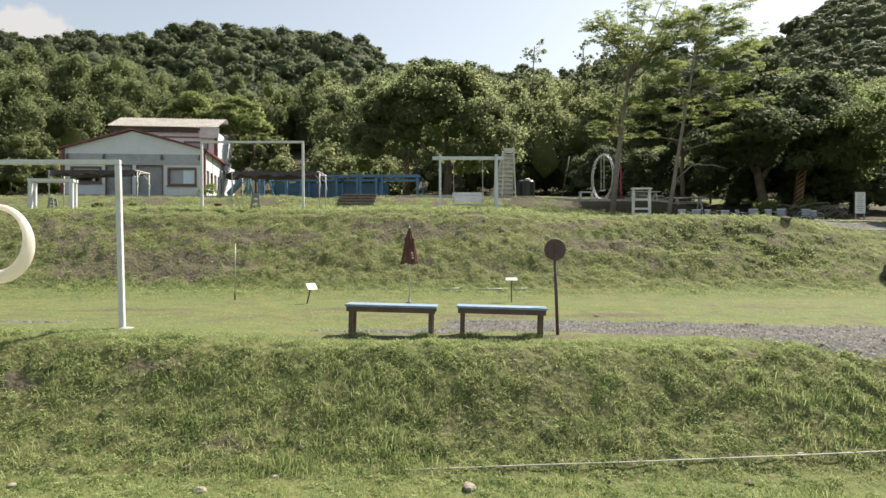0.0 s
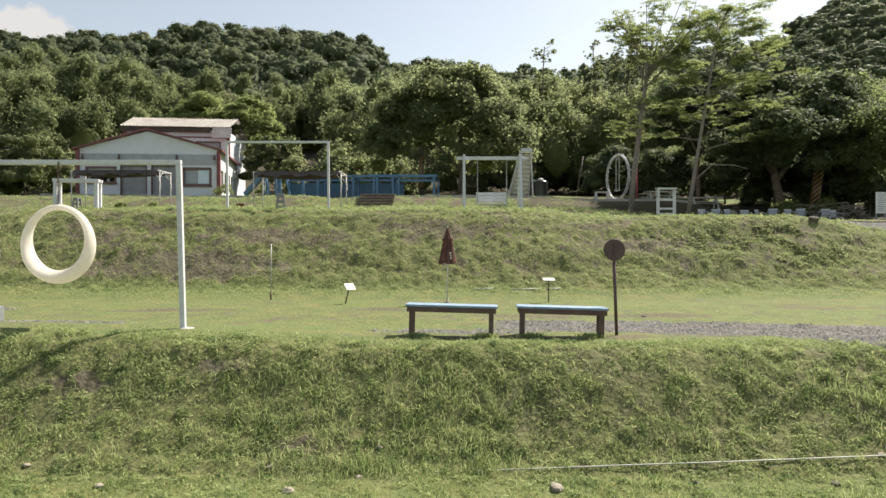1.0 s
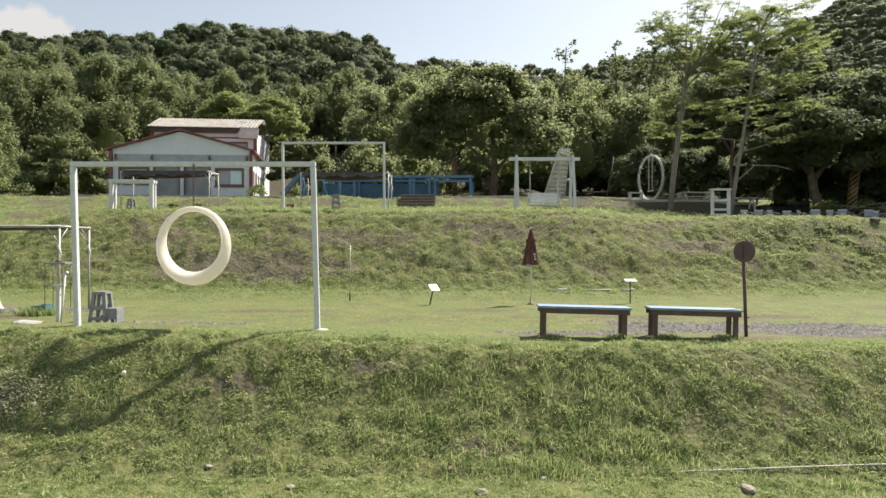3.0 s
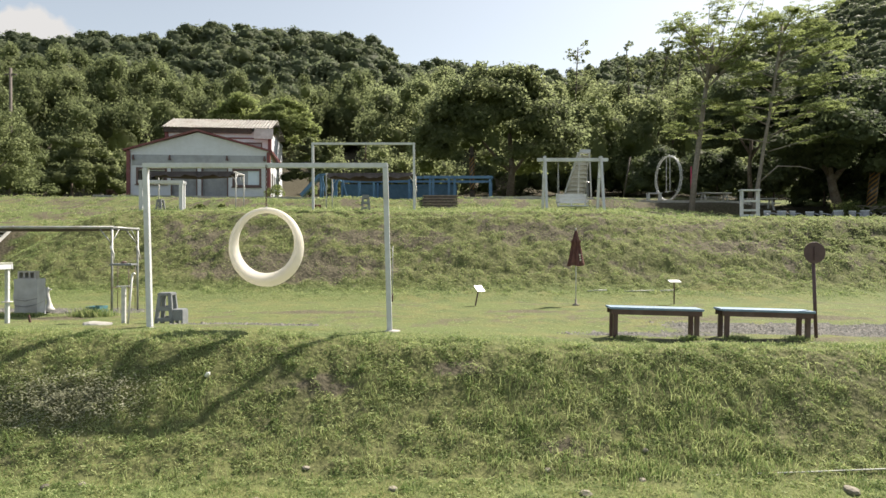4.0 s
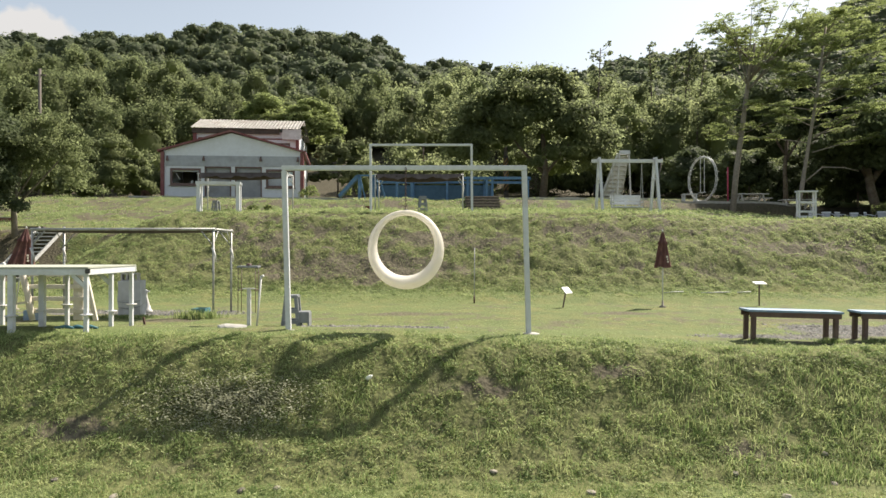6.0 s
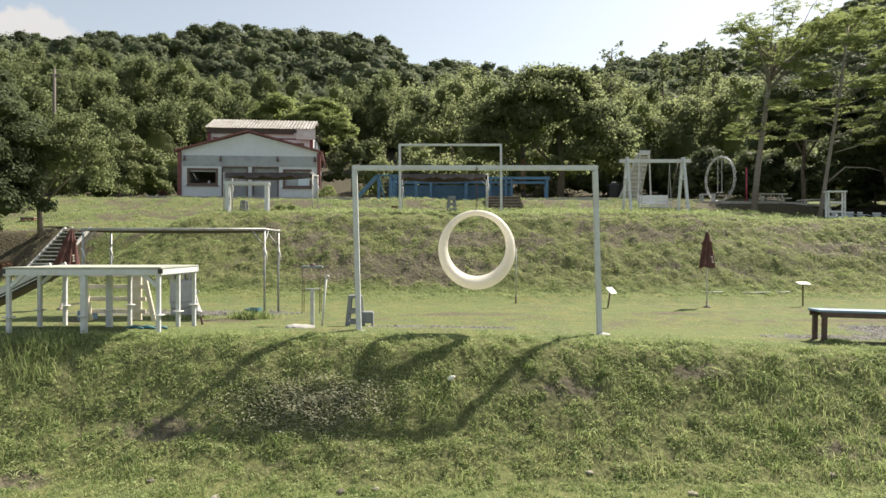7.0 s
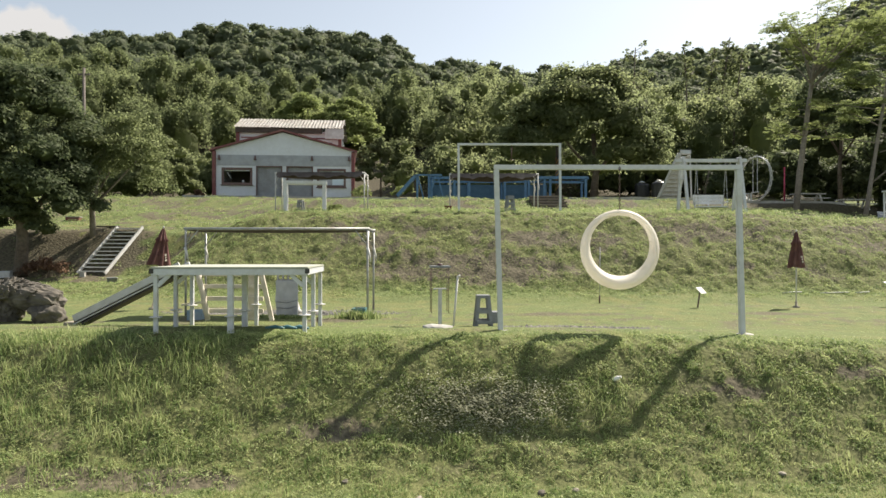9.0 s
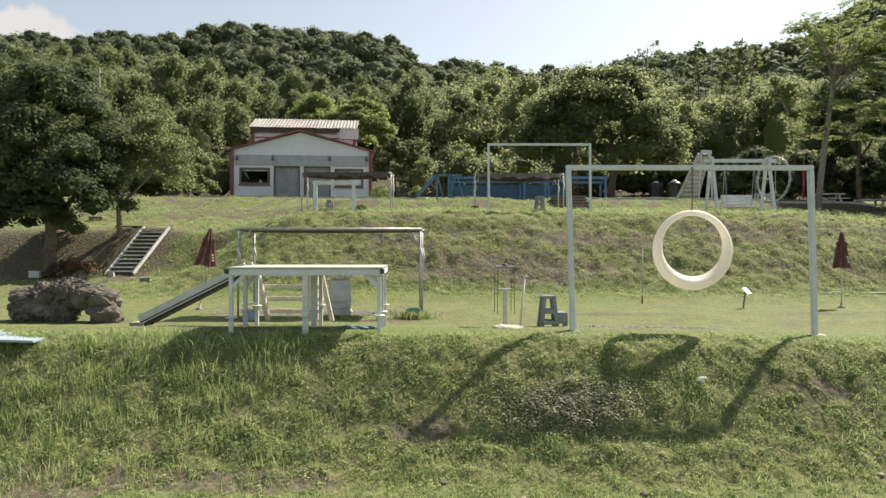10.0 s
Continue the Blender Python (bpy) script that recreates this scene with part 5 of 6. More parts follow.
def house():
    W, D, H, A, SK = 9.15, 7.6, 3.2, 4.42, 5.5
    t = thing("house", pose(-25.55, 41.1, 5.0, 0, 0, 4.2), "low white house with maroon trim and grey shutters", "house")
    holes = [(0.42, 2.45, 0.85, 2.0), (2.7, 4.45, 0.05, 2.12), (4.72, 6.5, 0.05, 2.12), (6.78, 8.72, 0.72, 1.98)]
    bm = B()
    wall_panel(bm, W, H, 0.2, holes)
    part("front_wall", bm, WALL, t)
    bm = B()
    vs = [bm.verts.new(p) for p in ((0, 0, H), (W, 0, H), (W / 2 - 0.1, 0, A), (0, 0.2, H), (W, 0.2, H), (W / 2 - 0.1, 0.2, A))]
    for f in ((0, 1, 2), (5, 4, 3), (0, 3, 4, 1), (1, 4, 5, 2), (2, 5, 3, 0)):
        bm.faces.new([vs[i] for i in f])
    part("gable", bm, WALL, t)
    bm = B()
    m = [(0.8 + 1.3 * i, 0.8 + 1.3 * i + 0.95, 0.7, 1.95) for i in range(5)]
    wall_panel(bm, D, H, 0.2, m)
    bmesh.ops.transform(bm, matrix=Matrix.Translation((W, 0.2, 0)) @ Matrix.Rotation(radians(90 + SK), 4, "Z"), verts=bm.verts[:])
    part("side_wall", bm, WALL, t)
    for a, b, c, d in m:
        part("side_window", box(B(), (W - 0.12 - math.tan(radians(SK)) * (a + b) / 2, 0.2 + (a + b) / 2, (c + d) / 2), (0.04, b - a, d - c), Matrix.Rotation(radians(SK), 3, "Z")), FRAME, t, "brown framed side window")
    part("side_wall", box(B(), (0.1, 0.2 + D / 2, H / 2), (0.2, D, H)), WALL, t)
    part("back_wall", box(B(), (W / 2 - 0.4, D + 0.3, H / 2), (W - 0.8, 0.2, H)), WALL, t)
    # roof slabs with overhang
    for x0, s in ((-0.35, 1), (W + 0.35, -1)):
        bm = B()
        top = Vector((W / 2 - 0.1, -0.25, A + 0.06))
        low = Vector((x0, -0.25, H - 0.12))
        back = Vector((-0.75 if s < 0 else 0, D + 0.6, 0))
        ridge_back = Vector((0, D + 0.6, 0))
        th = Vector((0, 0, 0.12))
        q = [bm.verts.new(p) for p in (low, top, top + ridge_back, low + back, low + th, top + th, top + ridge_back + th, low + back + th)]
        for f in ((0, 1, 2, 3), (4, 7, 6, 5), (0, 4, 5, 1), (1, 5, 6, 2), (2, 6, 7, 3), (3, 7, 4, 0)):
            bm.faces.new([q[i] for i in f])
        roof = part("roof_slope", bm, MAROON, t, "maroon roof sheet with a wide eave")
    for x in (-0.06, W + 0.06):
        part("corner_post", box(B(), (x, -0.03, H / 2 - 0.05), (0.22, 0.22, H - 0.1)), MAROON, t)
    part("fascia_band", box(B(), (W / 2, -0.02, 2.5), (W - 0.3, 0.035, 0.72)), GREY_BAND, t, "plain grey metal signboard band")
    part("plinth", box(B(), (W / 2, -0.2, -0.25), (W + 0.3, 0.6, 0.42)), CONCRETE, t)
    for x in (0.28, 2.66, 6.45, 8.95):
        lamp = part("wall_lamp", lathe(B(), [(0.03, 0.3), (0.05, 0.26), (0.09, 0.05), (0.1, 0.0), (0.085, 0.0)], 10, (x, -0.16, 2.5)), FRAME, t, "dark brown wall lamp")
        part("lamp_arm", tube(B(), [(x, -0.03, 2.72), (x, -0.08, 2.84), (x, -0.16, 2.79)], 0.02, 6), FRAME, lamp)
    for a, b, c, d in (holes[0], holes[3]):
        wf = part("window", box(B(), ((a + b) / 2, 0.12, (c + d) / 2), (0.01, 0.01, 0.01)), FRAME, t, "brown framed front window")
        bm = B()
        for zz in (c + 0.07, d - 0.07):
            box(bm, ((a + b) / 2, 0.02, zz), (b - a, 0.12, 0.14))
        for xx in (a + 0.07, b - 0.07):
            box(bm, (xx, 0.02, (c + d) / 2), (0.14, 0.12, d - c - 0.28))
        part("window_frame", bm, FRAME, wf)
        part("window_sill", box(B(), ((a + b) / 2, -0.06, c - 0.03), (b - a + 0.1, 0.16, 0.06)), FRAME, wf)
    a, b, c, d = holes[0]
    part("blind", box(B(), ((a + b) / 2, 0.12, d - 0.15), (b - a - 0.15, 0.03, 0.14)), WALL, t, "rolled pale blind")
    part("counter_jar", lathe(B(), [(0.09, 0), (0.09, 0.3), (0.05, 0.36)], 12, (1.75, 0.4, c)), WHITE_OLD, t)
    part("loose_strip", beam(B(), (0.75, 0.1, d - 0.3), (1.05, 0.1, d - 0.75), 0.02, 0.03), WHITE_OLD, t)
    a, b, c, d = holes[3]
    part("window_board", box(B(), ((a + b) / 2 - 0.35, 0.14, (c + d) / 2), (1.0, 0.02, d - c)), GREY_BAND, t)
    part("poster", box(B(), (b - 0.5, 0.1, (c + d) / 2 + 0.0), (0.85, 0.02, 0.95)), POSTER, t, "pale blue poster in the window")
    for a, b, c, d in holes[1:3]:
        sh = part("roller_shutter", box(B(), ((a + b) / 2, 0.14, (c + d) / 2), (b - a, 0.03, d - c)), SHUTTER, t, "grey metal roller shutter")
        bm = B()
        for i in range(22):
            box(bm, ((a + b) / 2, 0.12, c + 0.05 + i * 0.095), (b - a - 0.06, 0.02, 0.06))
        part("shutter_slats", bm, SHUTTER, sh)
        bm = B()
        box(bm, ((a + b) / 2, 0.0, d - 0.03), (b - a, 0.1, 0.07))
        for xx in (a + 0.035, b - 0.035):
            box(bm, (xx, 0.0, (c + d) / 2 - 0.04), (0.07, 0.1, d - c - 0.08))
        part("shutter_frame", bm, FRAME, sh)
    part("interior_floor", box(B(), (W / 2, D / 2, 0.02), (W - 0.5, D - 0.2, 0.04)), INSIDE, t)
    part("interior_wall", box(B(), (W / 2, 3.0, H / 2), (W - 0.5, 0.1, H - 0.1)), INSIDE, t)


house()


def rear_building():
    W, D, H = 8.1, 6.0, 5.6
    t = thing("rear_building", pose(-26.85, 49.6, 5.55, 0, 0, 5.5), "taller white building with a corrugated pale roof behind", "house")
    bm = B()
    wall_panel(bm, W, H, 0.2, [(5.6, 7.5, 3.6, 4.7), (0.7, 2.6, 3.6, 4.7)])
    part("front_wall", bm, WALL, t)
    part("side_wall", box(B(), (W - 0.1, 0.2 + D / 2, H / 2), (0.2, D, H)), WALL, t)
    part("side_wall", box(B(), (0.1, 0.2 + D / 2, H / 2), (0.2, D, H)), WALL, t)
    part("back_wall", box(B(), (W / 2, D + 0.3, H / 2), (W, 0.2, H)), WALL, t)
    for x in (-0.05, W + 0.05):
        part("corner_post", box(B(), (x, -0.03, H / 2), (0.25, 0.25, H)), MAROON, t)
    part("eave_beam", box(B(), (W / 2 - 0.8, -0.2, H + 0.03), (W - 1.2, 0.2, 0.4)), DARK, t, "dark rough eave board")
    part("wall_rail", box(B(), (W / 2, -0.03, H - 0.55), (W - 0.4, 0.06, 0.1)), MAROON, t)
    for x in (1.65, 6.55):
        wd = part("window", box(B(), (x, 0.12, 4.15), (1.9, 0.03, 1.1)), GREY_BAND, t, "grey shuttered window")
        bm = B()
        for zz in (3.62, 4.68):
            box(bm, (x, 0.0, zz), (1.95, 0.1, 0.08))
        for xx in (x - 0.94, x + 0.94):
            box(bm, (xx, 0.0, 4.15), (0.08, 0.1, 1.0))
        part("window_frame", bm, FRAME, wd)
    # corrugated roof sheet
    bm = B()
    n = 130
    rows = []
    for y, z in ((-0.5, H + 0.22), (2.3, H + 1.45), (6.4, H + 0.3)):
        rows.append([bm.verts.new((-0.3 + (W + 0.6) * i / n, y, z + 0.035 * math.sin(i * 1.5708))) for i in range(n + 1)])
    for a, b in zip(rows, rows[1:]):
        for i in range(n):
            bm.faces.new((a[i], a[i + 1], b[i + 1], b[i])).smooth = False
    bmesh.ops.solidify(bm, geom=bm.faces[:], thickness=0.03)
    part("roof", bm, ROOF, t, "pale corrugated roof with rust streaks")
    part("roof_flap", box(B(), (W - 0.35, -0.55, H - 0.25), (1.5, 0.05, 0.9), Matrix.Rotation(radians(-14), 3, "X")), ROOF, t)


rear_building()


# ---- trees that stand apart ----
def airy(g, limbs_in, n_pads, pad_r, along=0.45, wide=0.9):
    """Small flat sprays along the outer parts of the limbs."""
    out = []
    for i in range(n_pads):
        pts = limbs_in[i % len(limbs_in)][0]
        s = along + (1.08 - along) * g.uniform(0, 1) ** 0.8
        a, b = Vector(pts[0]), Vector(pts[-1])
        m = Vector(pts[1])
        p = a.lerp(m, s * 2) if s < 0.5 else m.lerp(b, s * 2 - 1)
        r = pad_r * g.uniform(0.6, 1.5)
        p = p + Vector((g.normal() * wide * 0.55, g.normal() * wide * 0.55, g.normal() * 0.08))
        out.append((p.x, p.y, p.z, r, r * 0.9, 0.03 + r * 0.12))
    return np.array(out)


def twiggy(g, limbs_in, per_limb, reach, rise=0.1):
    """Side twigs along the outer half of each limb."""
    out = []
    for pts, r in limbs_in:
        p = [Vector(q) for q in pts]
        for _ in range(per_limb):
            s = g.uniform(0.35, 0.98)
            q = p[0].lerp(p[1], s * 2) if s < 0.5 else p[1].lerp(p[2], s * 2 - 1)
            d = (p[2] - p[0]).normalized() + Vector((g.normal(), g.normal(), 0)) * 0.9
            e = q + d.normalized() * reach * g.uniform(0.5, 1.2) + Vector((0, 0, rise * g.normal()))
            out.append(([q, q.lerp(e, 0.5) + Vector((0, 0, 0.06)), e], r * 0.4))
    return out


# a slender tree whose limbs fan out into a flat umbrella
g1 = np.random.default_rng(11)
limbs = []
for i in range(20):
    a = 2 * math.pi * i / 20 + g1.uniform(-0.2, 0.2)
    rr = g1.uniform(0.3, 1.0) ** 0.6
    p = Vector((1.75 + 3.3 * rr * math.cos(a), 3.0 * rr * math.sin(a), 10.5 + 1.6 * (1 - rr ** 2) * g1.uniform(0.6, 1.0) - 0.75 * max(0, rr * math.cos(a)) * g1.uniform(0, 2)))
    h = g1.uniform(6.9, 9.3)
    q = Vector((0.78 + 0.17 * (h - 6.4), 0, h))
    limbs.append(([q, q.lerp(p, 0.5) + Vector((0, 0, -0.25)), p], 0.05))
low = []
for i in range(10):
    h = g1.uniform(4.4, 7.0)
    s = g1.choice((-1, -1, 1))
    q = Vector((0.2 + 0.09 * h, 0, h))
    p = q + Vector((s * g1.uniform(0.8, 1.9), g1.uniform(-1, 1), g1.uniform(0.0, 0.6)))
    low.append(([q, q.lerp(p, 0.5), p], 0.022))
fine = twiggy(g1, limbs, 5, 0.9) + twiggy(g1, low, 2, 0.6)
sprays = np.vstack([airy(g1, limbs, 220, 0.15, 0.75, 0.5), airy(g1, fine, 1250, 0.15, 0.4, 0.42)])
tree("feathery_tree", (9.4, 34.0, 3.2), [(0, 0, -0.3), (0.25, 0, 2.5), (0.55, 0, 4.8), (0.75, 0, 6.4), (1.0, 0, 8.2), (1.3, 0, 9.8)], 0.17, limbs + low + fine, sprays, 40, 0.085, LEAF_LIGHT, BARK_PALE, "tall slender tree with flat layers of feathery light leaves", up=1.2, corners=3)

# a slender tree with wide flat storeys
limbs = []
for i in range(32):
    h = 4.3 + 6.7 * ((i + g1.uniform(0, 1)) / 32) ** 0.85
    a = i * 2.4 + g1.uniform(-0.3, 0.3)
    rr = g1.uniform(2.4, 4.4) * (1 - max(0, h - 7.5) / 6.0)
    q = Vector((0.4 + 0.14 * h, 0.05 * h, h - 0.8))
    p = Vector((0.6 + 0.2 * h + rr * math.cos(a), 0.6 + rr * math.sin(a), h + 0.1))
    limbs.append(([q, q.lerp(p, 0.5) + Vector((0, 0, 0.1)), p], 0.035))
fine = twiggy(g1, limbs, 4, 1.0, 0.05)
sprays = np.vstack([airy(g1, limbs, 320, 0.2, 0.3, 0.4), airy(g1, fine, 1250, 0.2, 0.25, 0.36)])
limbs.append(([(0.45, 0, 2.0), (1.2, -0.3, 2.75), (2.2, -0.5, 2.7), (2.9, -0.6, 2.5)], 0.05))
tree("layered_tree", (11.65, 31.7, 3.0), [(0, 0, -0.3), (0.3, 0, 1.6), (0.55, 0, 3.2), (1.1, 0, 6.5), (1.9, 0.5, 10.4)], 0.12, limbs + fine, sprays, 46, 0.095, LEAF_LIGHT, BARK_PALE, "slender tree with wide flat layers of green leaves", up=1.3, corners=3)

bl = np.vstack([crown_blobs((1.3, 0.6, 5.4), (4.3, 3.8, 4.6), 110, 1.05, 21, 0.7, 0.6), crown_blobs((-1.2, -2.6, 4.6), (4.0, 2.6, 1.7), 34, 0.9, 121, 0.5, 0.4)])
tree("dark_broad_tree", (19.35, 36.8, 3.5), [(0.3, 0, -0.3), (-0.2, 0, 1.6), (-0.5, 0, 3.2), (-0.2, 0, 5)], 0.3, [([(-0.3, 0, 2), (0.9, 0, 3.6), (1.8, 0, 5.5)], 0.2), ([(-0.4, 0, 2.4), (-1.5, 0, 4), (-2.2, 0.3, 5.6)], 0.16)], bl, 250, 0.26, LEAF_DARK, BARK, "large dense dark-green tree over the chairs", core=0.55, corners=3, aspect=0.8)

bl = crown_blobs((0, 0, 6.2), (3.0, 2.5, 3.2), 50, 1.05, 33, 0.8, 0.5)
tree("tall_dark_tree", (15.6, 39.6, gzf(15.6, 39.6)), [(0, 0, -0.3), (-0.1, 0, 2.5), (0.1, 0, 5.5)], 0.17, [([(0, 0, 3.2), (0.9, 0, 4.6), (1.5, 0, 6)], 0.08), ([(0, 0, 3.4), (-0.9, 0, 4.8), (-1.5, 0, 6)], 0.08)], bl, 380, 0.2, LEAF_DARK, BARK, "dense dark-green tree shading the picnic tables", core=0.55)

bl = crown_blobs((0, 0, 5.0), (4.0, 3.2, 4.4), 60, 1.1, 29, 0.7)
tree("shade_tree", (25.0, 40.8, gzf(25.0, 40.8)), [(0, 0, -0.3), (0.2, 0, 3), (0, 0, 5)], 0.3, [], bl, 260, 0.24, LEAF_MID, BARK, "tall olive-green tree behind the drive", core=0.55, corners=3, aspect=0.8)

# stands unseen to the right, added for its shade on drive and bank
bl = crown_blobs((0, 0, 5.0), (3.2, 3.0, 2.6), 44, 0.95, 129, 0.6)
tree("drive_tree", (24.2, 27.6, gzf(24.2, 27.6)), [(0, 0, -0.3), (0.1, 0, 2.5), (0, 0, 4.5)], 0.2, [], bl, 170, 0.22, LEAF_MID, BARK, "out-of-view leafy tree that shades the drive", core=0.5)

bl = crown_blobs((-1.0, 0, 4.9), (5.9, 3.2, 4.6), 150, 1.05, 22, 0.66, 0.65)
tree("round_dark_tree", (0.2, 42.3, 5.0), [(0, 0, -0.3), (0.2, 0, 2), (0, 0, 4.5)], 0.3, [([(0.1, 0, 1.6), (1.5, 0, 3.4), (2.4, 0, 4.6)], 0.14), ([(0.1, 0, 1.8), (-1.6, 0, 3.6), (-2.4, 0, 4.8)], 0.14)], bl, 330, 0.22, LEAF_OLIVE, BARK, "broad olive-green tree behind the blue shelter", core=0.45, corners=3, aspect=0.8)

bl = np.vstack([crown_blobs((0.25, 0, 5.3), (2.75, 2.4, 4.0), 120, 0.72, 23, 0.85, 0.55), crown_blobs((-0.2, -0.7, 2.55), (1.75, 1.3, 1.2), 44, 0.5, 123, 0.9, 0.4)])
tree("broadleaf_tree", (-27.5, 25.0, 0.7), [(0, 0, -0.3), (0.1, 0, 1.2), (0.0, 0, 2.2), (-0.2, 0, 4.5)], 0.26, [([(0.05, 0, 1.6), (1.2, 0, 3.2), (1.8, 0.2, 5)], 0.13), ([(0, 0, 1.8), (-1.3, 0, 3.2), (-2, 0, 5)], 0.13)], bl, 330, 0.16, LEAF_DARK, BARK, "tall dense broadleaf tree on the bank", core=0.55)

bl = crown_blobs((1.4, 0, 3.6), (2.4, 1.9, 2.1), 120, 0.42, 24, 0.85, 0.3)
tree("fine_leaved_tree", (-25.6, 26.9, 2.3), [(0, 0, -0.4), (-0.05, 0, 0.9), (0.05, 0, 1.7), (0.3, 0, 3), (0.9, 0, 5)], 0.13, [([(0, 0, 1.1), (0.9, 0, 2), (2.4, 0, 3.6)], 0.07), ([(0, 0, 1.2), (-0.3, 0, 2.1), (-0.4, 0, 3.2)], 0.06), ([(0, 0, 1.4), (0.5, 0.3, 2.5), (0.8, 0.4, 4.0)], 0.06)], bl, 165, 0.115, TAN_LEAF, BARK_PALE, "small fine-leaved tree beside the metal stair")

bl = np.vstack([crown_blobs((-0.9, -1.5, 5.2), (2.6, 2.2, 3.4), 60, 0.75, 25, 0.35, 0.7), crown_blobs((3.6, -1.3, 4.9), (2.8, 2.2, 3.4), 64, 0.75, 125, 0.35, 0.7)])
tree("light_green_tree", (-22.5, 57.5, 7.4), [(0, 0, -0.3), (0, 0, 4)], 0.25, [], bl, 190, 0.24, LEAF_LIGHT, BARK, "pale green tree rising behind the house", core=0.4, up=1.6)

# dark-leaved bushes, added to fill the deep shade under the trees
for i, (x, y, r) in enumerate(((11.5, 45.2, 2.3), (15.2, 43.6, 2.4), (18.6, 42.4, 2.2), (21.6, 41.6, 2.1), (24.6, 44.0, 2.5), (28.2, 45.4, 2.7), (31.8, 46.8, 2.8), (23.4, 38.3, 1.9), (26.0, 38.6, 2.2), (28.6, 39.0, 2.3))):
    bl = crown_blobs((0, 0, 1.7), (r, 1.6, 2.3), 40, 0.75, 95 + i, 0.7)
    tree("understorey_bush", (x, y, gzf(x, y)), [(0, 0, -0.1), (0, 0, 1.8)], 0.08, [], bl, 180, 0.2, LEAF_DARK, BARK, "tall dark-leaved bush filling the deep shade behind the chairs", core=0.6)

bl = crown_blobs((0, 0, 3.1), (2.3, 1.8, 2.3), 70, 0.5, 26, 0.8, 0.4)
tree("light_shrub", (-15.3, 49.8, gzf(-15.3, 49.8)), [(0, 0, -0.2), (0, 0, 2.4)], 0.1, [], bl, 150, 0.17, LEAF_OLIVE, BARK, "light green bushy shrub beside the house", core=0.6)

bl = crown_blobs((0.2, 0, 2.5), (3.3, 2.2, 2.9), 80, 0.6, 27, 0.6)
tree("left_shrub", (-31.6, 44.6, 4.9), [(0, 0, -0.2), (0, 0, 1.6)], 0.12, [], bl, 210, 0.15, LEAF_OLIVE, BARK, "rounded green shrub at the edge of the lawn", core=0.6)

bl = crown_blobs((0, 0, 4.1), (4.4, 3.3, 4.0), 70, 0.95, 28)
tree("roadside_tree", (25.2, 33.6, gzf(25.2, 33.6)), [(0, 0, -0.3), (0, 0, 4)], 0.25, [], bl, 330, 0.17, LEAF_MID, BARK, "olive-green leafy tree beside the drive", core=0.35)


def slender_tree(x, y, top, lean, wide, hang, seed, label):
    """A thin bowed stem with ragged tufts: a loose open head, or tufts that hang along it."""
    g = np.random.default_rng(seed)
    z = gzf(x, y)
    h = top - z
    stem = [Vector((lean * (k / 6) ** 2, 0, h * k / 6)) for k in range(7)]
    lim, tufts = [], []
    for i in range(26 if hang else 20):
        k = g.uniform(0.5, 1.0) if hang else 1 - 0.42 * g.uniform(0, 1) ** 1.4
        p = Vector((lean * k * k, 0, h * k))
        r = wide * g.uniform(0.35, 1.1) * (1.2 - 0.7 * k if hang else 1)
        a = g.uniform(0, 2 * math.pi)
        rise = -0.4 * r if hang else r * g.uniform(-0.25, 0.75)
        q = p + Vector((math.cos(a) * r, math.sin(a) * r, rise))
        mid = p.lerp(q, 0.5) + Vector((g.normal() * 0.1, g.normal() * 0.1, 0.22 if hang else g.uniform(-0.15, 0.2)))
        lim.append(([p, mid, q], 0.03))
        for _ in range(5):
            o = mid.lerp(q, g.uniform(0.2, 1.15)) + Vector(g.normal(size=3) * 0.2)
            s_ = g.uniform(0.08, 0.24)
            tufts.append((o.x, o.y, o.z - (0.15 if hang else 0), s_, s_, s_ * g.uniform(0.5, 1.5)))
    tree("slender_tree", (x, y, z), [(0, 0, -0.3)] + stem[1:], 0.11, lim, np.array(tufts), 26, 0.17, LEAF_OLIVE, BARK, label, up=0.3 if hang else 0.8)


slender_tree(8.9, 62.0, 22.0, 0.4, 1.7, False, 40, "thin sparse-crowned tree above the wood")
slender_tree(14.7, 62.0, 22.3, -0.5, 1.3, False, 41, "thin ragged-crowned tree above the wood")
slender_tree(16.2, 59.0, 22.0, 1.3, 1.1, True, 42, "bowed slender tree with drooping tufts")
slender_tree(14.6, 58.5, 20.6, 1.2, 1.1, True, 43, "bowed slender tree with drooping tufts")
slender_tree(17.6, 58.8, 20.6, 1.0, 1.2, True, 44, "bowed slender tree with drooping tufts")

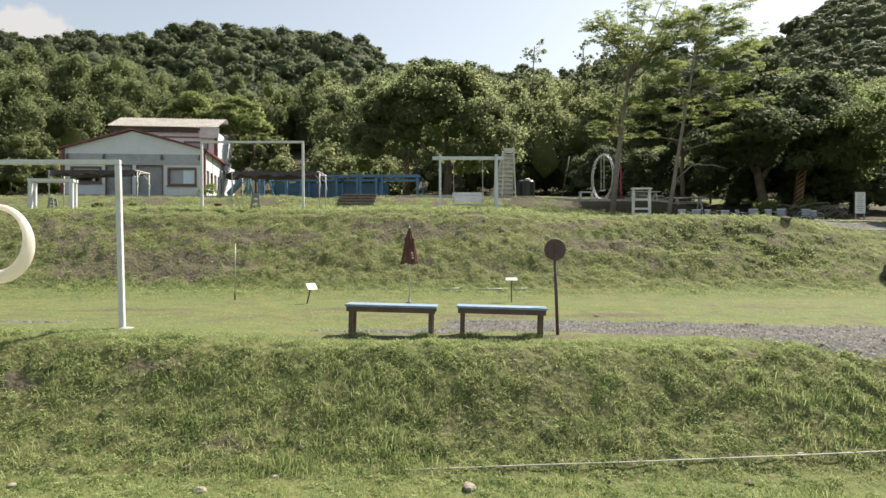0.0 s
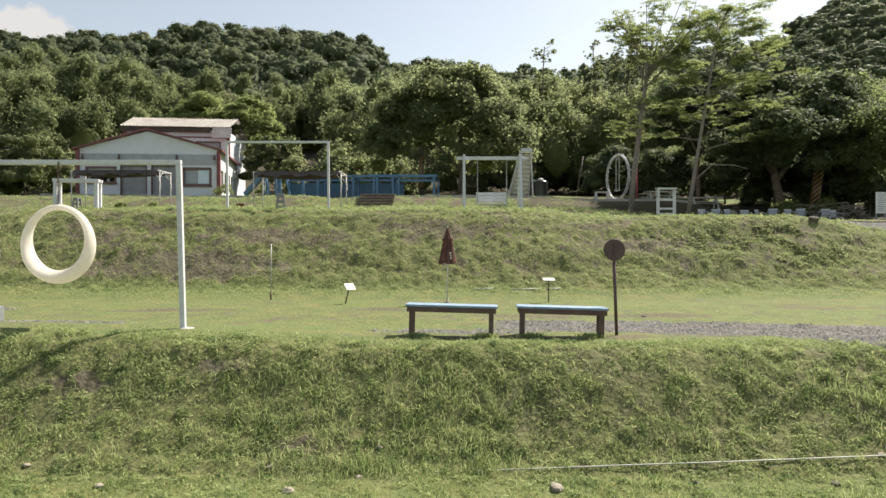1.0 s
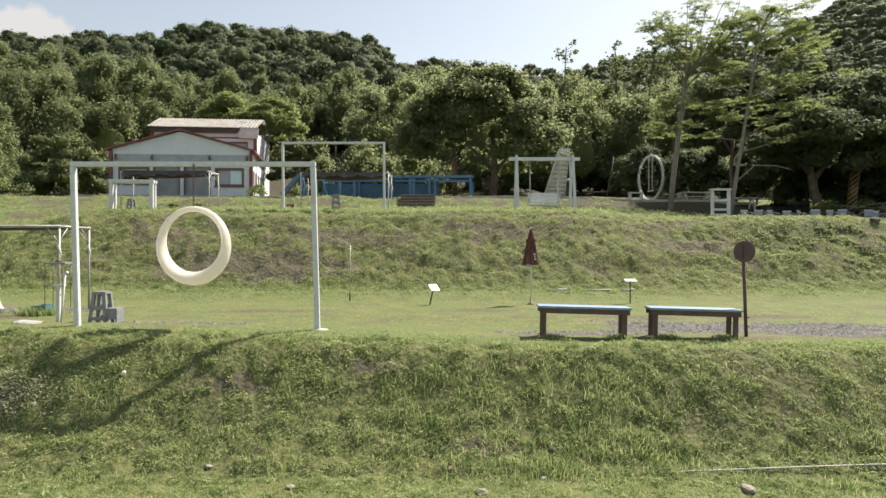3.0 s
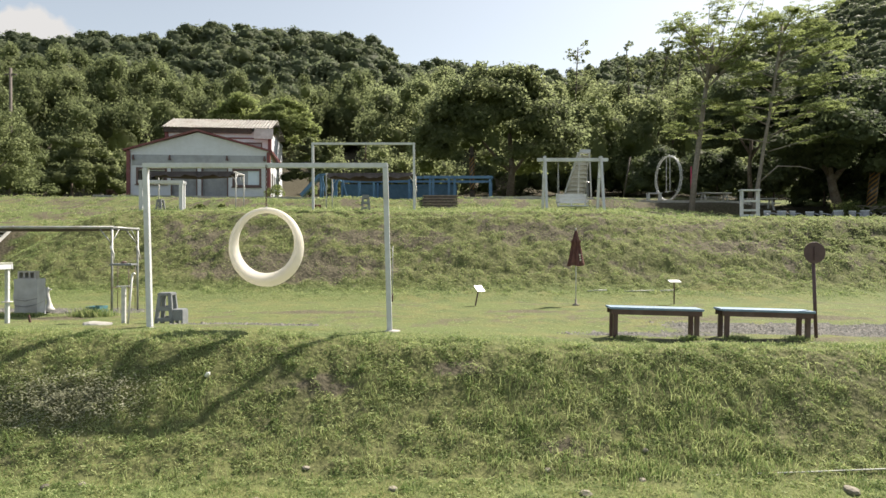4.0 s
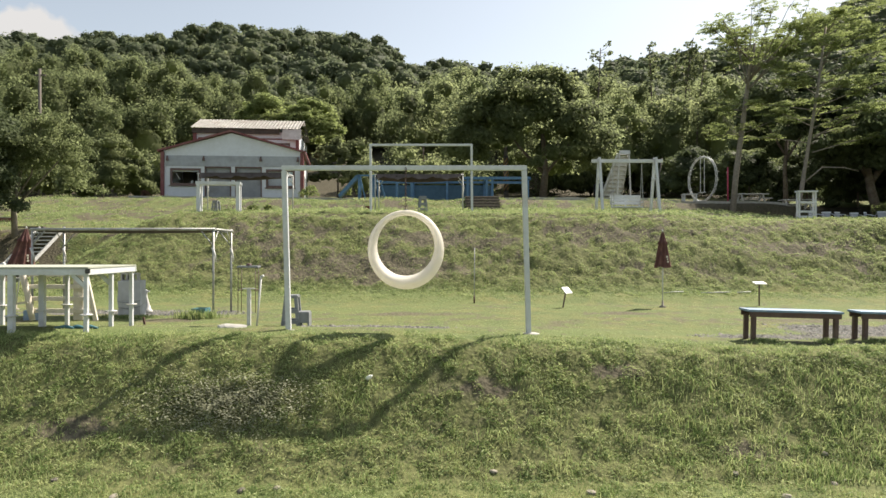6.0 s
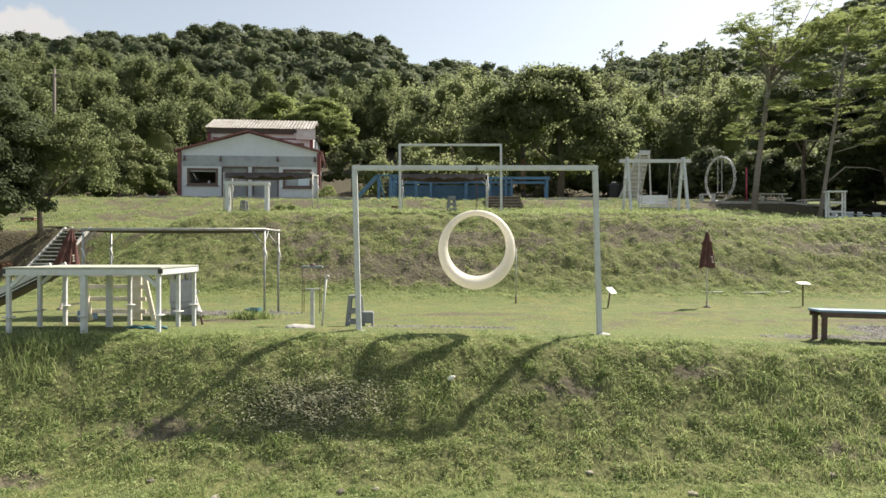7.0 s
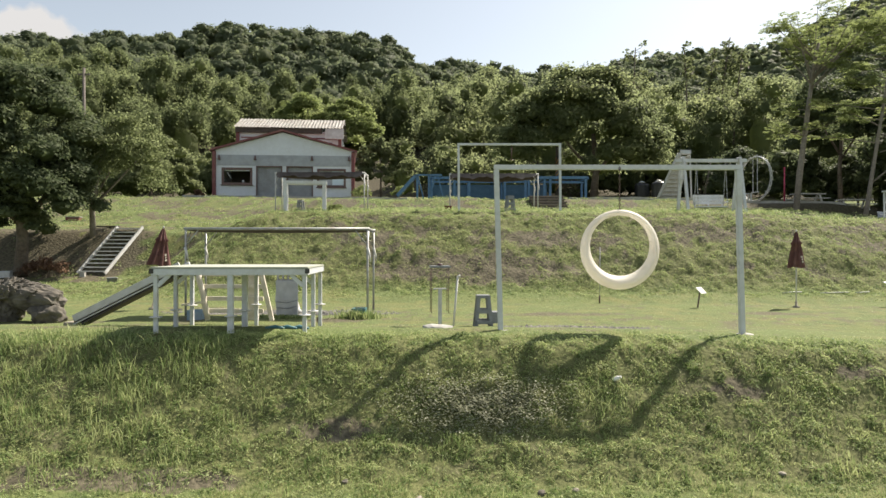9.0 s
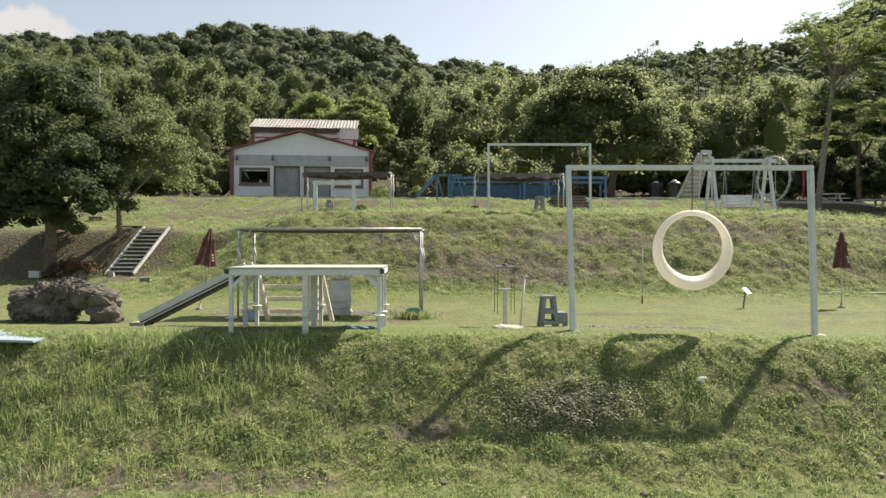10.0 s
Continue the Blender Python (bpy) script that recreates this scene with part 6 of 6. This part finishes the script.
# ---- grass ----
def blades(name, x, y, h, w, label, lean=0.5, bent=True, material=BLADE):
    n = len(x)
    z = gz(x, y)
    a = rng.uniform(0, 2 * math.pi, n)
    ux, uy = np.cos(a) * w / 2, np.sin(a) * w / 2
    la, lm = rng.uniform(0, 2 * math.pi, n), rng.uniform(0.1, 1, n) * lean * h
    p0 = np.stack([x - ux, y - uy, z - 0.01], -1)
    p1 = np.stack([x + ux, y + uy, z - 0.01], -1)
    tip = np.stack([x + np.cos(la) * lm, y + np.sin(la) * lm, z + h], -1)
    if bent:
        mx, my = x + np.cos(la) * lm * 0.35, y + np.sin(la) * lm * 0.35
        p2 = np.stack([mx + ux * 0.8, my + uy * 0.8, z + h * 0.6], -1)
        p3 = np.stack([mx - ux * 0.8, my - uy * 0.8, z + h * 0.6], -1)
        v = np.stack([p0, p1, p2, p3, tip], 1).reshape(-1, 3)
        k = np.arange(n)[:, None] * 5
        f = np.concatenate([k + np.array([[0, 1, 2]]), k + np.array([[0, 2, 3]]), k + np.array([[3, 2, 4]])], 1).reshape(-1, 3)
    else:
        v = np.stack([p0, p1, tip], 1).reshape(-1, 3)
        f = np.arange(3 * n).reshape(n, 3)
    ob = new(name, raw_mesh(name, v, f, material))
    return tagged(ob, label, "grass", kind="stuff")


def tufted(n, x0, x1, y0, y1, thresh, s1, s2, seed=31):
    x, y = rng.uniform(x0, x1, n), rng.uniform(y0, y1, n)
    d = 0.55 * vnoise(x * s1, y * s1, seed) + 0.45 * vnoise(x * s2, y * s2, seed + 6)
    ok = d > thresh + rng.uniform(-0.15, 0.15, n)
    return x[ok], y[ok], d[ok]


def turf(name, x, y, d, rise, size, label, up=0.9, aspect=0.4):
    """Short leafy turf: small blades that lie and stand on the lumps."""
    c = np.stack([x, y, gz(x, y) + rise * rng.uniform(0.1, 1, len(x)) * np.clip(d - 0.2, 0.05, 1)], -1)
    v, f = leaf_arrays(c, size, up, aspect, None, 3)
    ob = new(name, raw_mesh(name, v, f, BLADE))
    return tagged(ob, label, "grass", kind="stuff")


def thin_out(x, y, d, keep):
    ok = rng.uniform(0, 1, len(x)) < keep
    return x[ok], y[ok], d[ok]


x, y, d = tufted(150000, -20, 8, 5.6, 10.0, 0.34, 2.6, 8.0)
so, gr = ground_cover(x, y)
x, y, d = thin_out(x, y, d, ss(10.2, 9.0, y) * (1 - 0.85 * so) * (1 - gr))
blades("slope_turf", x, y, (0.016 + 0.05 * np.clip(d - 0.3, 0, 1)) * rng.uniform(0.5, 1.4, len(x)), rng.uniform(0.007, 0.013, len(x)), "short rough turf on the near slope", 1.5, False)
x, y, d = tufted(120000, -20, 8, 5.8, 10.0, 0.42, 2.6, 8.0)
so, gr = ground_cover(x, y)
x, y, d = thin_out(x, y, d, ss(10.2, 9.2, y) * (1 - 0.8 * so) * (1 - gr))
turf("slope_herbs", x, y, d, 0.05, rng.uniform(0.022, 0.05, len(x)), "small leafy herbs among the grass of the near slope", 1.1, 0.3)
x, y, d = tufted(60000, -21, 9, 6.4, 9.3, 0.66, 1.1, 5.0, 51)
so, gr = ground_cover(x, y)
x, y, d = thin_out(x, y, d, 1 - 0.9 * so)
blades("slope_grass", x, y, (0.03 + 0.16 * np.clip(d - 0.5, 0, 1)) * rng.uniform(0.6, 1.5, len(x)), rng.uniform(0.005, 0.011, len(x)), "taller grass clumps on the near slope", 0.9)


def tussocks(name, n, per, x0, x1, y0, y1, r0, r1, high, wide, label, keep):
    """Tufts whose blades rise from one root and fall outward, with gaps between them."""
    cx, cy = rng.uniform(x0, x1, n), rng.uniform(y0, y1, n)
    so, gr = ground_cover(cx, cy)
    ok = rng.uniform(0, 1, n) < keep(cx, cy) * (1 - 0.7 * so) * (1 - gr)
    cx, cy = cx[ok], cy[ok]
    rad = rng.uniform(r0, r1, (len(cx), 1))
    a, q = rng.uniform(0, 2 * math.pi, (len(cx), per)), np.sqrt(rng.uniform(0, 1, (len(cx), per)))
    x, y = cx[:, None] + rad * q * np.cos(a) * 1.2, cy[:, None] + rad * q * np.sin(a)
    z = gz(x, y)
    h = high * (rad / r1) * rng.uniform(0.4, 1.15, q.shape) * (1.1 - 0.5 * q)
    fall = h * (0.25 + 0.8 * q) * rng.uniform(0.6, 1.3, q.shape)
    b = a + rng.normal(size=q.shape) * 0.7
    w = wide * rng.uniform(0.6, 1.3, q.shape) / 2
    e = rng.uniform(0, 2 * math.pi, q.shape)
    ux, uy = w * np.cos(e), w * np.sin(e)
    v = np.stack([np.stack([x - ux, y - uy, z - 0.01], -1), np.stack([x + ux, y + uy, z - 0.01], -1), np.stack([x + fall * np.cos(b), y + fall * np.sin(b), z + h], -1)], -2).reshape(-1, 3)
    return tagged(new(name, raw_mesh(name, v, np.arange(len(v)).reshape(-1, 3), BLADE)), label, "grass", kind="stuff")


def clumps(name, n, per, x0, x1, y0, y1, r0, r1, size, label, keep, tall):
    """Small rounded tufts of short leaves with gaps between them."""
    cx, cy = rng.uniform(x0, x1, n), rng.uniform(y0, y1, n)
    so, gr = ground_cover(cx, cy)
    ok = rng.uniform(0, 1, n) < keep(cx, cy) * (1 - 0.7 * so) * (1 - gr)
    cx, cy = cx[ok], cy[ok]
    rad = rng.uniform(r0, r1, len(cx))
    a, q = rng.uniform(0, 2 * math.pi, (len(cx), per)), np.sqrt(rng.uniform(0, 1, (len(cx), per)))
    x = (cx[:, None] + rad[:, None] * q * np.cos(a) * 1.25).ravel()
    y = (cy[:, None] + rad[:, None] * q * np.sin(a)).ravel()
    h = (rad[:, None] * tall * np.sqrt(np.clip(1 - q ** 2, 0, 1)) * rng.uniform(0.45, 1.1, q.shape)).ravel()
    out = np.stack([q * np.cos(a), q * np.sin(a), 0.5 * np.ones_like(q)], -1).reshape(-1, 3)
    c = np.stack([x, y, gz(x, y) + h], -1)
    v, f = leaf_arrays(c, rng.uniform(0.7, 1.3, len(c)) * size, 0.5, 0.17, out, 3, 0.6)
    return tagged(new(name, raw_mesh(name, v, f, BLADE)), label, "grass", kind="stuff")


clumps("slope_clumps", 4200, 40, -20, 8, 6.3, 9.7, 0.05, 0.14, 0.068, "small rounded grass clumps on the near slope", lambda x, y: ss(9.7, 9.2, y) * (0.35 + 0.6 * ss(6.8, 7.4, y)), 0.6)
tussocks("slope_tussocks", 1500, 34, -20, 8, 6.3, 9.6, 0.05, 0.14, 0.11, 0.011, "small grass tussocks on the near slope", lambda x, y: 0.25 + 0.75 * ss(0.4, 0.7, vnoise(x * 0.9, y * 1.1, 141)))
clumps("bank_clumps", 5600, 34, -24, 17, 17.6, 22.9, 0.06, 0.17, 0.07, "rounded grass clumps on the upper bank", lambda x, y: ss(17.4, 18.6, y), 0.55)
x, y, d = tufted(230000, -24, 17, 16.8, 23.6, 0.4, 1.4, 6.5, 61)
so, gr = ground_cover(x, y)
x, y, d = thin_out(x, y, d, ss(16.8, 18.4, y) * ss(23.4, 22.4, y) * (1 - 0.85 * so))
turf("bank_turf", x, y, d, 0.1, rng.uniform(0.03, 0.07, len(x)), "rough tufted turf on the upper bank", 0.8, 0.3)
x, y, d = tufted(100000, -36, 18, 22.8, 40, 0.38, 1.0, 3.2, 71)
so, gr = ground_cover(x, y)
x, y, d = thin_out(x, y, d, (1 - 0.85 * so) * (1 - 0.55 * ss(-13, -17, x)) * (1 - 0.9 * ss(6, 10, x) * ss(27.5, 30, y) * ss(44, 39, y)) * (1 - 0.9 * ss(-4, -3, x) * ss(32.4, 33, y) * ss(37, 36, y)))
turf("upper_lawn_turf", x, y, d, 0.16, rng.uniform(0.06, 0.13, len(x)), "rough mown turf on the upper lawn", 0.25)
clumps("upper_lawn_clumps", 3000, 40, -36, 7, 23.2, 38.5, 0.14, 0.4, 0.13, "rough grass clumps on the upper lawn", lambda x, y: ss(23, 24, y) * (1 - 0.5 * ss(-13, -17, x)) * (0.35 + 0.65 * ss(0.4, 0.6, vnoise(x * 0.7, y * 0.5, 131))), 0.5)
x, y, d = tufted(56000, -26, 14, 9.3, 17.5, 0.42, 1.0, 5.0, 81)
so, gr = ground_cover(x, y)
x, y, d = thin_out(x, y, d, (1 - so) * (1 - gr))
turf("lower_lawn_turf", x, y, d, 0.02, rng.uniform(0.025, 0.05, len(x)), "short mown turf on the lower lawn", 3.0)

tx = np.concatenate([rng.uniform(-19, 7, 60), rng.uniform(-18.5, -13.4, 80), rng.uniform(-3.4, -0.1, 50), rng.uniform(4.4, 6.8, 24)])
ty = np.concatenate([rng.uniform(6.6, 8.8, 60), rng.uniform(7.2, 9.4, 80), rng.uniform(7.2, 8.7, 50), rng.uniform(7.4, 8.4, 24)])
x = np.repeat(tx, 44) + rng.normal(size=44 * len(tx)) * 0.16
y = np.repeat(ty, 44) + rng.normal(size=44 * len(tx)) * 0.1
blades("grass_tufts", x, y, np.where(x < -13.2, 1.15, 0.8) * rng.uniform(0.06, 0.2, len(x)), rng.uniform(0.006, 0.013, len(x)), "tall loose tufts of long grass on the slope", 0.9)

# ---- loose stones, hose, kerbs, drive ----
def stone_field(name, x, y, s, label, material):
    n = len(x)
    base = np.array([(1, 0, 0), (-0.5, 0.87, 0), (-0.5, -0.87, 0), (0, 0, 0.8)])
    a = rng.uniform(0, 6.28, n)
    ca, sa = np.cos(a), np.sin(a)
    v = base[None] * s[:, None, None] * rng.uniform(0.6, 1.4, (n, 4, 1))
    vx = v[..., 0] * ca[:, None] - v[..., 1] * sa[:, None] + x[:, None]
    vy = v[..., 0] * sa[:, None] + v[..., 1] * ca[:, None] + y[:, None]
    vz = v[..., 2] + gz(x, y)[:, None] - 0.002
    k = np.arange(n)[:, None] * 4
    f = np.concatenate([k + np.array([t]) for t in ((0, 1, 3), (1, 2, 3), (2, 0, 3))], 1).reshape(-1, 3)
    ob = new(name, raw_mesh(name, np.stack([vx, vy, vz], -1).reshape(-1, 3), f, material))
    return tagged(ob, label, "gravel", kind="stuff")


x, y = rng.uniform(-17, 13, 120000), rng.uniform(7, 15.5, 120000)
so, gr = ground_cover(x, y)
ok = rng.uniform(0, 1, len(x)) < gr * 0.9
x, y = x[ok], y[ok]
stone_field("gravel_stones", x, y, 0.009 + 0.03 * rng.uniform(0, 1, len(x)) ** 2, "loose grey gravel on the path", GRAVEL)

for i, (x, y, s, mat_) in enumerate(((-2.75, 6.9, 0.075, STONE), (-2.0, 7.25, 0.055, STONE), (0.3, 6.95, 0.1, STONE), (1.95, 7.1, 0.04, ROCK), (3.55, 7.05, 0.055, ROCK), (-3.1, 7.4, 0.045, STONE), (-1.8, 7.75, 0.05, STONE),
                                      (-4.95, 7.0, 0.06, STONE), (-8.6, 7.1, 0.05, STONE), (-10.4, 6.9, 0.06, STONE), (-11.3, 7.25, 0.05, ROCK), (-6.05, 7.4, 0.05, STONE), (-13.6, 7.2, 0.05, STONE), (-9.0, 7.05, 0.06, ROCK), (3.25, 12.9, 0.06, ROCK), (4.4, 7.5, 0.05, STONE), (-6.45, 6.75, 0.05, STONE))):
    lumpy("stone", pose(x, y, gzf(x, y) + s * 0.12, 0, 0, i * 47), (s * 2.0, s * 1.6, s * 1.1), mat_, "rounded loose stone lying in the grass", "stone", "loose stones", 0.3, 2, i)
lumpy("dark_rock", pose(12.3, 21.9, gzf(12.3, 21.9) + 0.02), (0.4, 0.34, 0.22), ROCK, "dark rough rock at the top of the bank", "rock", sub=3, seed=5)
lumpy("bank_rock", pose(14.0, 18.9, gzf(14.0, 18.9) + 0.15), (0.75, 0.6, 0.55), ROCK, "rough brown rock at the foot of the bank", "rock", sub=4, seed=8, rough=0.4)

hx = np.linspace(-2.4, 10, 50)
hy = 7.36 + 0.03 * np.sin(hx * 0.6) + 0.1 * ss(1.5, 6, hx)
hz = np.convolve(np.pad(gz(hx, hy), 6, mode="edge"), np.ones(13) / 13, "valid") + 0.06 * ss(-2.2, 2.2, hx) - 0.02
solo("water_hose", tube(B(), list(zip(hx, hy, hz)), 0.0085, 7), HOSE, pose(0, 0, 0), "long white plastic hose lying along the foot of the slope", "hose")


def kerb(name, xs, y, w, h, label):
    bm = B()
    rows = []
    for x in xs:
        yy = y + 2.2 * float(ss(4, 8, x)) * (y < 35)
        z = gzf(x, yy) + h + 0.02 * math.sin(x * 3)
        wob = 0.06 * math.sin(x * 1.7)
        rows.append([bm.verts.new((x, yy + wob - w / 2, z - 0.22)), bm.verts.new((x, yy + wob - w / 2, z)), bm.verts.new((x, yy + wob + w / 2, z)), bm.verts.new((x, yy + wob + w / 2, z - 0.35))])
    for a, b in zip(rows, rows[1:]):
        for i in range(3):
            bm.faces.new((a[i], a[i + 1], b[i + 1], b[i]))
    bm.faces.new(rows[0])
    bm.faces.new(rows[-1][::-1])
    ob = new(name, mesh_of(name, bm, CONCRETE))
    return tagged(ob, label, "path edge", kind="structure")


kerb("path_edge", np.linspace(-3.2, 13.5, 40), 34.0, 0.6, 0.13, "worn concrete edge of the upper path")
kerb("path_edge", np.linspace(-27, -12.5, 40), 39.6, 0.5, 0.08, "worn concrete edge of the path before the house")
bm = B()
rows = []
for s in np.linspace(0, 1, 24):
    x, y = 13.4 + 12 * s, 25.3 - 0.6 * s
    rows.append([bm.verts.new((x + 0.3 * k, y + k, gzf(x + 0.3 * k, y + k) + 0.07)) for k in np.linspace(-1.9, 1.7, 7)])
for a, b in zip(rows, rows[1:]):
    for i in range(6):
        bm.faces.new((a[i], b[i], b[i + 1], a[i + 1])).smooth = True
bmesh.ops.solidify(bm, geom=bm.faces[:], thickness=0.1)
drive = new("drive", mesh_of("drive", bm, DRIVE))
tagged(drive, "pale concrete drive climbing past the bank", "drive", kind="structure")

# a few left-over things
cool = thing("white_box", pose(-27.9, 24.8, gzf(-27.9, 24.8)), "small white box standing below the bank", "box")
part("body", box(B(), (0, 0, 0.12), (0.42, 0.3, 0.24)), WHITE_OLD, cool, bevel=0.01)
part("lid", box(B(), (0, 0, 0.26), (0.45, 0.33, 0.04)), WHITE, cool, bevel=0.008)
gb = thing("grey_bucket", pose(-22.1, 22.0, gzf(-22.1, 22.0) + 0.05), "small grey plastic bucket in the grass", "bucket")
part("bucket", lathe(B(), [(0.02, -0.06), (0.14, -0.08), (0.18, 0.2), (0.19, 0.21), (0.175, 0.2), (0.14, 0.02)], 20), GREY_PLASTIC, gb)
pn = thing("flat_board", pose(-18.1, 9.4, gzf(-18.0, 9.45) + 0.0, 0, 2, 3), "pale blue board lying flat on the grass", "board")
part("board", box(B(), (0, 0, 0), (1.5, 0.95, 0.035)), PALE_BLUE, pn, bevel=0.004)
cl = B()
for i in range(3):
    tube(cl, [(-0.3 + 0.2 * i, 0.02 * i, 0.005), (-0.15 + 0.2 * i, 0.05, 0.02), (0.02 + 0.2 * i, -0.02, 0.005)], [0.015, 0.032, 0.015], 7)
solo("teal_cloth", cl, TEAL, pose(-12.75, 10.0, gzf(-12.75, 10.0) + 0.01), "crumpled teal cloth lying under the table", "cloth")
sl = thing("brick_slab", pose(-29.25, 31.5, gzf(-29.25, 31.5), 0, 0, 8), "low reddish brick slab lying on the upper lawn", "slab")
part("body", box(B(), (0, 0, 0.06), (0.65, 0.4, 0.2)), MAROON, sl, bevel=0.01)
part("cap", box(B(), (0, 0, 0.175), (0.7, 0.45, 0.04)), CONCRETE, sl, "pale concrete cap", bevel=0.008)
plk = thing("dark_plank", pose(-25.7, 28.0, gzf(-25.7, 28.0), 0, 0, 2), "dark weathered plank lying in the grass", "plank")
part("plank", box(B(), (0, 0, 0.03), (1.35, 0.2, 0.06)), WOOD, plk, bevel=0.006)
pole = thing("wooden_pole", pose(-38.5, 48.0, gzf(-38.5, 48.0)), "grey utility pole rising from the wood", "utility pole")
part("pole", tube(B(), [(0, 0, -0.3), (0, 0, 10.4)], [0.14, 0.1], 10), WOOD, pole)
part("crossarm", box(B(), (0, 0, 9.9), (0.9, 0.1, 0.12)), WOOD, pole)
fpot = thing("flower_pot", pose(-9.95, 26.9, gzf(-9.95, 26.9)), "dark red flower pot beside the canopy frame", "flower pot")
part("pot", lathe(B(), [(0.12, -0.02), (0.17, 0.26), (0.19, 0.27), (0.16, 0.27)], 16), MAROON, fpot)

# a heap of cut branches by the drive
gb2 = np.random.default_rng(77)
heap = thing("brush_pile", pose(20.35, 33.2, gzf(20.35, 33.2)), "heap of dry cut branches beside the dark tree", "brush pile")
for i in range(84):
    a, l_ = gb2.uniform(0, 6.28), gb2.uniform(0.6, 1.3)
    c0 = Vector((gb2.normal() * 0.8, gb2.normal() * 0.4, gb2.uniform(0.02, 0.95)))
    dv = Vector((math.cos(a) * l_, math.sin(a) * l_ * 0.6, gb2.uniform(-0.1, 0.45)))
    part("branch", tube(B(), [c0 - dv * 0.5, c0 + Vector((0, 0, 0.06)), c0 + dv * 0.5], [0.03, 0.022, 0.01], 5), BARK_PALE, heap)

# weeds and shrubs
bl = crown_blobs((0, 0, 0.35), (0.9, 0.6, 0.4), 16, 0.3, 61, 0.4)
tree("dry_shrub", (-26.3, 24.9, gzf(-26.3, 24.9)), [(0, 0, -0.1), (0, 0, 0.4)], 0.03, [], bl, 130, 0.09, BROWN_LEAF, BARK, "tangled reddish-brown dry shrub below the bank")
for i, (x, y, r, m_) in enumerate(((-15.4, 30.2, 0.25, LEAF_LIGHT), (-15.6, 40.6, 0.7, LEAF_LIGHT), (-14.9, 26.3, 0.22, LEAF_LIGHT), (-13.2, 41.0, 0.55, LEAF_LIGHT), (18.2, 34.2, 0.95, LEAF_LIGHT), (20.1, 33.8, 0.95, LEAF_LIGHT), (19.2, 34.4, 0.7, LEAF_LIGHT), (-26.2, 40.0, 0.35, BROWN_LEAF))):
    bl = crown_blobs((0, 0, r * 0.5), (r, r * 0.7, r * 0.8), 12, r * 0.4, 70 + i, 0.4)
    tree("weed_clump", (x, y, gzf(x, y)), [(0, 0, -0.1), (0, 0, r * 0.6)], 0.02, [], bl, 110, 0.1, m_, BARK, "loose clump of weeds on the upper lawn" if m_ is not BROWN_LEAF else "small dry plant beside the house wall")
x, y = -9.6 + rng.normal(size=6500) * 0.55, 8.3 + rng.normal(size=6500) * 0.17
c = np.stack([x, y, gz(x, y) + rng.uniform(0.03, 0.075, len(x))], -1)
v, f = leaf_arrays(c, 0.028, 2.2, 0.85)
tagged(new("weed_patch", raw_mesh("weed_patch", v, f, WEED)), "patch of small pale broad-leaved weeds on the slope", "weeds", kind="stuff")
x, y = 10.2 + rng.normal(size=9000) * 1.5, 20.6 + rng.normal(size=9000) * 0.75
so = vnoise(x * 2.2, y * 2.6, 151)
ok = so > 0.45
x, y, so = x[ok], y[ok], so[ok]
c = np.stack([x, y, gz(x, y) + 0.16 * (so - 0.4) * rng.uniform(0.2, 1.2, len(x))], -1)
v, f = leaf_arrays(c, 0.085, 0.9, 0.45)
tagged(new("bank_weeds", raw_mesh("bank_weeds", v, f, LEAF_OLIVE)), "dark leafy weeds in the hollow of the upper bank", "weeds", kind="stuff")
x = -11.97 + rng.normal(size=900) * 0.22
y = 13.2 + rng.normal(size=900) * 0.1
blades("tub_weeds", x, y, rng.uniform(0.08, 0.24, 900), rng.uniform(0.008, 0.018, 900), "weeds growing round the tub", 0.9)
x = -13.6 + rng.normal(size=1200) * 0.3
y = 13.32 + rng.normal(size=1200) * 0.08
blades("pillar_weeds", x, y, rng.uniform(0.02, 0.09, 1200), rng.uniform(0.008, 0.018, 1200), "weeds growing at the foot of the pillar", 0.9)
for x0 in (-1.4, -0.3, 0.45, 1.45):
    x = x0 + rng.normal(size=500) * 0.1
    y = 9.98 + rng.normal(size=500) * 0.05
    blades("bench_weeds", x, y, rng.uniform(0.02, 0.09, 500), rng.uniform(0.006, 0.014, 500), "longer grass round a bench leg", 0.9)
bot = thing("white_bottle", pose(-7.72, 8.6, gzf(-7.72, 8.6) + 0.02, 62, 0, 40), "small white plastic bottle lying on the slope", "bottle")
part("body", lathe(B(), [(0.026, -0.08), (0.03, -0.07), (0.03, 0.05), (0.014, 0.085)], 12), BOARD, bot)
part("cap", lathe(B(), [(0.014, 0.085), (0.014, 0.105)], 10), BOARD, bot)
# a fallen pale strip along the foot of the upper bank
for i, (x0, x1) in enumerate(((1.0, 1.9), (2.05, 2.5), (-0.1, 0.5))):
    solo("fallen_pole", tube(B(), [(x0, 18.1, gzf(x0, 18.1) + 0.03), ((x0 + x1) / 2, 18.13, gzf((x0 + x1) / 2, 18.13) + 0.045), (x1, 18.16, gzf(x1, 18.16) + 0.05)], 0.02, 6), HOSE, pose(0, 0, 0), "pale weathered pole lying in the grass", "pole", "fallen poles")
